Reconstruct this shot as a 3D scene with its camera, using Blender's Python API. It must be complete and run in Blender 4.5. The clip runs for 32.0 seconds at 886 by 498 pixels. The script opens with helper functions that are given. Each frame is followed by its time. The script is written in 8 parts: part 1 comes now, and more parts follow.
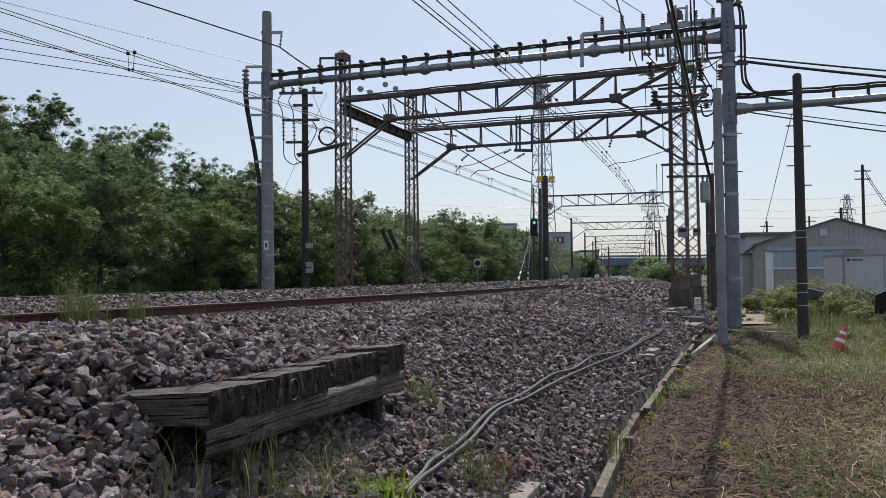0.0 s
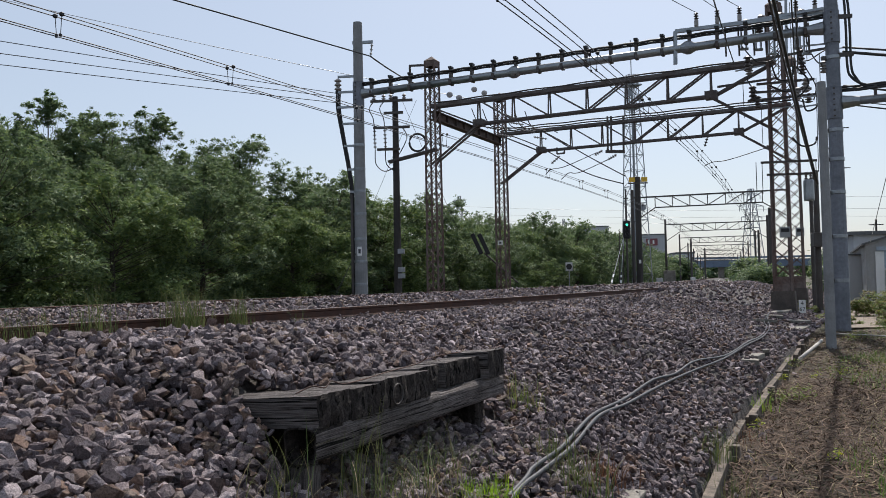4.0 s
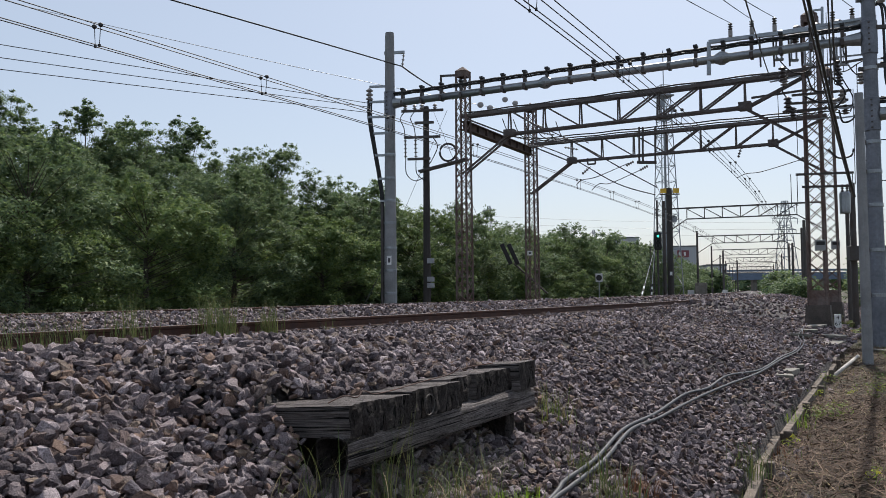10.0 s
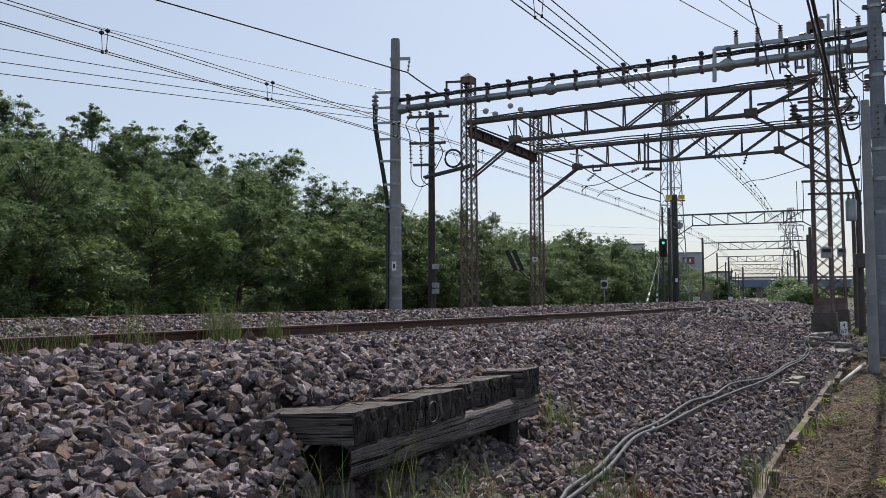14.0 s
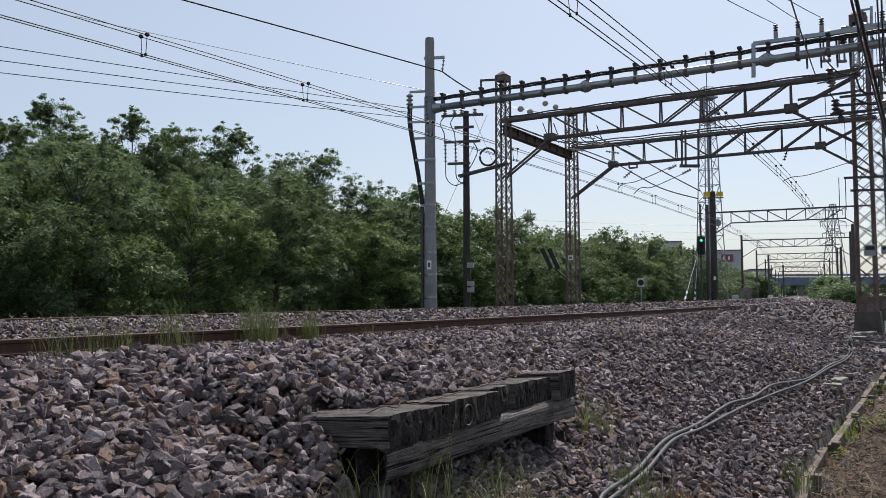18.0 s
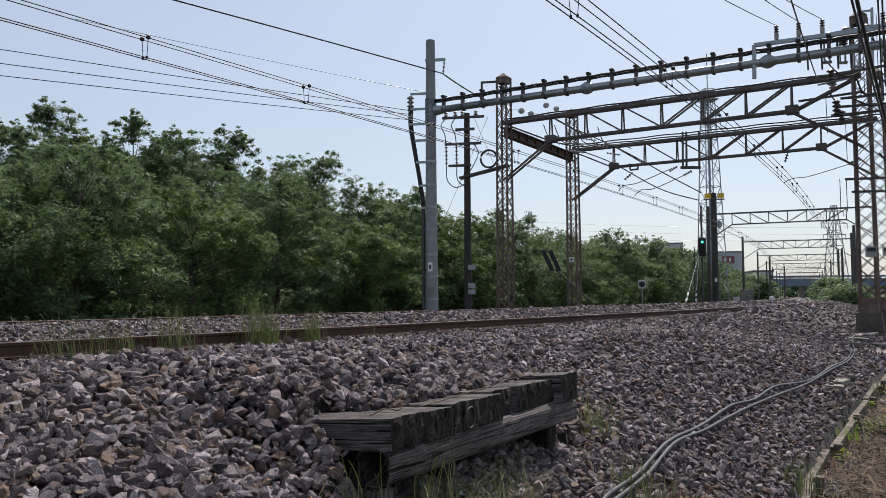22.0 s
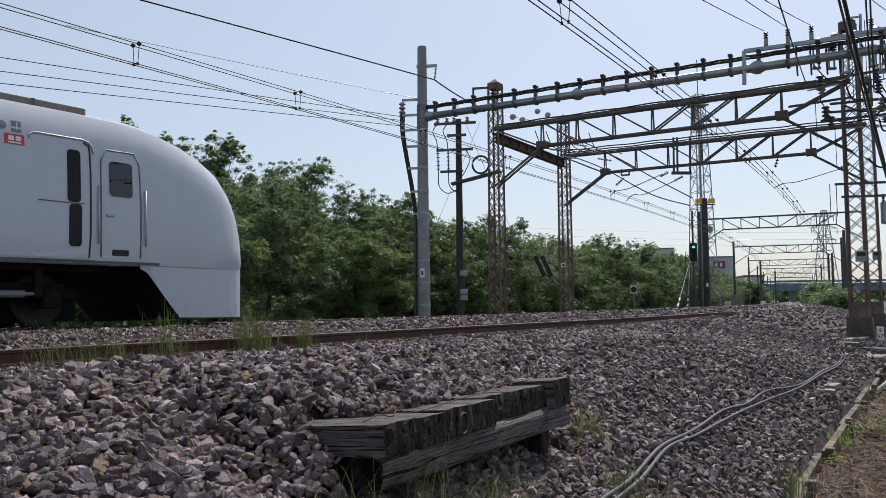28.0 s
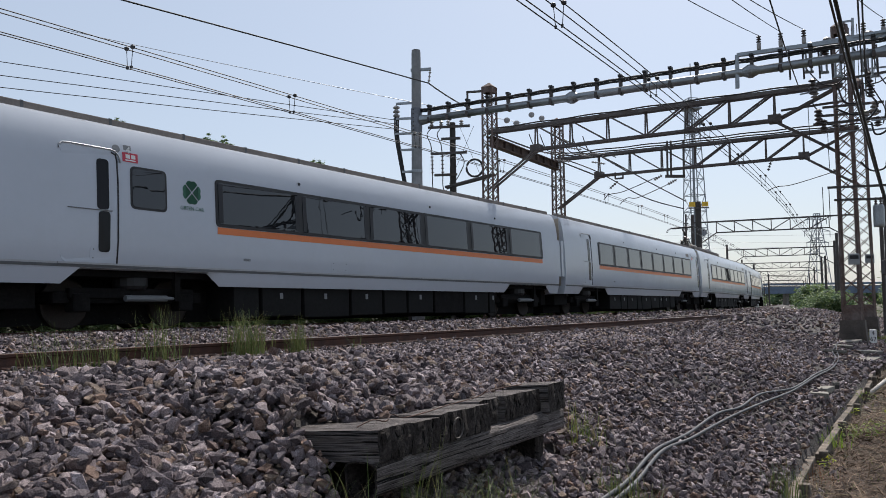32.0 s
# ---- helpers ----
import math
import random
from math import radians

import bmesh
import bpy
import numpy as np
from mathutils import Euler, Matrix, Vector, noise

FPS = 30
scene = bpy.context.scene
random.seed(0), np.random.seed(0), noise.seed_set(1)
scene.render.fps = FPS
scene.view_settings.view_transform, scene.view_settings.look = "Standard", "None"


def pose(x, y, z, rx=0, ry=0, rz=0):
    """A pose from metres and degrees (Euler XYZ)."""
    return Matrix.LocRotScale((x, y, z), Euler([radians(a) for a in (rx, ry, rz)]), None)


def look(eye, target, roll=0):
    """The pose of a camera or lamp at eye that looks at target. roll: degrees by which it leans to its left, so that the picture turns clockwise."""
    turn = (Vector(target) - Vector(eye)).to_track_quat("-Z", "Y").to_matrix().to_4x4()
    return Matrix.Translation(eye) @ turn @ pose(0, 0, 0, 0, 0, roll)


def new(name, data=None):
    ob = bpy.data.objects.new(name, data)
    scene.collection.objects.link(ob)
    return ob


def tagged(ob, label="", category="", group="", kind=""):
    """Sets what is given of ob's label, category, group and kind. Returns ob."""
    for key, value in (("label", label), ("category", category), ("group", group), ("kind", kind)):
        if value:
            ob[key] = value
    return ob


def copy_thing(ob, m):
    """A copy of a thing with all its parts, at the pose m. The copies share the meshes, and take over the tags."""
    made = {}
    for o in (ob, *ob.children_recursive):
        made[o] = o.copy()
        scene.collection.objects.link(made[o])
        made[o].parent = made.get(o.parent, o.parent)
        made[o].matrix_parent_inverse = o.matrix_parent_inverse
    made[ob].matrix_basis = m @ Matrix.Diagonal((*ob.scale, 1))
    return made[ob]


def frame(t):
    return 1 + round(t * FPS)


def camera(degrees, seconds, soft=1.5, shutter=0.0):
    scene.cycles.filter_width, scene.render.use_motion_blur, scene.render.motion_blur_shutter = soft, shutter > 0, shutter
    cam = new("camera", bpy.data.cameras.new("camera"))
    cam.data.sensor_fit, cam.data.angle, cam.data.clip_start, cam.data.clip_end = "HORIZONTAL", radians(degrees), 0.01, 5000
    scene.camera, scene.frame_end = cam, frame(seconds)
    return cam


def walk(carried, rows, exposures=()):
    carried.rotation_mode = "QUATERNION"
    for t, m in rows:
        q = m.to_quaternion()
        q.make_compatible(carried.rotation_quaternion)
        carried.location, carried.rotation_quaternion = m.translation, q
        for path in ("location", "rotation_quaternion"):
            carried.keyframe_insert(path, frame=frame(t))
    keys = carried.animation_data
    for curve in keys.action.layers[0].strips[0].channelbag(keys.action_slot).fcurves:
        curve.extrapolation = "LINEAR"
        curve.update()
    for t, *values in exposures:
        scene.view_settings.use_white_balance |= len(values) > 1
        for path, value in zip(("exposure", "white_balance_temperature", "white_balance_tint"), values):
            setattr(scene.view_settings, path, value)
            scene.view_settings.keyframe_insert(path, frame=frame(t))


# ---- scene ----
EXPOSURES = [(0.0, 0.27, 6380, 12), (2.5, 0.27, 6380, 12), (4.5, 0.32, 6380, 12), (32.0, 0.32, 6380, 12)]  # seconds, stops, kelvin, tint

FOV = 57.0
PATH = [  # seconds, place, yaw, pitch, roll
    (0.0, (-0.000, 0.0, 1.500), -0.00, 1.95, 0.60),
    (0.5, (0.003, 0.0, 1.503), -0.08, 1.97, 0.48),
    (1.0, (0.008, 0.0, 1.503), -0.11, 2.01, 0.59),
    (1.5, (0.004, 0.0, 1.504), -0.19, 2.07, 0.57),
    (2.0, (0.002, 0.0, 1.503), -0.23, 2.13, 0.60),
    (2.5, (-0.003, 0.0, 1.500), -0.16, 2.19, 0.56),
    (3.0, (-0.021, 0.0, 1.501), 1.76, 2.14, 0.88),
    (3.5, (-0.039, 0.0, 1.499), 4.28, 2.25, 1.03),
    (4.0, (-0.050, 0.0, 1.502), 6.32, 2.35, 1.10),
    (4.5, (-0.055, 0.0, 1.499), 6.51, 2.46, 1.11),
    (6.5, (-0.037, 0.0, 1.502), 6.44, 2.58, 1.08),
    (7.0, (-0.038, 0.0, 1.503), 6.37, 2.61, 1.05),
    (7.5, (-0.037, 0.0, 1.505), 6.34, 2.64, 1.07),
    (8.0, (-0.041, 0.0, 1.503), 6.40, 2.69, 1.09),
    (8.5, (-0.049, 0.0, 1.502), 6.99, 2.81, 1.00),
    (9.0, (-0.058, 0.0, 1.505), 7.87, 2.95, 0.70),
    (9.5, (-0.068, 0.0, 1.506), 8.14, 3.02, 0.49),
    (10.0, (-0.067, 0.0, 1.508), 8.33, 3.05, 0.45),
    (10.5, (-0.063, 0.0, 1.510), 8.49, 3.09, 0.40),
    (11.0, (-0.063, 0.0, 1.510), 8.49, 3.14, 0.40),
    (11.5, (-0.064, 0.0, 1.509), 8.42, 3.18, 0.37),
    (12.0, (-0.060, 0.0, 1.511), 8.41, 3.21, 0.44),
    (12.5, (-0.059, 0.0, 1.512), 8.41, 3.24, 0.39),
    (13.0, (-0.055, 0.0, 1.512), 8.52, 3.33, 0.38),
    (13.5, (-0.059, 0.0, 1.509), 8.63, 3.40, 0.32),
    (14.0, (-0.064, 0.0, 1.513), 8.67, 3.46, 0.23),
    (14.5, (-0.061, 0.0, 1.513), 10.12, 3.51, 0.59),
    (16.5, (-0.043, 0.0, 1.532), 12.04, 3.28, 0.44),
    (17.0, (-0.047, 0.0, 1.532), 11.20, 3.28, 0.18),
    (17.5, (-0.055, 0.0, 1.534), 11.16, 3.29, 0.27),
    (18.0, (-0.063, 0.0, 1.535), 11.13, 3.34, 0.26),
    (18.5, (-0.063, 0.0, 1.535), 11.05, 3.39, 0.26),
    (19.0, (-0.061, 0.0, 1.537), 10.98, 3.43, 0.29),
    (19.5, (-0.060, 0.0, 1.537), 10.93, 3.49, 0.30),
    (20.0, (-0.063, 0.0, 1.537), 10.90, 3.52, 0.33),
    (20.5, (-0.062, 0.0, 1.537), 10.84, 3.58, 0.34),
    (21.0, (-0.065, 0.0, 1.538), 10.95, 3.54, 0.32),
    (21.5, (-0.065, 0.0, 1.535), 11.24, 3.46, 0.31),
    (22.0, (-0.068, 0.0, 1.537), 11.20, 3.48, 0.35),
    (22.5, (-0.067, 0.0, 1.537), 11.15, 3.48, 0.35),
    (23.0, (-0.071, 0.0, 1.537), 11.09, 3.54, 0.38),
    (23.5, (-0.068, 0.0, 1.537), 11.04, 3.54, 0.39),
    (24.0, (-0.069, 0.0, 1.536), 11.00, 3.60, 0.44),
    (24.5, (-0.067, 0.0, 1.537), 10.97, 3.64, 0.53),
    (25.0, (-0.072, 0.0, 1.540), 10.89, 3.65, 0.41),
    (25.5, (-0.071, 0.0, 1.538), 10.86, 3.71, 0.48),
    (27.5, (-0.071, 0.0, 1.538), 10.74, 3.86, 0.62),
    (28.0, (-0.071, 0.0, 1.536), 10.65, 3.89, 0.56),
    (28.5, (-0.068, 0.0, 1.538), 10.60, 3.91, 0.64),
    (29.0, (-0.068, 0.0, 1.539), 10.52, 3.94, 0.55),
    (29.5, (-0.067, 0.0, 1.539), 10.48, 3.95, 0.59),
    (30.0, (-0.071, 0.0, 1.539), 10.41, 3.98, 0.55),
    (30.5, (-0.073, 0.0, 1.539), 10.42, 4.02, 0.61),
    (31.0, (-0.073, 0.0, 1.538), 10.36, 4.06, 0.58),
    (31.5, (-0.072, 0.0, 1.541), 10.31, 4.07, 0.64),
    (32.0, (-0.070, 0.0, 1.542), 10.25, 4.11, 0.63),
]
cam = camera(FOV, 32.0, soft=0.6)
walk(cam, [(t, pose(*e, 90 + p, r, y)) for t, e, y, p, r in PATH], EXPOSURES)

# ---- light ----
SUN_AZIMUTH, SUN_ELEVATION = 12.0, 54.0  # degrees, clockwise from +y
world = bpy.data.worlds.new("sky")
scene.world = world
world.use_nodes = True
wn = world.node_tree.nodes
sky = wn.new("ShaderNodeTexSky")
sky.sky_type, sky.sun_disc = "NISHITA", False
sky.sun_elevation, sky.sun_rotation = radians(SUN_ELEVATION), radians(SUN_AZIMUTH)
sky.air_density, sky.dust_density, sky.ozone_density, sky.altitude = 1.0, 1.8, 2.2, 20
wn["Background"].inputs["Strength"].default_value = 0.107
haze = wn.new("ShaderNodeMix")  # thin bright haze over the whole sky
haze.data_type = "RGBA"
haze.inputs["Factor"].default_value = 0.5
haze.inputs["B"].default_value = (4.75, 5.25, 5.6, 1)
world.node_tree.links.new(sky.outputs[0], haze.inputs["A"])
world.node_tree.links.new(haze.outputs["Result"], wn["Background"].inputs["Color"])
sun = new("sun", bpy.data.lights.new("sun", "SUN"))
sun.data.energy, sun.data.angle, sun.data.color = 4.1, radians(0.8), (1.0, 0.95, 0.86)
_a, _e = radians(SUN_AZIMUTH), radians(SUN_ELEVATION)
SUN_DIR = Vector((math.sin(_a) * math.cos(_e), math.cos(_a) * math.cos(_e), math.sin(_e)))
sun.matrix_world = look(SUN_DIR * 200, (0, 0, 0))

# ---- materials ----


def material(name, base, rough=0.7, metal=0.0, var=0.25, scale=4.0, fine=40.0, bump=0.2, dark=None, spec=0.5, island=0.0, random_=0.0, coords="Object", stretch=(1, 1, 1), stain=0.5, depth=0.01):
    """Two scales of colour variation and a fine relief. dark: the second colour, mixed in by the large noise."""
    m = bpy.data.materials.new(name)
    m.use_nodes = True
    nt, n = m.node_tree, m.node_tree.nodes
    b = n["Principled BSDF"]
    b.inputs["Metallic"].default_value, b.inputs["Specular IOR Level"].default_value = metal, spec
    co = n.new("ShaderNodeTexCoord")
    mp = n.new("ShaderNodeMapping")
    mp.inputs["Scale"].default_value = stretch
    nt.links.new(co.outputs[coords], mp.inputs["Vector"])
    big, small = n.new("ShaderNodeTexNoise"), n.new("ShaderNodeTexNoise")
    for tex, s, d in ((big, scale, 5.0), (small, fine, 4.0)):
        tex.inputs["Scale"].default_value, tex.inputs["Detail"].default_value, tex.inputs["Roughness"].default_value = s, d, 0.65
        nt.links.new(mp.outputs[0], tex.inputs["Vector"])
    if dark is None:
        dark = tuple(c * (1 - var * 1.6) for c in base)
    ramp = n.new("ShaderNodeValToRGB")
    ramp.color_ramp.elements[0].position, ramp.color_ramp.elements[1].position = stain - 0.17, stain + 0.17
    ramp.color_ramp.elements[0].color, ramp.color_ramp.elements[1].color = (*dark, 1), (*base, 1)
    nt.links.new(big.outputs["Fac"], ramp.inputs[0])
    last = ramp.outputs["Color"]
    hsv = n.new("ShaderNodeHueSaturation")
    mr = n.new("ShaderNodeMapRange")
    mr.inputs["From Min"].default_value, mr.inputs["From Max"].default_value = 0.25, 0.75
    mr.inputs["To Min"].default_value, mr.inputs["To Max"].default_value = 1 - var, 1 + var
    nt.links.new(small.outputs["Fac"], mr.inputs["Value"])
    value = mr.outputs["Result"]
    for amount, node, socket in ((island, "ShaderNodeNewGeometry", "Random Per Island"), (random_, "ShaderNodeObjectInfo", "Random")):
        if amount:
            g = n.new(node)
            r = n.new("ShaderNodeMapRange")
            r.inputs["To Min"].default_value, r.inputs["To Max"].default_value = 1 - amount, 1 + amount
            nt.links.new(g.outputs[socket], r.inputs["Value"])
            mul = n.new("ShaderNodeMath")
            mul.operation = "MULTIPLY"
            nt.links.new(value, mul.inputs[0]), nt.links.new(r.outputs["Result"], mul.inputs[1])
            value = mul.outputs[0]
    nt.links.new(value, hsv.inputs["Value"])
    nt.links.new(last, hsv.inputs["Color"])
    nt.links.new(hsv.outputs["Color"], b.inputs["Base Color"])
    rr = n.new("ShaderNodeMapRange")
    rr.inputs["To Min"].default_value, rr.inputs["To Max"].default_value = max(0.02, rough - 0.12), min(1.0, rough + 0.12)
    nt.links.new(big.outputs["Fac"], rr.inputs["Value"])
    nt.links.new(rr.outputs["Result"], b.inputs["Roughness"])
    if bump:
        bp = n.new("ShaderNodeBump")
        bp.inputs["Strength"].default_value, bp.inputs["Distance"].default_value = bump, depth
        nt.links.new(small.outputs["Fac"], bp.inputs["Height"])
        nt.links.new(bp.outputs[0], b.inputs["Normal"])
    return m


def tinted(name, colours, rough=0.85, source="island", fine=60.0, bump=0.3, var=0.2, spec=0.3, depth=0.004, translucent=0.0):
    """A ramp of colours picked per piece, with grain."""
    m = material(name, (0.5, 0.5, 0.5), rough, fine=fine, bump=bump, var=var, spec=spec, depth=depth)
    nt, n = m.node_tree, m.node_tree.nodes
    old = next(x for x in n if x.bl_idname == "ShaderNodeValToRGB")
    g = n.new("ShaderNodeNewGeometry" if source == "island" else "ShaderNodeObjectInfo")
    ramp = n.new("ShaderNodeValToRGB")
    ramp.color_ramp.interpolation = "LINEAR"
    els = ramp.color_ramp.elements
    while len(els) < len(colours):
        els.new(0.5)
    for i, c in enumerate(colours):
        els[i].position, els[i].color = i / (len(colours) - 1), (*c, 1)
    nt.links.new(g.outputs["Random Per Island" if source == "island" else "Random"], ramp.inputs[0])
    hsv = next(x for x in n if x.bl_idname == "ShaderNodeHueSaturation")
    nt.links.new(ramp.outputs[0], hsv.inputs["Color"])
    n.remove(old)
    b = n["Principled BSDF"]
    if translucent:
        tr, mix = n.new("ShaderNodeBsdfTranslucent"), n.new("ShaderNodeMixShader")
        bright = n.new("ShaderNodeHueSaturation")
        bright.inputs["Value"].default_value, bright.inputs["Saturation"].default_value, bright.inputs["Hue"].default_value = 1.6, 1.1, 0.485
        nt.links.new(hsv.outputs[0], bright.inputs["Color"]), nt.links.new(bright.outputs[0], tr.inputs["Color"])
        mix.inputs[0].default_value = translucent
        nt.links.new(b.outputs[0], mix.inputs[1]), nt.links.new(tr.outputs[0], mix.inputs[2])
        nt.links.new(mix.outputs[0], n["Material Output"].inputs["Surface"])
    return m


def timber(name, pale, mid, deep, grain, crack, bump=1.0):
    """Weathered wood: streaks of three tones, fine fibres and deep dark checks. grain, crack: noise scale along x, y, z."""
    m = bpy.data.materials.new(name)
    m.use_nodes = True
    nt, n = m.node_tree, m.node_tree.nodes
    b = n["Principled BSDF"]
    b.inputs["Roughness"].default_value, b.inputs["Specular IOR Level"].default_value = 0.9, 0.2
    co = n.new("ShaderNodeTexCoord")
    out = []
    for sc, detail, dist in ((grain, 6.0, 0.15), (crack, 3.0, 0.25), ((3.0, 5.0, 5.0), 4.0, 0.3)):
        mp, tx = n.new("ShaderNodeMapping"), n.new("ShaderNodeTexNoise")
        mp.inputs["Scale"].default_value = sc
        tx.inputs["Scale"].default_value, tx.inputs["Detail"].default_value, tx.inputs["Roughness"].default_value, tx.inputs["Distortion"].default_value = 1.0, detail, 0.7, dist
        nt.links.new(co.outputs["Object"], mp.inputs["Vector"]), nt.links.new(mp.outputs[0], tx.inputs["Vector"])
        out.append(tx.outputs["Fac"])
    ramp = n.new("ShaderNodeValToRGB")
    els = ramp.color_ramp.elements
    els.new(0.5)
    for e, p_, c in zip(els, (0.38, 0.5, 0.62), (deep, mid, pale)):
        e.position, e.color = p_, (*c, 1)
    nt.links.new(out[0], ramp.inputs[0])
    split = n.new("ShaderNodeValToRGB")
    split.color_ramp.elements[0].position, split.color_ramp.elements[0].color = 0.37, (0.04, 0.04, 0.04, 1)
    split.color_ramp.elements[1].position, split.color_ramp.elements[1].color = 0.42, (1, 1, 1, 1)
    nt.links.new(out[1], split.inputs[0])
    wear = n.new("ShaderNodeMapRange")
    wear.inputs["From Min"].default_value, wear.inputs["From Max"].default_value, wear.inputs["To Min"].default_value, wear.inputs["To Max"].default_value = 0.3, 0.7, 0.55, 1.35
    nt.links.new(out[2], wear.inputs["Value"])
    prev = ramp.outputs[0]
    for src in (split.outputs[0], wear.outputs["Result"]):
        mx_ = n.new("ShaderNodeMix")
        mx_.data_type, mx_.blend_type = "RGBA", "MULTIPLY"
        mx_.inputs["Factor"].default_value = 1.0
        nt.links.new(prev, mx_.inputs["A"]), nt.links.new(src, mx_.inputs["B"])
        prev = mx_.outputs["Result"]
    nt.links.new(prev, b.inputs["Base Color"])
    add = n.new("ShaderNodeMath")
    add.operation = "MULTIPLY_ADD"
    add.inputs[1].default_value = 0.5
    nt.links.new(out[0], add.inputs[0]), nt.links.new(split.outputs[0], add.inputs[2])
    bp = n.new("ShaderNodeBump")
    bp.inputs["Strength"].default_value, bp.inputs["Distance"].default_value = bump, 0.02
    nt.links.new(add.outputs[0], bp.inputs["Height"]), nt.links.new(bp.outputs[0], b.inputs["Normal"])
    return m


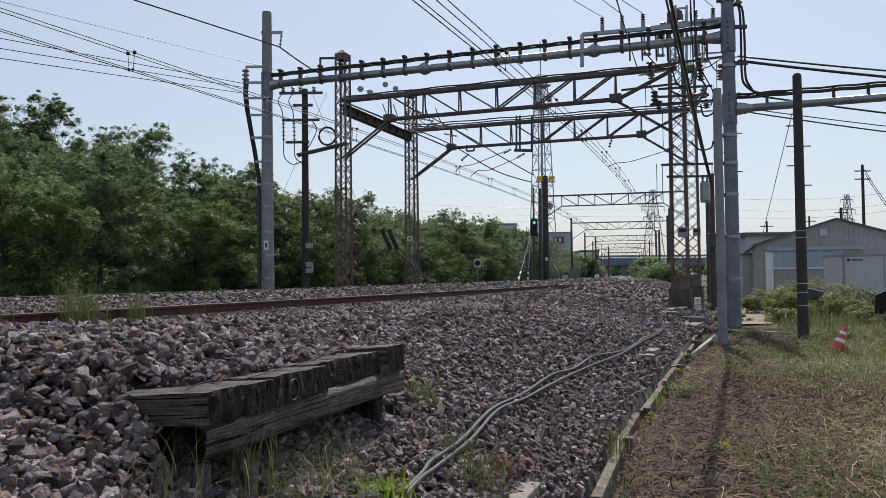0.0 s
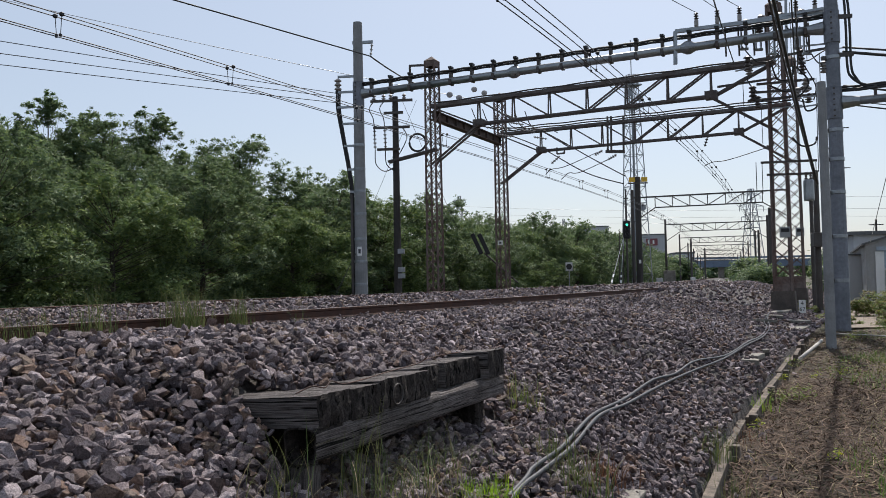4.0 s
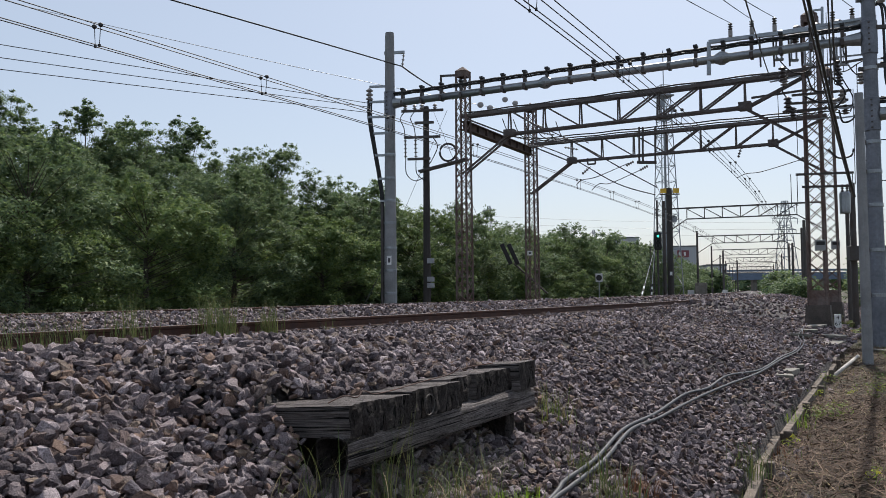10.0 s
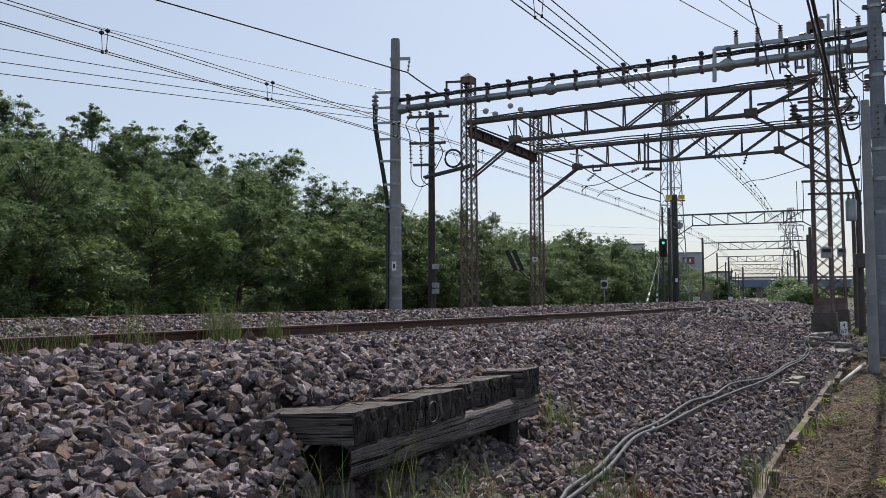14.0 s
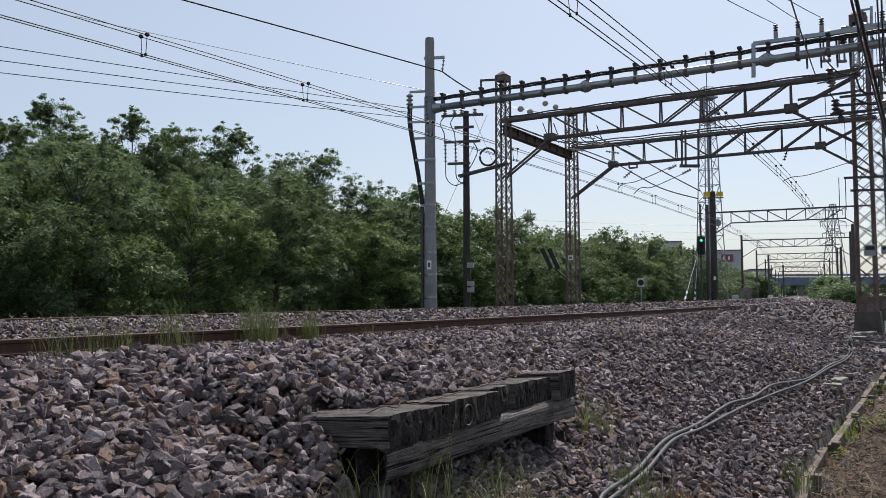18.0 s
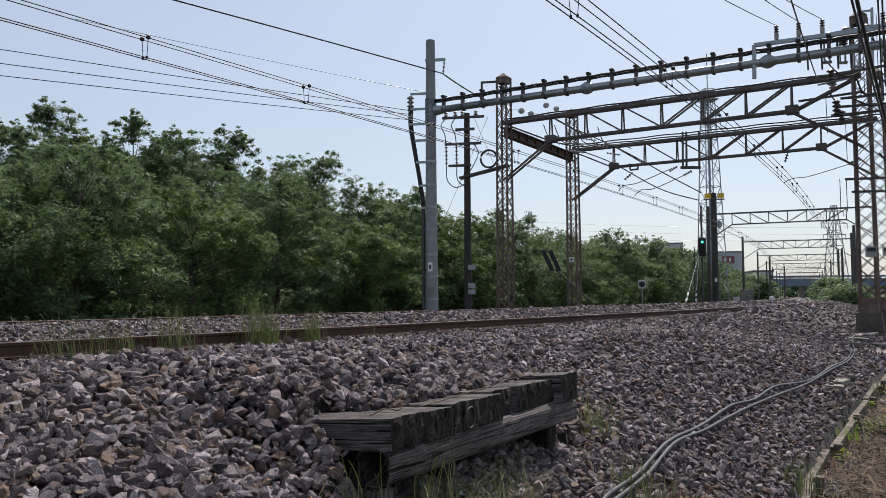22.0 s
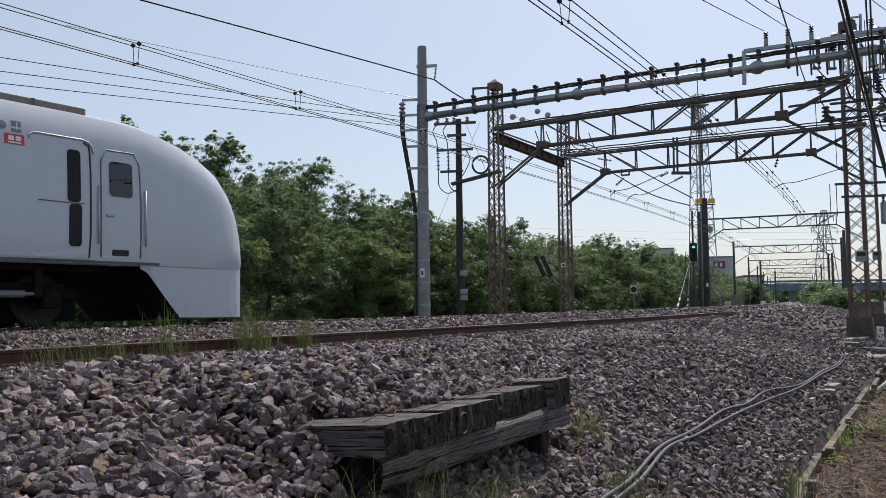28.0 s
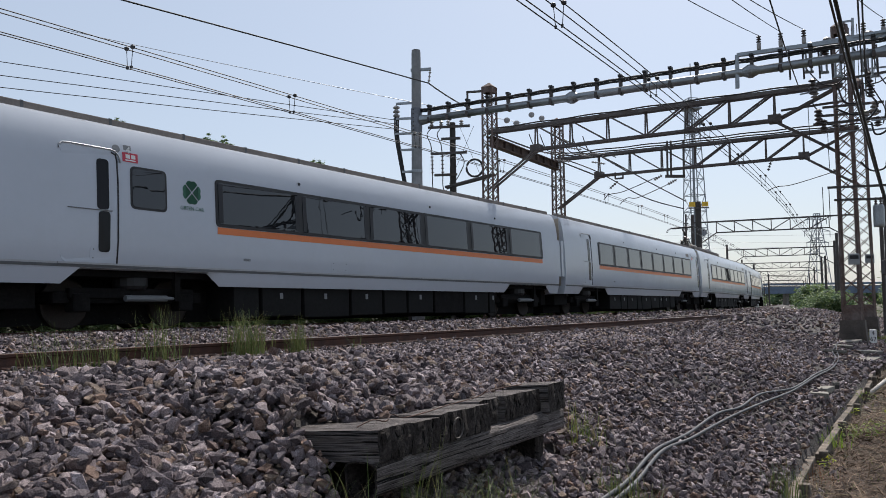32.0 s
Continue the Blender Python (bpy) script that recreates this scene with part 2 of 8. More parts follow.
STONES = [(0.054, 0.044, 0.05), (0.14, 0.112, 0.118), (0.188, 0.15, 0.153), (0.082, 0.069, 0.077), (0.326, 0.266, 0.264), (0.119, 0.093, 0.099), (0.2, 0.131, 0.099), (0.063, 0.053, 0.06), (0.436, 0.369, 0.377), (0.121, 0.101, 0.112), (0.242, 0.182, 0.14)]
M = {
    "stone": tinted("ballast_stone", STONES, 0.9, bump=1.0, var=0.68, fine=190.0, depth=0.009),
    "stone_single": tinted("ballast_stone_single", STONES, 0.9, source="object", bump=1.0, var=0.68, fine=4.0, depth=0.009),
    "bed": material("ballast_bed", (0.085, 0.072, 0.068), 0.95, var=0.5, scale=3, fine=22, bump=1.0, depth=0.05),
    "ground": material("grass_soil", (0.05, 0.05, 0.022), 0.95, var=0.5, scale=0.5, fine=30, bump=0.8, dark=(0.052, 0.036, 0.026), depth=0.04, stain=0.5),
    "rail": material("rusty_rail", (0.10, 0.045, 0.03), 0.75, metal=0.3, var=0.3, scale=6, fine=60, dark=(0.05, 0.027, 0.022)),
    "railhead": material("polished_rail_head", (0.45, 0.43, 0.42), 0.3, metal=1.0, var=0.15),
    "old_wood": timber("weathered_sleeper_wood", (0.25, 0.222, 0.215), (0.135, 0.118, 0.113), (0.052, 0.044, 0.043), (4.0, 380, 380), (1.5, 100, 100)),
    # end grain with the shade of the turned-away ends mixed into its colour
    "shaded_end_wood": timber("shaded_split_grain", (0.06, 0.05, 0.046), (0.034, 0.028, 0.026), (0.018, 0.015, 0.014), (60, 70, 60), (40, 44, 10)),
    "concrete": material("weathered_concrete", (0.25, 0.23, 0.20), 0.9, var=0.32, scale=3.5, fine=40, dark=(0.11, 0.10, 0.085), bump=0.5),
    "pole_conc": material("spun_concrete_pole", (0.30, 0.305, 0.315), 0.8, var=0.16, scale=1.1, fine=40, dark=(0.17, 0.172, 0.175)),
    "steel": material("galvanised_steel", (0.33, 0.35, 0.37), 0.38, metal=0.75, var=0.15, scale=2, fine=30, dark=(0.22, 0.235, 0.25)),
    "pole_steel": material("galvanised_steel_pole", (0.21, 0.225, 0.26), 0.6, metal=0.25, var=0.22, scale=1.6, fine=12, dark=(0.13, 0.14, 0.165)),
    "old_steel": material("aged_lattice_steel", (0.185, 0.15, 0.14), 0.8, metal=0.15, var=0.3, scale=2.2, fine=14, dark=(0.10, 0.056, 0.042)),
    "truss_steel": material("weathered_truss_steel", (0.135, 0.122, 0.12), 0.75, metal=0.2, var=0.3, scale=2.0, fine=14, dark=(0.075, 0.056, 0.05)),
    "dark_steel": material("dark_painted_steel", (0.09, 0.085, 0.085), 0.6, metal=0.3, var=0.25, scale=2, dark=(0.06, 0.045, 0.038)),
    "rust_beam": material("rusty_girder", (0.13, 0.085, 0.065), 0.85, metal=0.1, var=0.3, scale=3, fine=25, dark=(0.06, 0.045, 0.04)),
    "black": material("black_rubber", (0.018, 0.018, 0.02), 0.55, var=0.2, scale=6, bump=0.1),
    "cable_grey": material("grey_cable_sheath", (0.048, 0.05, 0.058), 0.6, var=0.2, scale=4, bump=0.1),
    "wire": material("weathered_wire", (0.05, 0.048, 0.05), 0.6, metal=0.4, var=0.1, bump=0),
    "wire_light": material("pale_aluminium_wire", (0.45, 0.46, 0.48), 0.5, metal=0.5, var=0.1, bump=0),
    "ceramic": material("glazed_insulator", (0.30, 0.28, 0.27), 0.25, var=0.1, bump=0),
    "dark_ceramic": material("brown_insulator", (0.07, 0.055, 0.05), 0.3, var=0.1, bump=0),
    "dark_pole": material("tarred_pole", (0.06, 0.052, 0.048), 0.85, var=0.25, scale=2, fine=40, dark=(0.035, 0.032, 0.03), stretch=(1, 1, 0.2)),
    "white": material("white_paint", (0.75, 0.75, 0.74), 0.5, var=0.06, scale=3, bump=0.05),
    "dirty_white": material("dirty_white_plastic", (0.42, 0.40, 0.37), 0.6, var=0.25, scale=4, dark=(0.22, 0.2, 0.18), bump=0.1),
    "yellow": material("yellow_plate", (0.75, 0.45, 0.03), 0.5, var=0.1),
    "red_sign": material("red_sign", (0.20, 0.05, 0.065), 0.4, var=0.05, bump=0),
    "cone_red": material("faded_red_plastic", (0.62, 0.09, 0.06), 0.5, var=0.12, bump=0.05),
    "sheet": material("weathered_sheet_wall", (0.36, 0.37, 0.38), 0.65, metal=0.1, var=0.10, scale=0.6, fine=9, dark=(0.29, 0.28, 0.265), bump=0.1),
    "sheet_blue": material("blue_grey_sheet", (0.33, 0.39, 0.46), 0.6, var=0.08, scale=0.5, fine=8, bump=0.1),
    "roof_dark": material("dark_roof_edge", (0.12, 0.125, 0.13), 0.7, var=0.2),
    "grey_wall": material("pale_grey_panel", (0.50, 0.51, 0.52), 0.6, var=0.05, scale=0.3, fine=4, bump=0.05),
    # pale bluish wall colour with the distance haze tinted in
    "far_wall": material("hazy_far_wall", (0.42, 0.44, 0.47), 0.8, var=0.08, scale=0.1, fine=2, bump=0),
    "bridge_blue": material("blue_bridge_paint", (0.14, 0.19, 0.27), 0.6, var=0.15, scale=0.3, fine=3, bump=0),
    "mark_bar": material("dark_marking", (0.06, 0.06, 0.07), 0.6, var=0.05, bump=0),
    "bare_steel": material("dull_grey_steel", (0.30, 0.31, 0.32), 0.55, metal=0.2, var=0.12, scale=3),
    # far steel greyed and blued, air haze set in its colour
    "far_steel": material("hazy_galvanised_steel", (0.27, 0.29, 0.32), 0.6, metal=0.2, var=0.06, bump=0),
    "dark_window": material("dark_window_glass", (0.02, 0.022, 0.025), 0.06, var=0.05, bump=0),
    "car_black": material("black_car_paint", (0.012, 0.012, 0.014), 0.12, var=0.05, bump=0),
    "path_soil": material("trodden_pale_earth", (0.26, 0.21, 0.17), 0.95, var=0.3, scale=2.5, fine=25, bump=0.8, dark=(0.16, 0.13, 0.10), depth=0.02),
    "kerb": material("stained_brown_kerb", (0.21, 0.17, 0.135), 0.95, var=0.5, scale=5.5, fine=30, dark=(0.045, 0.036, 0.029), bump=0.6, depth=0.02),
    "footing": material("stained_footing", (0.11, 0.092, 0.08), 0.92, var=0.3, scale=2.0, fine=30, dark=(0.05, 0.042, 0.037)),
    "bark": material("grey_brown_bark", (0.09, 0.075, 0.06), 0.95, var=0.4, scale=3, fine=20, bump=1.0, stretch=(1, 1, 0.25), depth=0.03),
}

# ---- building tools ----


def link(name, data, parent=None, label=""):
    ob = new(name, data)
    if parent is not None:
        ob.parent = parent
    if label:
        ob["label"] = label
    return ob


def part(name, bm, mat, parent=None, label="", smooth=False):
    me = bpy.data.meshes.new(name)
    bm.to_mesh(me)
    bm.free()
    me.materials.append(mat)
    if smooth:
        me.shade_smooth()
    return link(name, me, parent, label)


def raw(name, verts, faces, mat, parent=None, label="", smooth=False):
    me = bpy.data.meshes.new(name)
    me.from_pydata([tuple(v) for v in verts], [], [tuple(f) for f in faces])
    me.materials.append(mat)
    if smooth:
        me.shade_smooth()
    me.update()
    return link(name, me, parent, label)


def thing(name, m, label, category, group="", kind=""):
    ob = new(name)
    ob.empty_display_size = 0.2
    ob.matrix_world = m
    return tagged(ob, label, category, group, kind)


def box(bm, x0, x1, y0, y1, z0, z1, m=None, bevel=0.0):
    g = bmesh.ops.create_cube(bm, size=1.0, matrix=(m or Matrix()) @ Matrix.Translation(((x0 + x1) / 2, (y0 + y1) / 2, (z0 + z1) / 2)) @ Matrix.Diagonal((x1 - x0, y1 - y0, z1 - z0, 1)))
    if bevel:
        es = list({e for v in g["verts"] for e in v.link_edges})
        bmesh.ops.bevel(bm, geom=es, offset=bevel, segments=2, affect="EDGES", profile=0.6)


def boxed(x0, x1, y0, y1, z0, z1, bevel=0.0, m=None):
    bm = bmesh.new()
    box(bm, x0, x1, y0, y1, z0, z1, m, bevel)
    return bm


def rod(bm, a, b, r, n=8, r2=None, square=False):
    """A bar from a to b; square: n = 4 with flat sides."""
    a, b = Vector(a), Vector(b)
    d = b - a
    q = d.to_track_quat("Z", "Y").to_matrix().to_4x4()
    m = Matrix.Translation((a + b) / 2) @ q
    if square:
        m = m @ Matrix.Rotation(math.pi / 4, 4, "Z")
    bmesh.ops.create_cone(bm, cap_ends=True, segments=n, radius1=r, radius2=r if r2 is None else r2, depth=d.length, matrix=m)


def rods(pairs, r, n=8, square=False):
    bm = bmesh.new()
    for a, b in pairs:
        rod(bm, a, b, r, n, square=square)
    return bm


def lathe(profile, n=16, m=None):
    """A turned form from (radius, height) pairs."""
    bm = bmesh.new()
    rings = []
    for r, z in profile:
        rings.append([bm.verts.new((r * math.cos(2 * math.pi * i / n), r * math.sin(2 * math.pi * i / n), z)) for i in range(n)])
    for a, b in zip(rings, rings[1:]):
        for i in range(n):
            bm.faces.new((a[i], a[(i + 1) % n], b[(i + 1) % n], b[i]))
    bm.faces.new(rings[-1])
    bm.faces.new(list(reversed(rings[0])))
    if m is not None:
        bm.transform(m)
    return bm


def tube(points, r, n=6):
    """Vertices and faces of a tube along a line of points."""
    pts = [Vector(p) for p in points]
    verts, faces = [], []
    for i, p in enumerate(pts):
        d = (pts[min(i + 1, len(pts) - 1)] - pts[max(i - 1, 0)]).normalized()
        up = Vector((0, 0, 1)) if abs(d.z) < 0.95 else Vector((1, 0, 0))
        side = d.cross(up).normalized()
        nrm = side.cross(d)
        for k in range(n):
            a = 2 * math.pi * k / n
            verts.append(p + side * (r * math.cos(a)) + nrm * (r * math.sin(a)))
    for i in range(len(pts) - 1):
        for k in range(n):
            faces.append((i * n + k, i * n + (k + 1) % n, (i + 1) * n + (k + 1) % n, (i + 1) * n + k))
    faces.append(tuple(reversed(range(n))))
    faces.append(tuple(range((len(pts) - 1) * n, len(pts) * n)))
    return verts, faces


def sag(a, b, drop, n=14):
    a, b = Vector(a), Vector(b)
    return [a.lerp(b, i / n) - Vector((0, 0, drop * 4 * (i / n) * (1 - i / n))) for i in range(n + 1)]


def wire(a, b, drop, r, mat, label="dark overhead wire strung between masts", name="overhead_wire", category="wire", group="overhead wires", n=14):
    v, f = tube(sag(a, b, drop, n), r, 5)
    return tagged(raw(name, v, f, mat, smooth=True), label, category, group)


def hose(points, r, mat, name, label="", parent=None, steps=6, n=8):
    """A smooth cable through the points."""
    p = [Vector(q) for q in points]
    out = []
    for i in range(len(p) - 1):
        p0, p1, p2, p3 = p[max(i - 1, 0)], p[i], p[i + 1], p[min(i + 2, len(p) - 1)]
        for k in range(steps):
            t = k / steps
            out.append(0.5 * ((2 * p1) + (p2 - p0) * t + (2 * p0 - 5 * p1 + 4 * p2 - p3) * t * t + (3 * p1 - p0 - 3 * p2 + p3) * t ** 3))
    out.append(p[-1])
    v, f = tube(out, r, n)
    return raw(name, v, f, mat, parent, label, smooth=True)


def fast_mesh(name, v, f, mat, parent=None, label=""):
    """Many equal faces straight from arrays."""
    me = bpy.data.meshes.new(name)
    n, k = f.shape
    me.vertices.add(len(v)), me.loops.add(n * k), me.polygons.add(n)
    me.vertices.foreach_set("co", np.ascontiguousarray(v, np.float32).ravel())
    me.loops.foreach_set("vertex_index", np.ascontiguousarray(f, np.int32).ravel())
    me.polygons.foreach_set("loop_start", np.arange(0, n * k, k, dtype=np.int32))
    me.update(calc_edges=True)
    me.shade_flat()
    me.materials.append(mat)
    return link(name, me, parent, label)


# ---- the line of the railway: s metres along the train's track, o metres to its right ----
RADIUS, HEAD_0, HEAD_END, HEAD_START = 420.0, 22.5, 12.5, 26.5
_s = np.arange(-900.0, 1600.0, 0.5)
_h = np.clip(HEAD_0 - np.degrees(_s / RADIUS), HEAD_END, HEAD_START)
_dx, _dy = np.sin(np.radians(_h)) * 0.5, np.cos(np.radians(_h)) * 0.5
_i0 = int(np.argmin(abs(_s)))
_cx, _cy = np.cumsum(_dx) - _dx[0], np.cumsum(_dy) - _dy[0]
_cx, _cy = _cx - _cx[_i0] - 5.4, _cy - _cy[_i0] + 21.65


def heading(s):
    return float(np.interp(s, _s, _h))


def track(s, o=0.0, z=0.0):
    h = radians(heading(s))
    return Vector((float(np.interp(s, _s, _cx)) + o * math.cos(h), float(np.interp(s, _s, _cy)) - o * math.sin(h), z))


def along(x, y):
    """s and o of points of the plan."""
    x, y = np.asarray(x, float), np.asarray(y, float)
    cs, cx, cy, ch = _s[::8], _cx[::8], _cy[::8], np.radians(_h[::8])
    i = np.argmin((x[..., None] - cx) ** 2 + (y[..., None] - cy) ** 2, axis=-1)
    ddx, ddy = x - cx[i], y - cy[i]
    return cs[i] + ddx * np.sin(ch[i]) + ddy * np.cos(ch[i]), ddx * np.cos(ch[i]) - ddy * np.sin(ch[i])


RAIL_FAR, RAIL_NEAR, GAUGE, SPACING = 1.20, 1.085, 1.067, 3.8


def smooth_step(a, b, v):
    t = np.clip((v - a) / (b - a), 0, 1)
    return t * t * (3 - 2 * t)


def waves(x, y, f):
    return np.sin(x * f + 1.3 * np.sin(y * f * 0.7 + 2)) * np.cos(y * f * 0.9 + 0.8 * np.sin(x * f * 1.1))


def kerb_o(s):
    """Where the kerb at the foot of the ballast runs."""
    return np.interp(s, [-13.0, -10.1, -7.7, -5.0, 3.7, 8.0], [12.42, 12.07, 11.92, 11.79, 11.35, 11.2])


STACK_HEAD = 20.0
st_a = Vector((-0.87, 3.04, 0))  # near corner of the timber stack
st_u = Vector((math.sin(radians(STACK_HEAD)), math.cos(radians(STACK_HEAD)), 0))
st_back = Vector((-st_u.y, st_u.x, 0))


def stack_frame(s, o):
    """Metres along the timber stack and back from its face."""
    h = np.radians(np.interp(s, _s, _h))
    x, y = np.interp(s, _s, _cx) + o * np.cos(h) - st_a.x, np.interp(s, _s, _cy) - o * np.sin(h) - st_a.y
    return x * st_u.x + y * st_u.y, x * st_back.x + y * st_back.y


def mound_height(a, b):
    """The heap of ballast behind and before the timber stack."""
    beside = np.interp(b, [-0.55, -0.3, 0.0, 0.15, 0.3, 0.5, 0.71, 0.87, 1.15, 1.5, 2.8], [0.4, 0.52, 0.70, 0.76, 0.84, 0.965, 1.045, 1.11, 1.215, 1.225, 0.9])
    front = np.interp(b, [-0.9, -0.4, 0.05, 0.3, 0.6, 0.86, 1.15, 1.5, 2.8], [0.45, 0.66, 0.88, 0.965, 1.055, 1.13, 1.205, 1.225, 0.9])
    behind = np.interp(b - np.interp(a, [1.75, 2.1, 3.0], [0, 0.4, 0.9]), [-0.4, 0.1, 0.2, 0.32, 0.45, 0.6, 0.75, 1.1, 1.5, 2.8], [0.4, 0.7, 0.95, 1.04, 1.10, 1.17, 1.21, 1.25, 1.245, 0.9])
    w = smooth_step(-0.65, -0.3, a)
    m = front * (1 - w) + beside * w
    w = smooth_step(-0.35, 0.1, a)
    m = m * (1 - w) + behind * w
    return m - 0.05 * smooth_step(0.9, 1.7, a) - 0.5 * smooth_step(1.8, 5.2, a) + 0.015 * waves(a * 3.1, b * 2.7, 1.0)


def bed_height(s, o):
    """Top of the ballast."""
    s, o = np.asarray(s, float), np.asarray(o, float)
    top = np.interp(o, [-9, -4.6, -2.2, 0.9, 1.3, 2.1, 2.9, 3.45, 4.05, 4.3, 4.6, 5.3, 6.2], [0.35, 0.55, 1.07, 1.07, 1.17, 1.17, 1.12, 1.07, 1.03, 0.93, 0.85, 0.89, 0.87])
    low = np.where(o < 6.2, top, np.interp(o, [6.2, 8.6, 10.4, 11.5, 12.5, 13.5], [0.87, 0.54, 0.30, 0.20, 0.15, 0.0]))
    low = low + 0.19 * smooth_step(2.0, 24.0, s) * smooth_step(4.55, 5.3, o) * (1 - smooth_step(6.0, 9.5, o))
    # shoulder that rises from the kerb
    rise = np.interp(kerb_o(s) - o, [-0.6, 0.0, 0.2, 0.35, 0.5, 0.77, 1.0, 1.37, 2.26, 4.0, 6.0], [0.05, 0.17, 0.32, 0.40, 0.48, 0.58, 0.68, 0.82, 1.04, 1.02, 0.9])
    high = np.where(o < 6.2, top, rise * smooth_step(5.4, 6.6, o) + 0.88 * (1 - smooth_step(5.4, 6.6, o)))
    w = smooth_step(-7.5, 4.0, s)
    z = low * w + high * (1 - w)
    a, b = stack_frame(s, o)
    m = mound_height(a, b)
    z = np.where((a > -6) & (a < 5.2) & (b > -0.9) & (b < 2.8), np.where((a < 0.02) & (b < 1.2), m, np.where((a < 0.02) | (b > 0.1), np.maximum(z, m), z)), z)
    under = np.interp(b, [0.0, 0.05, 0.28, 0.34], [0.62, 0.58, 0.72, 1.4])
    return np.where((a > 0.0) & (a < 1.95) & (b > -0.3) & (b < 0.34), np.minimum(z, under), z)


def ground_height(x, y, s, o):
    g = 0.04 * waves(x, y, 0.9) + 0.03 * waves(x + 4, y - 3, 0.35)
    g = np.where(o < -4, 0.25 + g, g)
    g = np.where(np.hypot(x, y) > 120, 0.0, g)
    under = bed_height(s, o) - 0.12
    return np.where((o > -5.5) & (o < 11.4) & (s > -200) & (s < 700), np.minimum(g, under), g)


_level = pose(0, 0, 0, 91.95, 0.6, 0).to_3x3()


def sight(x, y, d):
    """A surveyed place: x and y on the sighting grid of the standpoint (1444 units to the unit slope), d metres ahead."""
    r = _level @ Vector(((x - 784) / 1444, (441 - y) / 1444, -1))
    return r * (d / r.y) + Vector((0, 0, 1.5))


# ---- ground ----
n_g = 260
u = np.linspace(-1, 1, n_g)
line = np.sinh(u * 7.2) / np.sinh(7.2) * 2500
gx, gy = np.meshgrid(line + 4, line + 9)
gs, go = along(gx, gy)
gz = ground_height(gx, gy, gs, go)
verts = np.stack([gx, gy, gz], -1).reshape(-1, 3)
idx = np.arange(n_g * n_g).reshape(n_g, n_g)
faces = np.stack([idx[:-1, :-1], idx[:-1, 1:], idx[1:, 1:], idx[1:, :-1]], -1).reshape(-1, 4)
tagged(raw("ground", verts.tolist(), faces.tolist(), M["ground"], smooth=True), "dry grass, brown cut stalks and bare soil beside the line", "ground", kind="structure")

# ---- ballast bed ----
bs = np.concatenate([np.linspace(-120, -30, 60), np.arange(-29.5, -17.6, 0.5), np.arange(-17.5, -9.9, 0.15), np.arange(-9.5, 60, 0.5), np.linspace(61, 700, 130)])
bo = np.concatenate([np.arange(-6, 10.6, 0.3), np.arange(10.7, 13.4, 0.12)])
bv = []
for a in bs:
    hh = bed_height(np.full(len(bo), a), bo)
    for b, z in zip(bo, hh):
        p = track(a, b)
        sa, sb = stack_frame(a, b)
        cut = 0.12 if 0.0 < sa < 1.98 and sb < 0.5 else 0.25 if (b > kerb_o(a) - 0.03 and a > -15.2) or a > 60 and b > 9 else 0.0
        bv.append((p.x, p.y, z - 0.04 + 0.015 * math.sin(p.x * 5) * math.cos(p.y * 4.3) - cut))
nb = len(bo)
bf = [(i * nb + j, i * nb + j + 1, (i + 1) * nb + j + 1, (i + 1) * nb + j) for i in range(len(bs) - 1) for j in range(nb - 1)]
ballast = tagged(raw("ballast_bed", bv, bf, M["bed"], smooth=True), "grey-brown crushed stone ballast banked up under the tracks", "ballast", kind="structure")

# ---- rails and sleepers ----
RAIL_SHAPE = [(-0.064, 0), (0.064, 0), (0.064, 0.011), (0.012, 0.030), (0.009, 0.120), (0.030, 0.132), (0.033, 0.165), (0.026, 0.174), (-0.026, 0.174), (-0.033, 0.165), (-0.030, 0.132), (-0.009, 0.120), (-0.012, 0.030), (-0.064, 0.011)]


RAIL_PARTS = (("foot", (0, 1, 2, 3, 12, 13), "rail"), ("web", (3, 4, 11, 12), "rail"), ("head", (4, 5, 6, 7, 8, 9, 10, 11), "rail"))


def rail(s0, s1, o, z, label):
    """A rail in three parts, following the curve."""
    ss = np.concatenate([np.arange(s0, min(s1, 100), 1.0), np.arange(100, s1, 12.0)])
    whole = tagged(new("rail"), label, "rail", "rails of the double track")
    for name, pick, mat in RAIL_PARTS:
        v, f, n = [], [], len(pick)
        for a in ss:
            for k in pick:
                dx, dz = RAIL_SHAPE[k]
                v.append(track(a, o + dx, z - 0.174 + dz))
        for i in range(len(ss) - 1):
            for k in range(n):
                f.append((i * n + k, (i + 1) * n + k, (i + 1) * n + (k + 1) % n, i * n + (k + 1) % n))
        ob = raw(name, v, f, M[mat], whole)
        if name == "head":
            ob.data.materials.append(M["railhead"])
            for p in ob.data.polygons:
                if p.index % n == 3:
                    p.material_index = 1
    return whole


CANT = 0.02
for off, z, lab in ((GAUGE / 2 + 0.033, RAIL_FAR + CANT, "rusty steel rail of the far track"), (-GAUGE / 2 - 0.033, RAIL_FAR - CANT, "rusty steel rail of the far track"), (SPACING + GAUGE / 2 + 0.033, RAIL_NEAR, "brown rusty steel rail at the edge of the ballast"), (SPACING - GAUGE / 2 - 0.033, RAIL_NEAR, "brown rusty steel rail behind its pair")):
    rail(-120, 700, off, z, lab)

# ---- masts, portals and beams ----


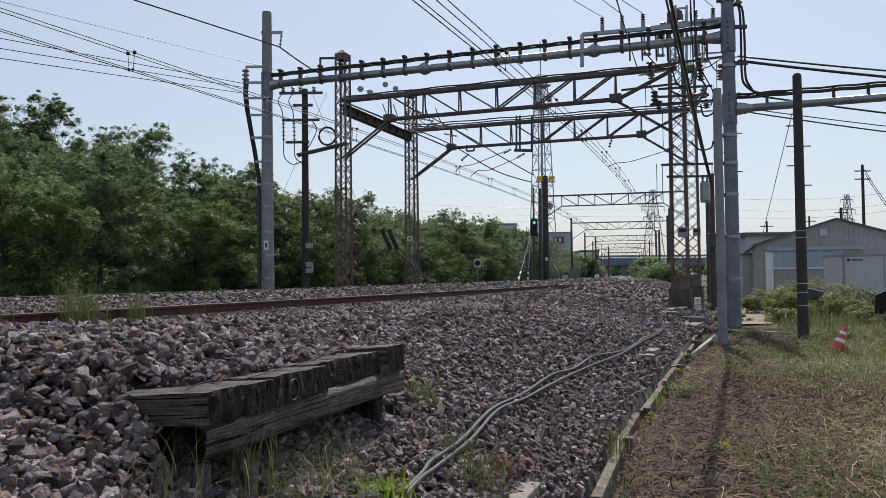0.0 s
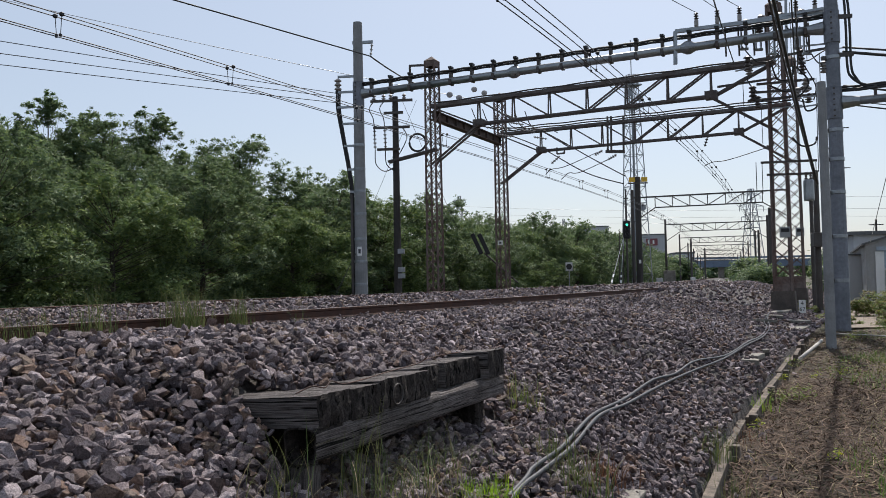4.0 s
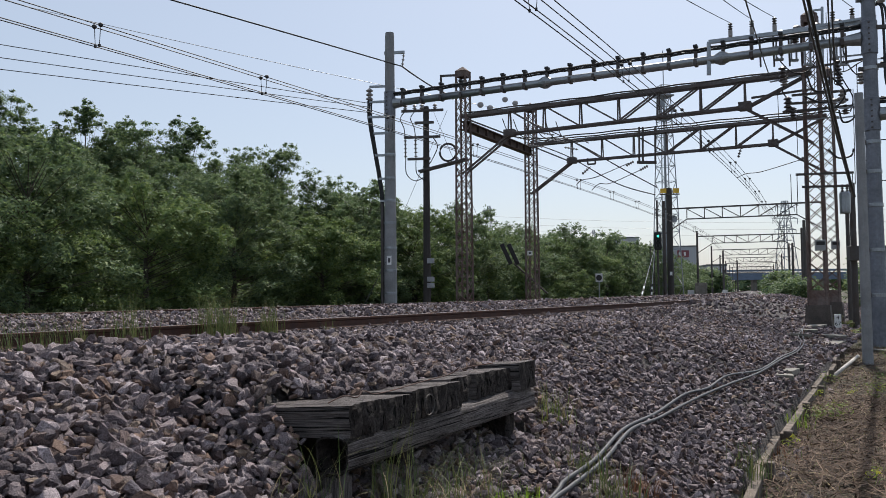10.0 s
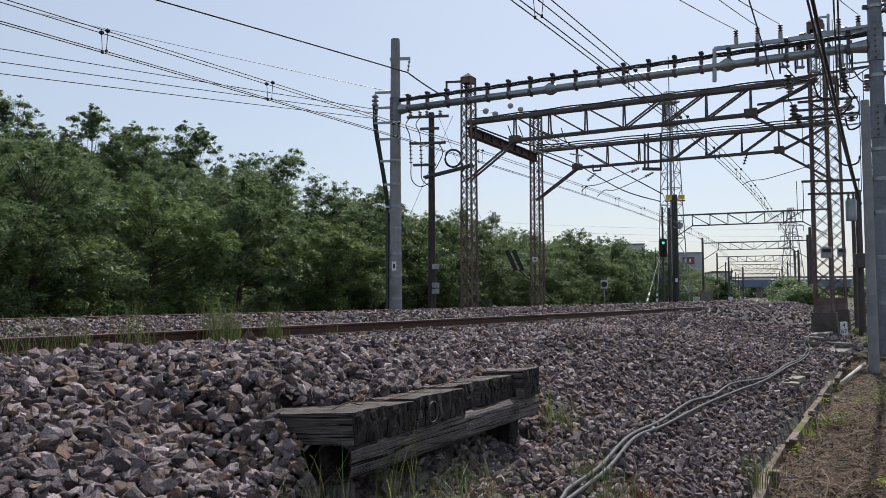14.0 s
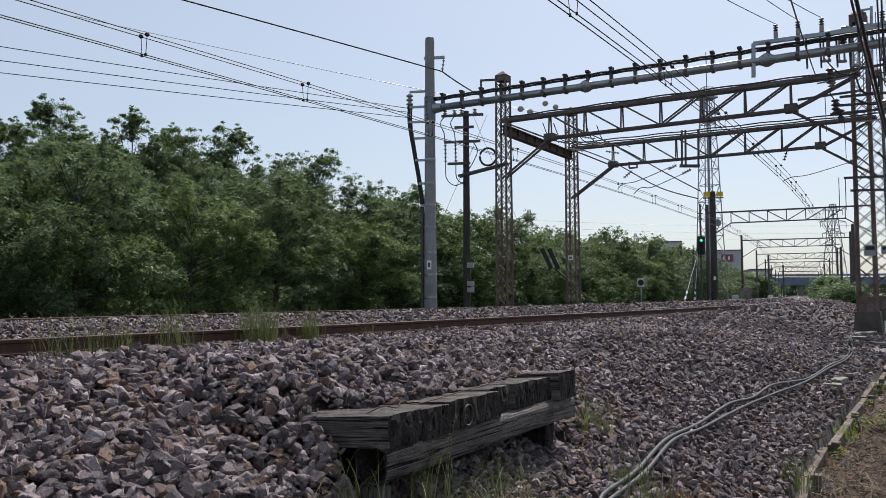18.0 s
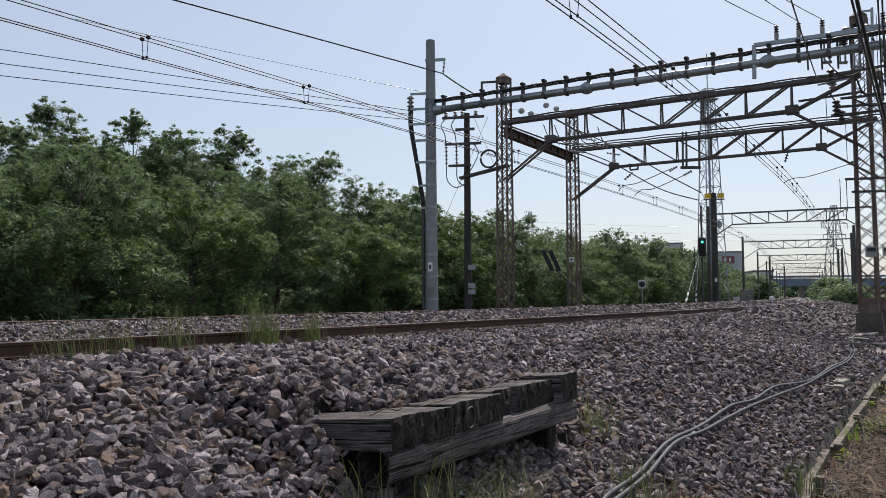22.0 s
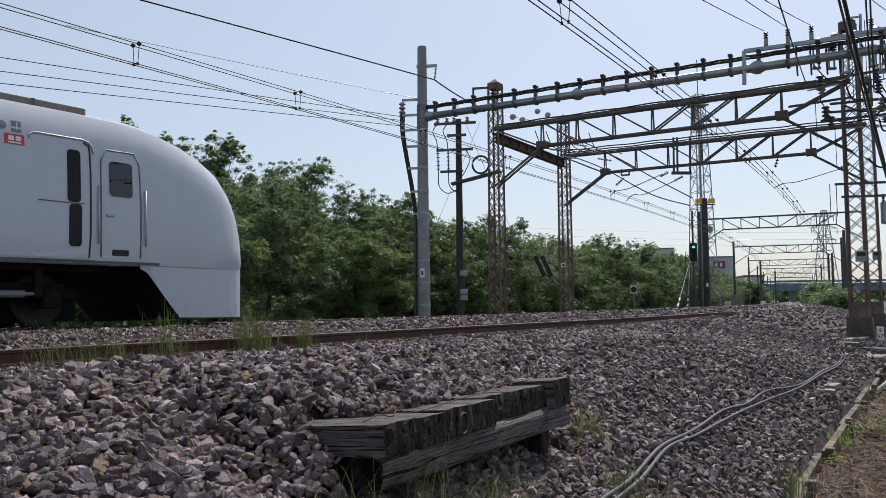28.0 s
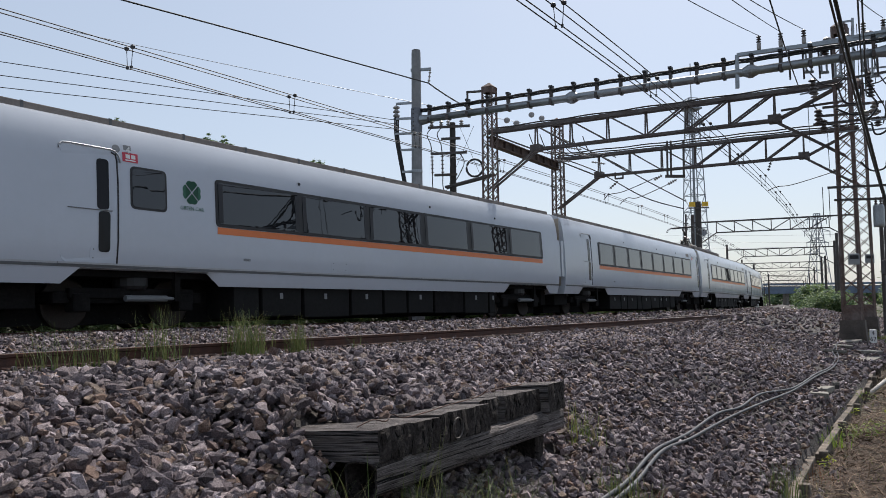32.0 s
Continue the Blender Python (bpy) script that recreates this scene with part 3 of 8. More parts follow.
def lattice_mast(name, base, turn, z0, z1, w0, w1, mat, label, cap=True, step=0.46, leg=0.034, bar=0.017):
    """A square lattice column, tapering from w0 to w1."""
    m = thing(name, Matrix.Translation(base) @ Matrix.Rotation(radians(turn), 4, "Z"), label, "mast", "lattice masts of the overhead line")
    hgt = z1 - z0
    corner = [(-1, -1), (1, -1), (1, 1), (-1, 1)]
    width = lambda z: (w0 + (w1 - w0) * z / hgt) / 2
    for i, (cx, cy) in enumerate(corner):
        bm = bmesh.new()
        rod(bm, (cx * width(0), cy * width(0), 0), (cx * width(hgt), cy * width(hgt), hgt), leg * 1.414, 4, square=True)
        part("leg", bm, mat, m)
    for i in range(4):
        (ax, ay), (bx, by) = corner[i], corner[(i + 1) % 4]
        z = 0.5
        while z + step < hgt - 0.1:
            wa, wb = width(z), width(z + step)
            for p, q in (((ax, ay), (bx, by)), ((bx, by), (ax, ay))):
                part("lacing_bar", rods([((p[0] * wa, p[1] * wa, z), (q[0] * wb, q[1] * wb, z + step))], bar, 4, True), mat, m)
            z += step
        for zz in (0.25, hgt - 0.1):
            w = width(zz)
            c = Vector(((ax + bx) / 2 * w, (ay + by) / 2 * w, zz))
            d = Vector((bx - ax, by - ay, 0)).normalized()
            mm = Matrix.Translation(c) @ d.to_track_quat("X", "Z").to_matrix().to_4x4()
            part("batten_plate", boxed(-w, w, -0.012, 0.012, -0.25 if zz < 1 else -0.15, 0.25 if zz < 1 else 0.1, 0.0, mm), mat, m)
    if cap:
        bm = bmesh.new()
        bmesh.ops.create_cone(bm, cap_ends=True, segments=4, radius1=w1 * 0.82, radius2=0.02, depth=0.2, matrix=Matrix.Translation((0, 0, hgt + 0.1)) @ Matrix.Rotation(math.pi / 4, 4, "Z"))
        part("cap", bm, mat, m)
    return m


def truss(name, a, b, z_top, depth, panels, mat, label, knee=2.1, knee_drop=1.4):
    """A flat trussed beam of a portal between two masts, with knee braces."""
    a, b = Vector(a), Vector(b)
    L = (b - a).length
    d = (b - a).normalized()
    m = thing(name, Matrix.Translation((*a.xy, z_top)) @ Matrix.Rotation(math.atan2(d.y, d.x), 4, "Z"), label, "gantry", "portals over the tracks")
    for y in (-0.16, 0.16):
        part("chord", boxed(0, L, y - 0.045, y + 0.045, -0.13, 0.0), mat, m)
        part("chord", boxed(knee, L - knee, y - 0.04, y + 0.04, -depth, -depth + 0.08), mat, m)
    step = (L - 2 * knee) / panels
    for i in range(panels + 1):
        x = knee + i * step
        part("post", rods([((x, y, -depth), (x, y * 0.4, 0)) for y in (-0.16, 0.16)], 0.035, 4, True), mat, m)
        if i < panels:
            up = i < panels / 2
            x0, x1 = (x, x + step) if up else (x + step, x)
            part("diagonal", rods([((x0, y, -0.05), (x1, y, -depth + 0.04)) for y in (-0.13, 0.13)], 0.04, 4, True), mat, m)
    for x0, x1 in ((knee, 0.0), (L - knee, L)):
        part("end_diagonal", rods([((x0, y, -depth), (x1, y, -0.1)) for y in (-0.13, 0.13)], 0.045, 4, True), mat, m)
        part("knee_brace", rods([((x0, y, -depth), (x1, y, -depth - knee_drop)) for y in (-0.14, 0.14)], 0.05, 4, True), mat, m)
        part("gusset", boxed(x0 - 0.2, x0 + 0.2, -0.19, 0.19, -depth - 0.05, -depth + 0.22), mat, m)
    return m


P1 = (Vector((-4.0, 33.0, 0)), Vector((8.2, 28.2, 0)))
P2 = (Vector((-1.5, 40.0, 0)), Vector((10.9, 35.5, 0)))
TURN = -21.0
for q, lab in ((P1[0], "rusty grey lattice steel mast on the far side of the tracks"), (P2[0], "rusty grey lattice steel mast on the far side of the tracks")):
    lattice_mast("lattice_mast", (q.x, q.y, 0.6), TURN, 0.6, 10.6, 0.5, 0.42, M["old_steel"], lab)
for q, w in ((P1[1], 0.52), (P2[1], 0.52)):
    lattice_mast("lattice_mast", (q.x, q.y, 0.98), TURN, 0.98, 10.6, w, 0.42, M["old_steel"], "weathered grey lattice steel mast on a concrete footing")
    bm = bmesh.new()
    bmesh.ops.create_cone(bm, cap_ends=True, segments=4, radius1=0.60, radius2=0.50, depth=1.0, matrix=Matrix.Translation((q.x, q.y, 0.5)) @ Matrix.Rotation(radians(TURN + 45), 4, "Z"))
    tagged(part("footing", bm, M["footing"]), "stained concrete block footing under a lattice mast", "footing", "mast footings")
truss("portal_truss", P1[0], P1[1], 8.78, 1.05, 6, M["truss_steel"], "weathered grey steel truss beam spanning the tracks")
truss("portal_truss", P2[0], P2[1], 8.78, 1.10, 6, M["truss_steel"], "weathered grey steel truss beam spanning the tracks")

for (a, b), lift, y_ in ((P1, 0.10, 0.0), (P2, 0.10, -0.05), (P2, 0.24, 0.08)):
    d = (b - a).normalized()
    n_ = Vector((-d.y, d.x, 0)) * y_
    ob = hose([a.lerp(b, k / 12) + n_ + Vector((0, 0, 8.78 + lift - 0.03 * (k % 2))) for k in range(13)], 0.03, M["black"], "feeder_cable")
    tagged(ob, "black feeder cable laid along the truss beam", "cable", "cables on the trusses")

mp_ = thing("mast_plate", pose(P2[0].x, P2[0].y, 3.38, 0, 0, TURN), "small white number plate strapped to a lattice mast", "plate", "mast plates")
part("plate", boxed(-0.13, 0.13, -0.30, -0.285, -0.11, 0.11, 0.004), M["white"], mp_)
part("plate_bar", boxed(-0.06, 0.06, -0.304, -0.301, -0.05, 0.05), M["mark_bar"], mp_)

# girder along the line between the two far masts
d12 = P2[0] - P1[0]
girder = thing("mast_girder", Matrix.Translation((P1[0].x, P1[0].y, 8.2)) @ Matrix.Rotation(math.atan2(d12.y, d12.x), 4, "Z"), "rusty brown riveted girder joining two lattice masts", "girder")
part("web", boxed(0, d12.length, -0.02, 0.02, 0, 0.34), M["rust_beam"], girder)
for z in (0.0, 0.34):
    part("flange", boxed(0, d12.length, -0.16, 0.16, z - 0.015, z + 0.015), M["rust_beam"], girder)
for i in range(9):
    part("stiffener", boxed(0.4 + i * 0.85, 0.44 + i * 0.85, -0.12, 0.12, 0.018, 0.322), M["rust_beam"], girder)

# concrete pole, steel pole and the pipe beam between them
PL, PR = Vector((-6.12, 28.5, 0)), Vector((8.25, 23.2, 0))
concrete_pole = thing("concrete_pole", Matrix.Translation((PL.x, PL.y, 0.5)), "tall pale grey spun concrete pole carrying cables", "pole")
part("shaft", lathe([(0.235, 0), (0.165, 10.3), (0.155, 10.4), (0.1, 10.41)], 20), M["pole_conc"], concrete_pole, smooth=False)
steel_pole = thing("steel_pole", Matrix.Translation((PR.x, PR.y, 0.0)), "thick blue-grey galvanised steel pole with clamp bands", "pole")
part("shaft", lathe([(0.2, -0.3), (0.185, 4), (0.165, 12.5), (0.0, 12.51)], 20), M["pole_steel"], steel_pole)
for z in (1.3, 2.5, 3.7, 4.6, 5.4, 7.4, 9.3, 10.4):
    part("band", lathe([(0.195, z), (0.2, z + 0.01), (0.2, z + 0.09), (0.195, z + 0.1)], 20), M["steel"], steel_pole)
    part("lug", boxed(-0.3, -0.17, -0.05, 0.05, z, z + 0.1), M["dark_steel"], steel_pole)
PIPE_Z = 8.3
v = PR - PL
pipe = thing("pipe_beam", Matrix.Translation((PL.x, PL.y, PIPE_Z)) @ Matrix.Rotation(math.atan2(v.y, v.x), 4, "Z"), "grey galvanised pipe beam carrying black cables over the tracks", "beam")
LP = v.length
bm = bmesh.new()
rod(bm, (0.2, 0, 0), (LP - 0.15, 0, 0), 0.125, 16)
part("pipe", bm, M["steel"], pipe, smooth=True)
for x in (LP * 0.39, LP * 0.75):
    bm = bmesh.new()
    for x0, x1, r0, r1 in ((-0.2, -0.05, 0.13, 0.2), (-0.05, 0.05, 0.2, 0.2), (0.05, 0.2, 0.2, 0.13)):
        rod(bm, (x + x0, 0, 0), (x + x1, 0, 0), r0, 16, r1)
    part("flange_joint", bm, M["steel"], pipe)
nb_ = 19
for i in range(nb_):
    x = 0.55 + i * (LP - 1.2) / (nb_ - 1)
    br = part("bracket", boxed(x - 0.045, x + 0.045, -0.07, 0.07, 0.1, 0.42, 0.008), M["dark_steel"], pipe)
    part("clamp", boxed(x - 0.05, x + 0.05, -0.14, 0.14, -0.14, 0.05, 0.02), M["dark_steel"], br)
    part("clip", boxed(x - 0.06, x + 0.06, -0.11, 0.11, 0.42, 0.5, 0.015), M["black"], br)
for y, z in ((-0.06, 0.36), (0.06, 0.40), (-0.02, 0.30)):
    pts = [(0.2 + k * (LP - 0.4) / 38, y, z - 0.02 * (k % 2)) for k in range(39)]
    vv, ff = tube(pts, 0.035, 6)
    raw("power_cable", vv, ff, M["black"], pipe, "black cable clipped along the pipe", smooth=True)
# branch pipe to the right of the steel pole
bd = Vector((0.93, -0.36, 0)).normalized()
branch = thing("pipe_beam", Matrix.Translation((PR.x, PR.y, 6.2)) @ Matrix.Rotation(math.atan2(bd.y, bd.x), 4, "Z"), "grey galvanised pipe arm carrying black cables", "beam")
bm = bmesh.new()
rod(bm, (0.15, 0, 0), (9, 0, 0), 0.115, 16)
rod(bm, (0.15, 0, 0), (0.6, 0, 0), 0.14, 16, 0.118)
part("pipe", bm, M["steel"], branch, smooth=True)
for i in range(10):
    x = 1.0 + i * 0.85
    part("bracket", boxed(x - 0.04, x + 0.04, -0.06, 0.06, 0.1, 0.38, 0.008), M["dark_steel"], branch)
for y, z in ((-0.05, 0.3), (0.05, 0.36), (0.0, 0.42)):
    vv, ff = tube([(0.2 + k * 0.44, y, z - 0.02 * (k % 2)) for k in range(21)], 0.032, 6)
    raw("power_cable", vv, ff, M["black"], branch, smooth=True)

# slim steel post in front of the steel pole
slim = thing("steel_post", Matrix.Translation((6.0, 17.6, 0.0)), "slim weathered grey steel post set in the grass", "pole")
part("shaft", lathe([(0.102, -0.2), (0.085, 5.52), (0.0, 5.54)], 16), M["pole_conc"], slim)
# dark pole in the grass
tar = thing("dark_pole", Matrix.Translation((8.2, 18.65, 0.0)), "dark tarred timber pole with wire bands in the grass", "pole")
part("shaft", lathe([(0.122, -0.2), (0.098, 6.05), (0.07, 6.09), (0.0, 6.1)], 14), M["dark_pole"], tar)
for z in (1.25, 1.05, 0.75, 2.3, 2.45):
    part("band", lathe([(0.118 - 0.004 * z, z), (0.125 - 0.004 * z, z + 0.005), (0.125 - 0.004 * z, z + 0.02), (0.118 - 0.004 * z, z + 0.025)], 14), M["wire_light"], tar)

# ---- the express train ----
M["car_white"] = material("silvery_white_car_paint", (0.48, 0.515, 0.575), 0.2, var=0.015, scale=1.2, fine=6, bump=0.008, dark=(0.465, 0.497, 0.553), depth=0.002)
M["roof_grey"] = material("dusty_roof_strip", (0.24, 0.21, 0.19), 0.85, var=0.2, scale=2)
M["car_glass"] = material("dark_tinted_window", (0.012, 0.013, 0.015), 0.02, var=0.05, bump=0.12, fine=0.9, depth=0.008, scale=2, spec=0.68)
_glass = M["car_glass"].node_tree
_glass.links.remove(_glass.nodes["Principled BSDF"].inputs["Roughness"].links[0])
_glass.nodes["Principled BSDF"].inputs["Roughness"].default_value = 0.01
M["door_glass"] = material("dark_door_glass", (0.010, 0.010, 0.012), 0.15, var=0.05, bump=0, spec=0.2)
M["car_orange"] = material("orange_stripe", (0.72, 0.19, 0.05), 0.4, var=0.05, bump=0)
# grime plus the shade under the cars, both put into these near-black colours
M["under"] = material("grimy_shaded_underfloor", (0.014, 0.013, 0.013), 0.9, var=0.4, scale=3, fine=20, spec=0.15)
M["under_box"] = material("shaded_equipment_box", (0.014, 0.014, 0.014), 0.85, var=0.25, scale=2, fine=15, spec=0.2)
M["wheel"] = material("wheel_steel", (0.035, 0.026, 0.022), 0.6, metal=0.5)
M["mark_red"] = material("red_express_plate", (0.55, 0.03, 0.06), 0.4, var=0.05, bump=0)
M["mark_green"] = material("green_clover_mark", (0.02, 0.13, 0.07), 0.4, var=0.05, bump=0)
M["mark_grey"] = material("grey_marking", (0.16, 0.17, 0.18), 0.4, var=0.05, bump=0)
M["bare"] = material("bare_grey_metal", (0.42, 0.43, 0.45), 0.4, metal=0.4, var=0.1)
M["blind"] = material("dark_blind_edge", (0.022, 0.022, 0.026), 0.35, var=0.1, bump=0, spec=0.3)
M["cream"] = material("dull_cream_cover", (0.42, 0.38, 0.32), 0.6, var=0.15, scale=2, dark=(0.28, 0.25, 0.21))
M["groove"] = material("dark_body_groove", (0.10, 0.105, 0.11), 0.6, var=0.1, bump=0)
M["bellows"] = material("grey_gangway_bellows", (0.10, 0.10, 0.10), 0.8, var=0.2)
SIDE = [(1.36, 0.72), (1.43, 0.98), (1.465, 1.35), (1.47, 1.85), (1.46, 2.3), (1.44, 2.72), (1.415, 2.98), (1.365, 3.22), (1.27, 3.40), (1.02, 3.52), (0.5, 3.60), (0.0, 3.63)]
_sz, _sx = [p[1] for p in SIDE], [p[0] for p in SIDE]


def side_x(z):
    return float(np.interp(z, _sz, _sx))


def shell(stations, name, parent, mat):
    """Loft the body through stations of (y, bottom z, top z, width factor)."""
    v, f = [], []
    for y, zb, zt, w in stations:
        k = (zt - 1.0) / 2.63
        ring = [(x * w, (zb if i == 0 else max(1.0 + (z - 1.0) * k, zb + 0.01 * i)) if z >= 0.98 or i == 0 else z) for i, (x, z) in enumerate(SIDE)]
        ring = [(x, y, z) for x, z in ring] + [(-x, y, z) for x, z in reversed(ring[:-1])]
        v += ring
    n = len(v) // len(stations)
    for i in range(len(stations) - 1):
        for k in range(n - 1):
            f.append((i * n + k, (i + 1) * n + k, (i + 1) * n + k + 1, i * n + k + 1))
    f.append(tuple(range(n)))
    f.append(tuple(reversed(range((len(stations) - 1) * n, len(stations) * n))))
    ob = raw(name, v, f, mat, parent, smooth=True)
    ob.data.set_sharp_from_angle(angle=radians(28))
    return ob


def decal(name, parent, side, y0, y1, z0, z1, off, mat, label="", r=0.0, lean=0.0, thick=0.015):
    """A thin plate that follows the car's side, with rounded corners."""
    c = []
    if r:
        for cy, cz, a0 in ((y1 - r, z1 - r, 0), (y0 + r, z1 - r, 90), (y0 + r, z0 + r, 180), (y1 - r, z0 + r, 270)):
            c += [(cy + r * math.cos(radians(a0 + a)), cz + r * math.sin(radians(a0 + a))) for a in (0, 30, 60, 90)]
    else:
        zs = np.linspace(z0, z1, 3 if z1 - z0 > 0.3 else 2)
        c = [(y1, z) for z in zs] + [(y0, z) for z in reversed(zs)]
    bm = bmesh.new()
    outer = [bm.verts.new((side * (side_x(z) + off), y, z)) for y, z in c]
    inner = [bm.verts.new((side * (side_x(z) + off - thick), y, z)) for y, z in c]
    bm.faces.new(outer if side > 0 else list(reversed(outer)))
    for i in range(len(c)):
        j = (i + 1) % len(c)
        bm.faces.new((outer[i], inner[i], inner[j], outer[j]))
    bmesh.ops.recalc_face_normals(bm, faces=bm.faces)
    return part(name, bm, mat, parent, label)


def strip(name, parent, side, pts, w, off, mat, label=""):
    """A narrow raised line along points (y, z) on the car's side."""
    v, f = tube([(side * (side_x(z) + off), y, z) for y, z in pts], w, 5)
    return raw(name, v, f, mat, parent, label, smooth=True)


def car_door(car, side, y0, y1, z0, z1, slit):
    d = decal("door", car, side, y0, y1, z0, z1, 0.004, M["car_white"], r=0.1)
    strip("door_seal", d, side, [(y1 - 0.1, z1), (y1 - 0.02, z1 - 0.04), (y1, z1 - 0.12), (y1 + 0.01, z1 - 0.5), (y1 + 0.01, (z0 + z1) / 2), (y1 + 0.01, z0 + 0.4), (y1, z0)], 0.014, 0.006, M["black"])
    strip("gutter", d, side, [(y0 - 0.04, z1 - 0.07), (y0 - 0.03, z1 - 0.01), (y0 + 0.02, z1 + 0.035), (y0 + 0.12, z1 + 0.045), (y1 - 0.12, z1 + 0.045), (y1 - 0.02, z1 + 0.02), (y1 + 0.04, z1 - 0.05), (y1 + 0.06, z1 - 0.16)], 0.013, 0.014, M["bare"])
    ys = y1 - 0.38
    zm = z0 + (z1 - z0) * 0.46
    decal("door_window", d, side, ys, ys + 0.22, zm + 0.025, z1 - 0.14, 0.010, M["door_glass"], r=0.06)
    decal("door_window", d, side, ys + 0.03, ys + 0.24, z0 + 0.18, zm - 0.005, 0.010, M["door_glass"], r=0.06)
    strip("door_rail", d, side, [(y0 + 0.1, zm + 0.01), (y1 - 0.1, zm + 0.01)], 0.008, 0.01, M["mark_grey"])
    decal("threshold", d, side, y0 - 0.05, y1 + 0.05, z0 - 0.03, z0, 0.03, M["bare"])


def bogie(car, y):
    g = part("bogie", boxed(-1.0, 1.0, y - 1.5, y + 1.5, 0.42, 0.62, 0.05), M["under"], car, "grimy bogie frame, its black holding the shade under the car")
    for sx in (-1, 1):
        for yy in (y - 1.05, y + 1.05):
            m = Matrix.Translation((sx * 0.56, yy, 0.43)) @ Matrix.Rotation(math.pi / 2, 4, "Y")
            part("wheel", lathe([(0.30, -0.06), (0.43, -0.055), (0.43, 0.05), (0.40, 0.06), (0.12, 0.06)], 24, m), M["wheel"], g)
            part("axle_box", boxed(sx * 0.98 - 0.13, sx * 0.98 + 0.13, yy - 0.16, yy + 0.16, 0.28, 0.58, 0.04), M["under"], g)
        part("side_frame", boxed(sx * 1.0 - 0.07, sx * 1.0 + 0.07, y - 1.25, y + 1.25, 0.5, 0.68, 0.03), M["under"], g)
        part("air_spring", lathe([(0.26, 0.66), (0.3, 0.72), (0.3, 0.86), (0.24, 0.95)], 16, Matrix.Translation((sx * 0.9, y, 0))), M["black"], g)
        bm = bmesh.new()
        rod(bm, (sx * 1.18, y - 0.3, 0.5), (sx * 1.18, y + 0.55, 0.5), 0.055, 10)
        rod(bm, (sx * 1.18, y + 0.55, 0.5), (sx * 1.18, y + 0.75, 0.5), 0.03, 8)
        part("yaw_damper", bm, M["mark_grey"], g, "grey damper cylinder")
        part("damper_arm", boxed(sx * 1.18 - 0.05, sx * 1.18 + 0.05, y + 0.7, y + 0.82, 0.45, 0.98), M["under"], g)
    return g


def insulator(parent, x, y, z, h, r=0.07, n=5, mat=None, name="insulator"):
    prof = [(r * 0.4, z)]
    for i in range(n):
        a = z + h * i / n
        prof += [(r * 0.45, a + 0.01), (r, a + h / n * 0.35), (r, a + h / n * 0.5), (r * 0.45, a + h / n * 0.9)]
    prof.append((r * 0.3, z + h))
    return part(name, lathe(prof, 12, Matrix.Translation((x, y, 0))), mat or M["dark_ceramic"], parent)


def seven_bars(parent, side, y, z, h, n, mat, off=0.004, w=0.35):
    for i in range(n):
        decal("marking", parent, side, y + i * h * w * 1.5, y + i * h * w * 1.5 + h * w, z, z + h, off, mat)


def text_plate(body, m, size, mat, parent, name="lettering", label=""):
    cu = bpy.data.curves.new(name, "FONT")
    cu.body, cu.size, cu.align_x, cu.align_y, cu.extrude = body, size, "CENTER", "CENTER", 0.001
    tmp = bpy.data.objects.new("tmp", cu)
    scene.collection.objects.link(tmp)
    bpy.context.view_layer.update()
    me = bpy.data.meshes.new_from_object(tmp.evaluated_get(bpy.context.evaluated_depsgraph_get()))
    bpy.data.objects.remove(tmp)
    me.materials.clear()
    me.materials.append(mat)
    ob = link(name, me, parent, label)
    ob.matrix_local = m
    return ob


def on_side(y, z, off=0.006):
    """Upright on the car's right side, reading towards +y."""
    return Matrix.Translation((side_x(z) + off, y, z)) @ Matrix(((0, 0, 1, 0), (1, 0, 0, 0), (0, 1, 0, 0), (0, 0, 0, 1)))


HALF = 9.75


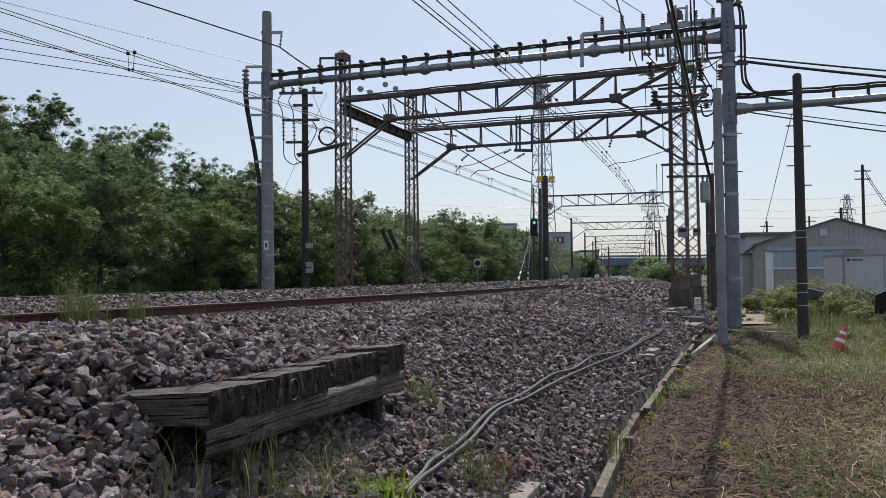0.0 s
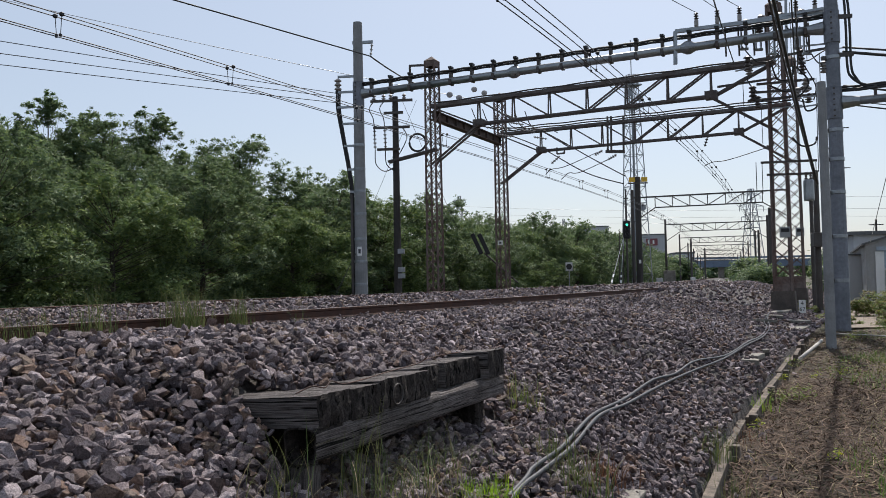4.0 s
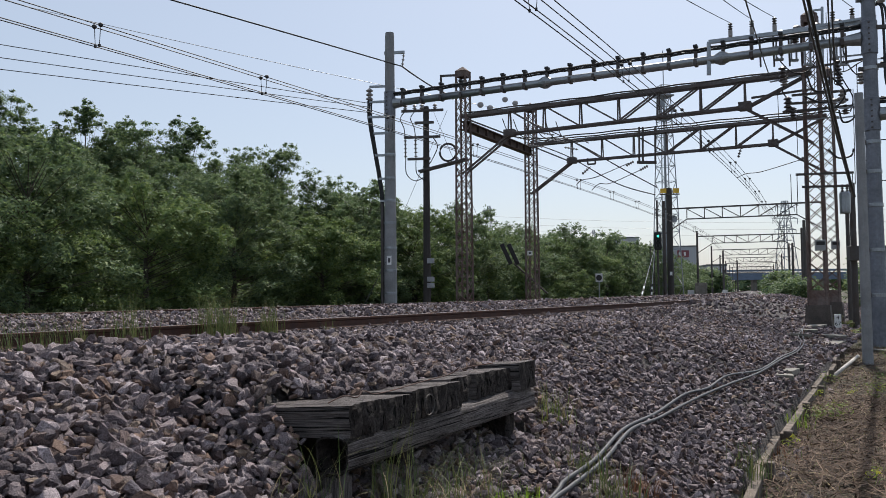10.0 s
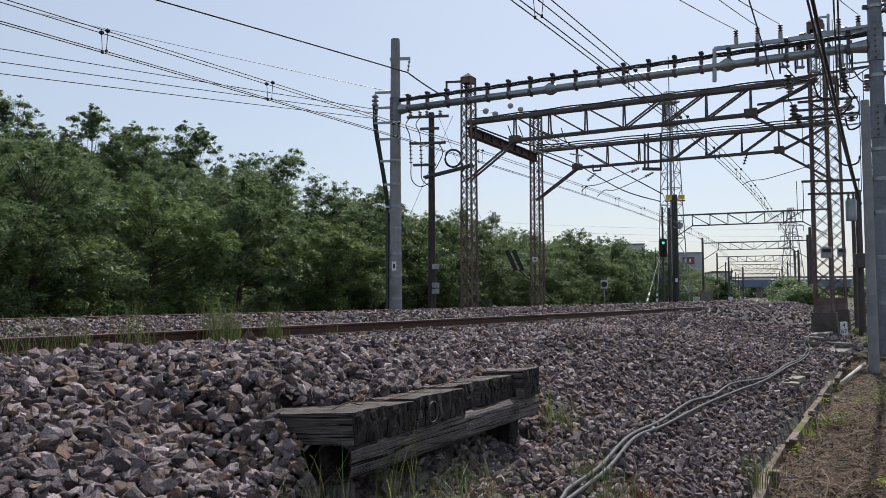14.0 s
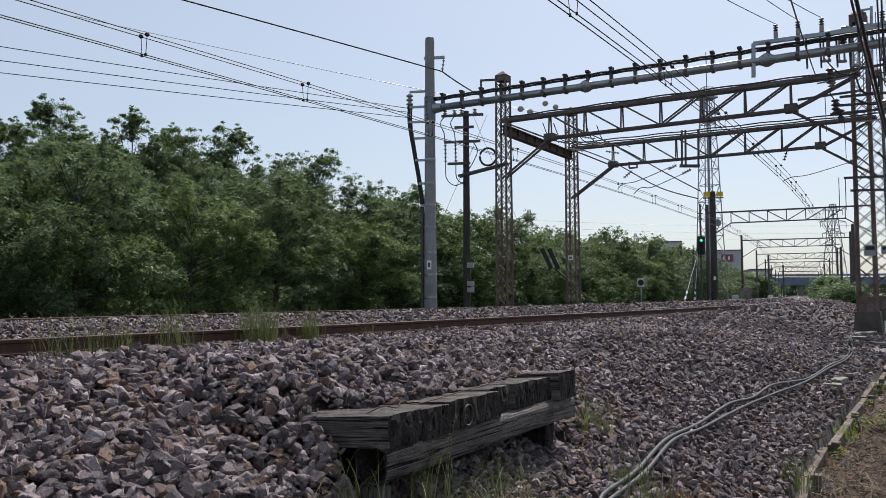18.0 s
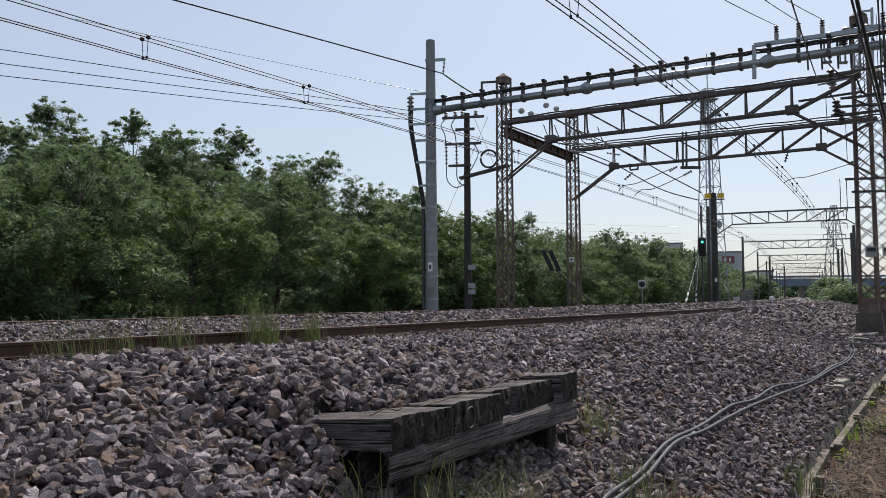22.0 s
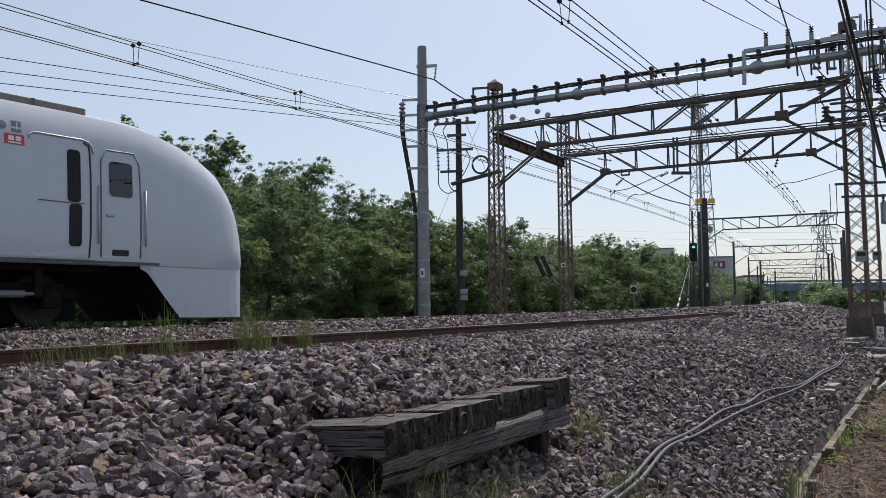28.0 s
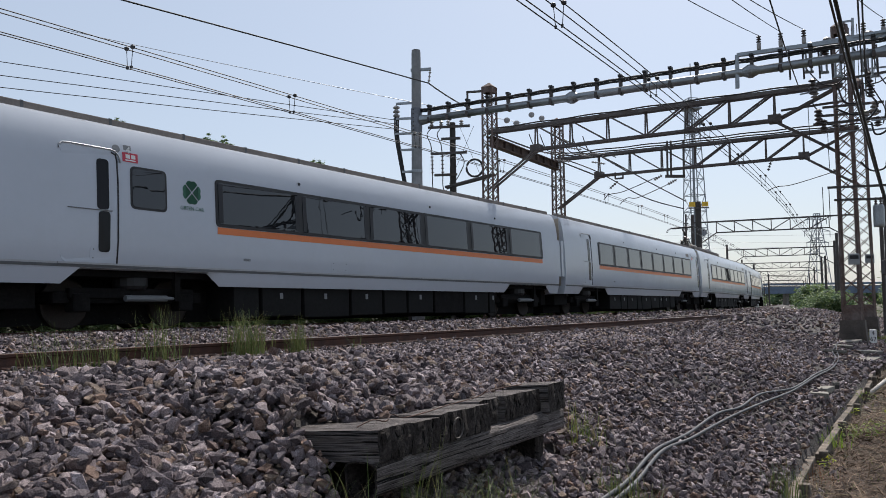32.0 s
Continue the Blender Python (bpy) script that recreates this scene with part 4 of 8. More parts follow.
def make_car(label, kind, number):
    car = thing("train_car", Matrix(), label, "train car", "cars of the passing express train")
    lo, hi = 0.72, 0.96
    fore, rear, bog = {"lead": (HALF, 9.1, 6.65), "panto": (10.0, 10.2, 6.65), "mid": (9.3, 10.8, 7.75), "green": (8.85, 10.8, 7.75)}[kind]
    st = [(-rear, lo), (-bog - 1.6, lo), (-bog - 1.3, hi), (-bog + 1.3, hi), (-bog + 1.6, lo), (0, lo), (5.05, lo), (5.35, hi), (7.95, hi)]
    st = [(y, b, 3.63, 1.0) for y, b in st]
    if kind == "lead":
        st += [(8.6, hi, 3.62, 1.0), (9.1, hi, 3.58, 1.0), (9.5, hi - 0.01, 3.50, 0.998), (9.95, 0.93, 3.36, 0.99), (10.4, 0.9, 3.15, 0.975), (10.8, 0.88, 2.90, 0.945), (11.05, 0.87, 2.62, 0.91), (11.25, 0.86, 2.26, 0.87), (11.37, 0.86, 1.88, 0.83), (11.42, 0.86, 1.48, 0.80), (11.38, 0.86, 1.18, 0.785)]
    else:
        st += [(8.25, lo, 3.63, 1.0), (fore, lo, 3.63, 1.0)]
    body = shell(st, "body", car, M["car_white"])
    front = 8.2 if kind == "lead" else fore
    for side in (1, -1):
        decal("groove", body, side, -rear + 0.02, 9.4 if kind == "lead" else fore - 0.02, 0.985, 1.03, 0.012, M["groove"])
        decal("sill_strip", body, side, -rear + 0.02, front - 0.02, 1.03, 1.06, 0.004, M["bare"])
    # windows
    w0, w1, n, d0, d1 = {"lead": (-5.75, 6.65, 7, -6.85, 7.15), "mid": (-7.3, 7.5, 8, -9.1, 8.3), "panto": (-6.7, 8.25, 8, -8.6, 8.7), "green": (-6.3, 7.6, 6, -9.4, 8.75)}[kind]
    for side in (1, -1):
        band = decal("window_band", car, side, w0, w1, 1.84, 2.74, 0.018, M["black"], "black gasket round the windows", r=0.08)
        step = (w1 - w0) / n
        for i in range(n):
            decal("window_pane", band, side, w0 + i * step + 0.055, w0 + (i + 1) * step - 0.055, 1.90, 2.68, 0.024, M["car_glass"], r=0.05)
            for ya in (w0 + i * step + 0.06, w0 + (i + 1) * step - 0.17):
                decal("drawn_blind", band, side, ya, ya + 0.11, 1.915, 2.665, 0.0255, M["blind"], "dark edge of a drawn-back blind")
        decal("stripe", car, side, w0 + 0.04, w1 - 0.02, 1.70, 1.83, 0.005, M["car_orange"], "orange stripe under the windows")
        car_door(car, side, d0, d0 + 1.0, 1.06, 2.92, 0)
        if kind != "green":
            car_door(car, side, d1, d1 + 0.95, 1.06, 2.92, 0)
        if kind == "green":
            tw = decal("window_band", car, side, -8.15, -7.4, 2.0, 2.74, 0.004, M["black"], r=0.09)
            decal("window_pane", tw, side, -8.11, -7.44, 2.04, 2.70, 0.009, M["car_glass"], r=0.07)
        for y in (-4.0, 1.0, 4.5):
            decal("side_lamp", car, side, y, y + 0.06, 2.9, 2.96, 0.02, M["black"], r=0.02)
        for y in (-8.9, -3.0):
            hatch = decal("hatch", car, side, y, y + 0.55, 1.1, 1.32, 0.003, M["car_white"], r=0.03)
            for yy, zz in ((y + 0.05, 1.13), (y + 0.05, 1.27), (y + 0.48, 1.13), (y + 0.48, 1.27)):
                decal("screw", hatch, side, yy, yy + 0.02, zz, zz + 0.02, 0.006, M["mark_grey"])
        seven_bars(car, side, -5.6, 1.22, 0.05, 7, M["mark_grey"])
        if kind in ("mid", "lead", "green"):
            y = {"lead": 6.78, "mid": 7.85, "green": -8.25}[kind]
            z = 2.72 if kind != "green" else 2.80
            mk = decal("express_plate", car, side, y - 0.03, y + 0.27, z - 0.0, z + 0.16, 0.005, M["mark_red"], "red plate with small white writing")
            for k in range(2):
                decal("plate_bar", mk, side, y + 0.03 + k * 0.11, y + 0.11 + k * 0.11, z + 0.06, z + 0.13, 0.009, M["white"])
            decal("plate_bar", mk, side, y + 0.02, y + 0.22, z + 0.02, z + 0.04, 0.009, M["white"])
        if number:
            y = {"lead": 6.86, "mid": 7.9, "panto": -7.05, "green": -8.25}[kind]
            z = 3.0
            nm = decal("number_plate", car, side, y, y + 0.15, z - 0.09, z + 0.09, 0.004, M["mark_grey"], "small grey car number plate")
            if side > 0:
                text_plate(number, on_side(y + 0.075, z, 0.022), 0.17, M["white"], nm, "numeral")
            decal("no_smoking_mark", car, side, y - 0.22, y - 0.07, z - 0.07, z + 0.07, 0.004, M["mark_grey"], r=0.069)
        if kind in ("lead", "mid", "panto"):
            y = w1 - 1.0
            dd = decal("destination_sign", car, side, y + 0.2, y + 0.8, 2.86, 3.02, 0.006, M["roof_grey"], "small brown destination window", r=0.04)
    if kind == "lead":
        for side in (1, -1):
            lg = decal("company_mark", car, side, 5.2, 5.3, 2.92, 3.04, 0.004, M["mark_grey"])
            decal("company_mark_bar", lg, side, 5.38, 5.5, 2.92, 3.04, 0.005, M["mark_grey"])
            cab = decal("cab_door", car, side, 8.28, 9.02, 1.06, 2.86, 0.006, M["car_white"], r=0.12)
            decal("cab_window", cab, side, 8.44, 8.86, 2.1, 2.68, 0.014, M["car_glass"], r=0.06)
            strip("door_seal", cab, side, [(8.30, 1.1), (8.29, 1.9), (8.29, 2.66), (8.38, 2.86), (8.9, 2.86), (9.0, 2.68), (9.02, 1.9), (9.02, 1.1)], 0.014, 0.01, M["mark_grey"])
            for yy in (8.24, 9.1):
                strip("grab_rail", cab, side, [(yy, 1.3), (yy, 1.6), (yy, 2.25)], 0.018, 0.03, M["bare"])
            decal("vent", cab, side, 8.5, 8.8, 1.12, 1.22, 0.012, M["black"], r=0.02)
            bm = boxed(side * (side_x(1.8) + 0.012) - 0.02, side * (side_x(1.8) + 0.012) + 0.02, 8.38, 8.52, 1.76, 1.8)
            part("door_handle", bm, M["bare"], cab)
        # lower nose skirt
        v, f = [], []
        sk = [(9.05, 0.93, 0.994), (9.2, 0.86, 0.993), (9.5, 0.50, 0.988), (9.86, 0.09, 0.98), (10.4, 0.08, 0.965), (10.8, 0.08, 0.938), (11.05, 0.08, 0.905), (11.25, 0.08, 0.865), (11.37, 0.08, 0.83), (11.43, 0.08, 0.80)]
        for y, zb, w in sk:
            v += [(1.425 * w, y, 1.0), (1.40 * w, y, zb), (-1.40 * w, y, zb), (-1.425 * w, y, 1.0)]
        for i in range(len(sk) - 1):
            for k in range(4):
                f.append((i * 4 + k, (i + 1) * 4 + k, (i + 1) * 4 + (k + 1) % 4, i * 4 + (k + 1) % 4))
        f += [(0, 1, 2, 3), tuple(range(4 * len(sk) - 1, 4 * len(sk) - 5, -1))]
        skirt = raw("nose_skirt", v, f, M["car_white"], car)
        # rear and bottom faces painted underfloor black as the shade inside the skirt
        skirt.data.materials.append(M["under"])
        for pl in skirt.data.polygons:
            if len(pl.vertices) == 4 and max(abs(v[i][0]) for i in pl.vertices) > 0 and abs(pl.normal.x) < 0.3 and pl.center.y < 11.1:
                pl.material_index = 1
        bm = bmesh.new()
        pts = [(9.1, 3.58, 0.75), (9.5, 3.51, 0.9), (9.95, 3.37, 0.95), (10.4, 3.16, 0.98), (10.8, 2.92, 0.98)]
        rows_ = [[bm.verts.new((x * w, y, z - 0.10 * x * x + 0.02)) for x in (-1, -0.5, 0, 0.5, 1)] for y, z, w in pts]
        for ra, rb in zip(rows_, rows_[1:]):
            for k in range(4):
                bm.faces.new((ra[k], ra[k + 1], rb[k + 1], rb[k]))
        part("windscreen", bm, M["car_glass"], car, "dark sloping windscreen")
        for xx in (-0.55, 0.55):
            part("headlight", lathe([(0.11, 0), (0.11, 0.05), (0.0, 0.06)], 14, Matrix.Translation((xx, 11.4, 1.55)) @ Matrix.Rotation(-math.pi / 2, 4, "X")), M["bare"], car)
    # roof
    y1 = 8.2 if kind == "lead" else fore - 0.1
    for sx in (-1, 1):
        rs = part("roof_strip", boxed(sx * 1.10 - 0.06, sx * 1.10 + 0.06, -rear + 0.1, y1, 3.42, 3.56 if kind != "panto" else 3.5, 0.015), M["roof_grey"], car)
        top = 3.56 if kind != "panto" else 3.5
        y = -rear + 0.9
        while y < y1 - 0.4:  # cover strips over the joints
            part("joint_cover", boxed(sx * 1.10 - 0.066, sx * 1.10 + 0.066, y, y + 0.05, 3.43, top + 0.006), M["groove"], rs)
            y += 1.55
    if kind == "panto":
        part("roof_panel", boxed(-1.15, 1.15, -rear + 0.1, -1.4, 3.52, 3.66, 0.02), M["roof_grey"], car, "dark dusty raised roof panel")
        part("roof_box", boxed(-0.6, 0.75, -8.5, -6.9, 3.66, 3.90, 0.08), M["cream"], car, "dull cream roof cover")
        part("roof_unit", boxed(0.1, 0.8, -3.0, -2.1, 3.66, 3.92, 0.03), M["bare"], car)
        for y, x, h in ((-9.5, 0.55, 0.62), (-9.2, 0.3, 0.45), (-9.15, 0.6, 0.42), (-8.85, 0.55, 0.60), (-8.6, 0.2, 0.3), (-5.3, 0.6, 0.22), (-6.2, 0.6, 0.2)):
            insulator(car, x, y, 3.66, h, 0.12, 6)
        pan = part("pantograph_base", boxed(-0.6, 0.6, -7.2, -5.9, 3.72, 3.78), M["dark_steel"], car, "raised single-arm pantograph")
        bm = rods([((0, -5.75, 4.12), (0, -7.3, 4.95)), ((0.1, -5.7, 4.2), (0.05, -7.2, 4.85)), ((-0.25, -5.75, 4.12), (0.25, -5.75, 4.12)), ((-0.3, -6.7, 3.8), (-0.2, -5.75, 4.12)), ((0.3, -6.7, 3.8), (0.2, -5.75, 4.12))], 0.035, 8)
        part("arm", bm, M["black"], pan)
        bm = rods([((-0.62, -7.45, 5.02), (0.62, -7.45, 5.02)), ((-0.62, -7.15, 5.02), (0.62, -7.15, 5.02)), ((-0.4, -7.45, 5.0), (-0.4, -7.15, 5.0)), ((0.4, -7.45, 5.0), (0.4, -7.15, 5.0))], 0.04, 8)
        part("contact_strip", bm, M["black"], pan)
        for sx in (-1, 1):
            for yy in (-7.45, -7.15):
                vv, ff = tube([(sx * 0.62, yy, 5.03), (sx * 0.78, yy, 4.99), (sx * 0.88, yy, 4.90), (sx * 0.92, yy, 4.78)], 0.018, 6)
                raw("horn", vv, ff, M["black"], pan)
        hose([(0.5, -9.45, 4.2), (0.5, -9.7, 4.1), (0.5, -9.85, 3.85), (0.5, -9.8, 3.5)], 0.025, M["black"], "lead_cable", parent=car)
    else:
        for y, l in ((-4.5, 3.4), (3.0, 2.6)):
            part("roof_fairing", boxed(-0.8, 0.8, y, y + l, 3.56, 3.66, 0.04), M["roof_grey"], car)
        if kind == "lead":
            bm = lathe([(0.07, 0), (0.05, 0.08), (0.03, 0.16)], 10, Matrix.Translation((0.35, 7.7, 3.6)))
            part("aerial", bm, M["black"], car)
    # underfloor gear and running gear, coloured near-black for the shade there
    bogie(car, -bog), bogie(car, 6.65)
    x = -bog + 2.05
    rnd = random.Random(number or "5")
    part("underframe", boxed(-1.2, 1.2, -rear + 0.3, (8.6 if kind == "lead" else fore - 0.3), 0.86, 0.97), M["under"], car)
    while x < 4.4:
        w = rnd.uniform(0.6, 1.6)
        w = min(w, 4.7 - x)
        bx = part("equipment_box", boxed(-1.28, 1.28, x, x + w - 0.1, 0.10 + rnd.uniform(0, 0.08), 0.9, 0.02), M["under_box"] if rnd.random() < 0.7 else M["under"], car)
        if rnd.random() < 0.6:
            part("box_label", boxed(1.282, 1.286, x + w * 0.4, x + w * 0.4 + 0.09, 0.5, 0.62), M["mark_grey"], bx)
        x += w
    # added black box that blocks the view under the car, read as shade
    part("underfloor_filler", boxed(-0.5, 0.5, -rear + 0.15, 8.4 if kind == "lead" else fore - 0.15, 0.08, 0.9), M["under"], car)
    # black boxes added to fill the dark void at the car ends
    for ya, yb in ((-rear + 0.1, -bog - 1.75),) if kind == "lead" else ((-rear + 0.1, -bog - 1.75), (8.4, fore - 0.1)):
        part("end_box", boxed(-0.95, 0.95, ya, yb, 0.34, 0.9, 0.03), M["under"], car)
    for y, sgn in (((-rear, -1),) if kind == "lead" else ((-rear, -1), (fore, 1))):
        part("end_wall", boxed(-1.28, 1.28, min(y, y + sgn * 0.012), max(y, y + sgn * 0.012), 1.0, 3.36, 0.004), M["cream"], car, "dull cream end wall")
        ga = part("gangway", boxed(-0.95, 0.95, min(y, y + sgn * 0.3), max(y, y + sgn * 0.3), 0.95, 3.05, 0.04), M["bellows"], car, "dark rubber gangway bellows")
        for sx in (-1, 1):
            part("end_cover", boxed(sx * 1.40 - 0.03, sx * 1.40 + 0.03, min(y, y + sgn * 0.22), max(y, y + sgn * 0.22), 1.3, 2.55, 0.01), M["car_white"], car)
    return car


CAR_PITCH, SPEED, CENTRE_30 = 20.07, 19.2, 0.6
CARS = []
for i, (kind, number, lab) in enumerate((("lead", "1", "silver-white express lead car with a rounded nose and orange stripe"), ("panto", "2", "silver-white express car with a raised pantograph and orange stripe"), ("mid", "3", "silver-white express car with large dark windows and orange stripe"), ("green", "4", "silver-white first-class express car with a green clover mark"), ("mid", "", "silver-white express car with large dark windows and orange stripe"))):
    car = make_car(lab, kind, number)
    if kind == "green":
        for side in (1, -1):
            base = None
            for turn in (0, 90, 180, 270):  # four notched leaves meeting at the middle
                bm = bmesh.new()
                rim = [(0.016, 0.0)] + [(0.225 * (1 - 0.10 * math.exp(-((q - 0) / 9) ** 2) - 0.10 * (abs(q) / 42) ** 4), q) for q in range(-42, 43, 6)]
                pts = [(-6.85 + r * math.sin(radians(q + turn)) * 0.95, 2.42 + r * math.cos(radians(q + turn))) for r, q in rim]
                face = bm.faces.new([bm.verts.new((side * (side_x(z) + 0.006), y, z)) for y, z in pts])
                bmesh.ops.solidify(bm, geom=[face], thickness=0.004)
                leaf = part("clover_leaf", bm, M["mark_green"], car if base is None else base, "dark green clover mark" if base is None else "")
                base = base or leaf
        text_plate("GREEN CAR", on_side(-6.85, 2.12, 0.006), 0.1, M["mark_green"], car, "lettering", "small green letters")
    CARS.append((car, CENTRE_30 + (19.6 if i == 0 else -(i - 1) * CAR_PITCH - (1.3 if i == 4 else 0))))
TRAIN_TIMES = [0.0, 8.0, 16.0, 22.0, 25.0] + [26.0 + 0.25 * i for i in range(25)]


def train_s(t):
    return SPEED * (t - 30.0)

# ---- overhead wires ----


def line_wire(s0, s1, o, z, r, label, mat=None, drift=0.0, step=2.5):
    pts = [track(s, o + drift * min(s, 32), z) for s in np.arange(s0, s1 + 0.1, step)]
    v, f = tube(pts, r, 5)
    return tagged(raw("overhead_wire", v, f, mat or M["wire"], smooth=True), label, "wire", "overhead wires")


def catenary(o, s_first, z_c, z_m, drift=0.0, s0=-45, s1=230):
    for d in (-0.06, 0.06):
        line_wire(s0, s1, o + d, z_c, 0.011, "dark twin contact wire over the track", drift=drift)
        line_wire(s0, s1, o + d * 1.6, z_m, 0.011, "dark twin carrier wire over the track", drift=drift)
    for s in [s_first + 0.8] + [s_first + 5.2 * k for k in range(1, 16)]:
        g = thing("dropper", Matrix.Translation(track(s, o + drift * min(s, 32))), "pair of thin droppers with round clamps between the overhead wires", "dropper", "droppers of the overhead line")
        h = radians(heading(s))
        for d in (-0.06, 0.06):
            ux, uy = d * 1.6 * math.cos(h), -d * 1.6 * math.sin(h)
            part("clamp", lathe([(0.02, z_m - 0.03), (0.045, z_m - 0.01), (0.045, z_m + 0.03), (0.02, z_m + 0.05)], 8, Matrix.Translation((ux, uy, 0))), M["black"], g)
            part("rod", rods([((ux, uy, z_m), (ux / 1.6, uy / 1.6, z_c))], 0.007, 5), M["wire"], g)
            part("lower_clamp", boxed(ux / 1.6 - 0.02, ux / 1.6 + 0.02, uy / 1.6 - 0.02, uy / 1.6 + 0.02, z_c - 0.02, z_c + 0.03), M["black"], g)


catenary(0.0, -9.1, 6.18, 6.56)
catenary(7.55, -0.5 - 5.2 * 2, 6.15, 6.53, -0.038)
for i, (a, b) in enumerate((((-6.93, 28.50, 8.37), (-15.8, 19.1, 8.45)), ((-6.93, 28.50, 8.23), (-15.8, 19.1, 8.07)), ((-6.93, 28.50, 8.03), (-15.8, 19.1, 7.74)))):
    a, b = Vector(a), Vector(b)
    wire(a, a + (b - a) * 3.5, 0.15, 0.012, M["wire"])
a, b = Vector((-5.66, 28.48, 9.65)), Vector((-8.92, 23.00, 9.48))
wire(a, a + (b - a) * 4.5, -0.1, 0.024, M["black"], "thick black cable hung over the tracks")
wire((-5.66, 28.48, 9.65), (-4.78, 32.60, 9.67), 0.05, 0.028, M["black"], "thick black cable hung over the tracks")
wire((-4.78, 32.60, 9.67), (-4.13, 32.80, 9.55), 0.02, 0.028, M["black"], "thick black cable hung over the tracks")
wire((-43.26, 60.00, 25.17), (-4.22, 75.00, 18.18), 0.2, 0.028, M["wire_light"], "thin pale wire high over the trees")
for x0, y0, x1, y1, d0, d1 in ((560, 350, 1190, 372, 330, 330), (560, 362, 1190, 384, 330, 330), (640, 377, 1100, 392, 330, 330), (1300, 352, 1580, 340, 300, 330), (1300, 372, 1580, 360, 300, 330), (1300, 385, 1580, 372, 300, 330)):
    wire(sight(x0, y0, d0), sight(x1, y1, d1), 1.5, 0.05, M["wire_light"], "thin far power line wire", n=10)

# wires of the side arms, seen against the sky
for p, q in (((4.94, 24.60, 9.36), (2.94, 19.00, 8.15)), ((5.52, 24.50, 9.40), (3.68, 19.00, 8.14)), ((6.13, 24.40, 9.39), (4.14, 19.00, 8.11)), ((8.11, 24.00, 9.44), (6.07, 19.00, 8.14))):
    p, q = Vector(p), Vector(q)
    wire(p, p + (q - p) * 2.5, 0.05, 0.01, M["wire"])
for y0, y1, r in ((100, 120, 0.03), (108, 131, 0.045), (165, 195, 0.03), (196, 228, 0.022), (190, 218, 0.016)):
    p, q = Vector(sight(1306, y0, 23.2)), Vector(sight(1568, y1, 24.0))
    wire(p, p + (q - p) * 2.6, 0.1, r, M["black"], "black cable leading away from the steel pole")
# heavy leaning cables over the verge
wire((5.91, 17.75, 3.41), (2.19, 8.00, 4.73), 0.12, 0.022, M["black"], "heavy black cable slanting up over the verge", "heavy_cable", "cable", "slanting cables")
wire((5.88, 17.75, 3.41), (2.18, 8.15, 4.79), 0.10, 0.014, M["dark_steel"], "heavy black cable slanting up over the verge", "heavy_cable", "cable", "slanting cables")
wire((7.50, 24.00, 7.28), (4.33, 14.00, 6.85), 0.05, 0.018, M["black"], "black cable slanting up over the verge", "heavy_cable", "cable", "slanting cables")
wire((7.58, 24.00, 7.28), (4.40, 14.00, 6.85), 0.05, 0.018, M["black"], "black cable slanting up over the verge", "heavy_cable", "cable", "slanting cables")
wire((6.07, 25.00, 7.89), (3.17, 15.00, 7.04), 0.05, 0.016, M["black"], "black cable slanting up over the verge", "heavy_cable", "cable", "slanting cables")
wire((8.09, 18.70, 5.19), (11.70, 30.00, 2.63), 0.0, 0.010, M["wire_light"], "thin steel guy wire of the dark pole", "guy_wire", "wire", "guy wires")
wire((-4.66, 33.00, 9.03), (-7.05, 33.00, 3.64), 0.0, 0.008, M["wire"], "thin steel guy wire", "guy_wire", "wire", "guy wires")
wire((-5.26, 33.00, 9.04), (-3.14, 34.00, 3.66), 0.0, 0.008, M["wire"], "thin steel guy wire", "guy_wire", "wire", "guy wires")
wire((-6.23, 28.50, 2.75), (-6.71, 27.00, 1.11), 0.0, 0.012, M["wire"], "thin steel guy wire at the concrete pole", "guy_wire", "wire", "guy wires")


def strain_insulator(parent, a, b, n=4, r=0.09, mat=None):
    """A string of discs along the line a-b."""
    a, b = Vector(a), Vector(b)
    q = (b - a).to_track_quat("Z", "Y").to_matrix().to_4x4()
    L = (b - a).length
    prof = [(0.012, 0)]
    for i in range(n):
        z = L * (i + 0.3) / (n + 0.2)
        prof += [(0.02, z), (r, z + 0.02), (r, z + 0.045), (0.025, z + 0.06)]
    prof.append((0.012, L))
    return part("insulator", lathe(prof, 12, Matrix.Translation(a) @ q), mat or M["ceramic"], parent)


# fittings of the left concrete pole
fit_l = thing("cable_riser", Matrix.Translation((PL.x, PL.y, 0.5)), "black cables climbing the concrete pole on steel brackets", "cable riser")
for z, w in ((7.9, 0.85), (7.35, 0.8), (6.75, 0.62), (5.95, 0.55), (5.1, 0.42), (4.3, 0.36), (3.5, 0.34), (2.6, 0.34), (1.8, 0.34), (1.0, 0.34)):
    br = part("bracket", boxed(-w, 0.0, -0.03, 0.03, z - 0.04, z + 0.04), M["steel"], fit_l)
    part("clamp_band", lathe([(0.24 - 0.0065 * z, z - 0.05), (0.245 - 0.0065 * z, z), (0.24 - 0.0065 * z, z + 0.05)], 16), M["steel"], br)
for k in range(3):
    hose([(-0.78 + k * 0.05, 0.05 * k - 0.05, 8.0), (-0.80 + k * 0.06, 0, 7.3), (-0.62 + k * 0.05, 0, 6.2), (-0.42 + k * 0.05, 0, 5.0), (-0.33 + k * 0.04, 0, 4.0), (-0.31 + k * 0.04, 0, 0.2)], 0.03, M["black"], "cable", parent=fit_l)
part("conduit", rods([((-0.29, -0.05, 0.0), (-0.29, -0.05, 4.2))], 0.055, 10), M["dark_steel"], fit_l, "dark conduit pipe")
insulator(fit_l, -0.75, 0, 7.95, 0.45, 0.13, 3, M["ceramic"])
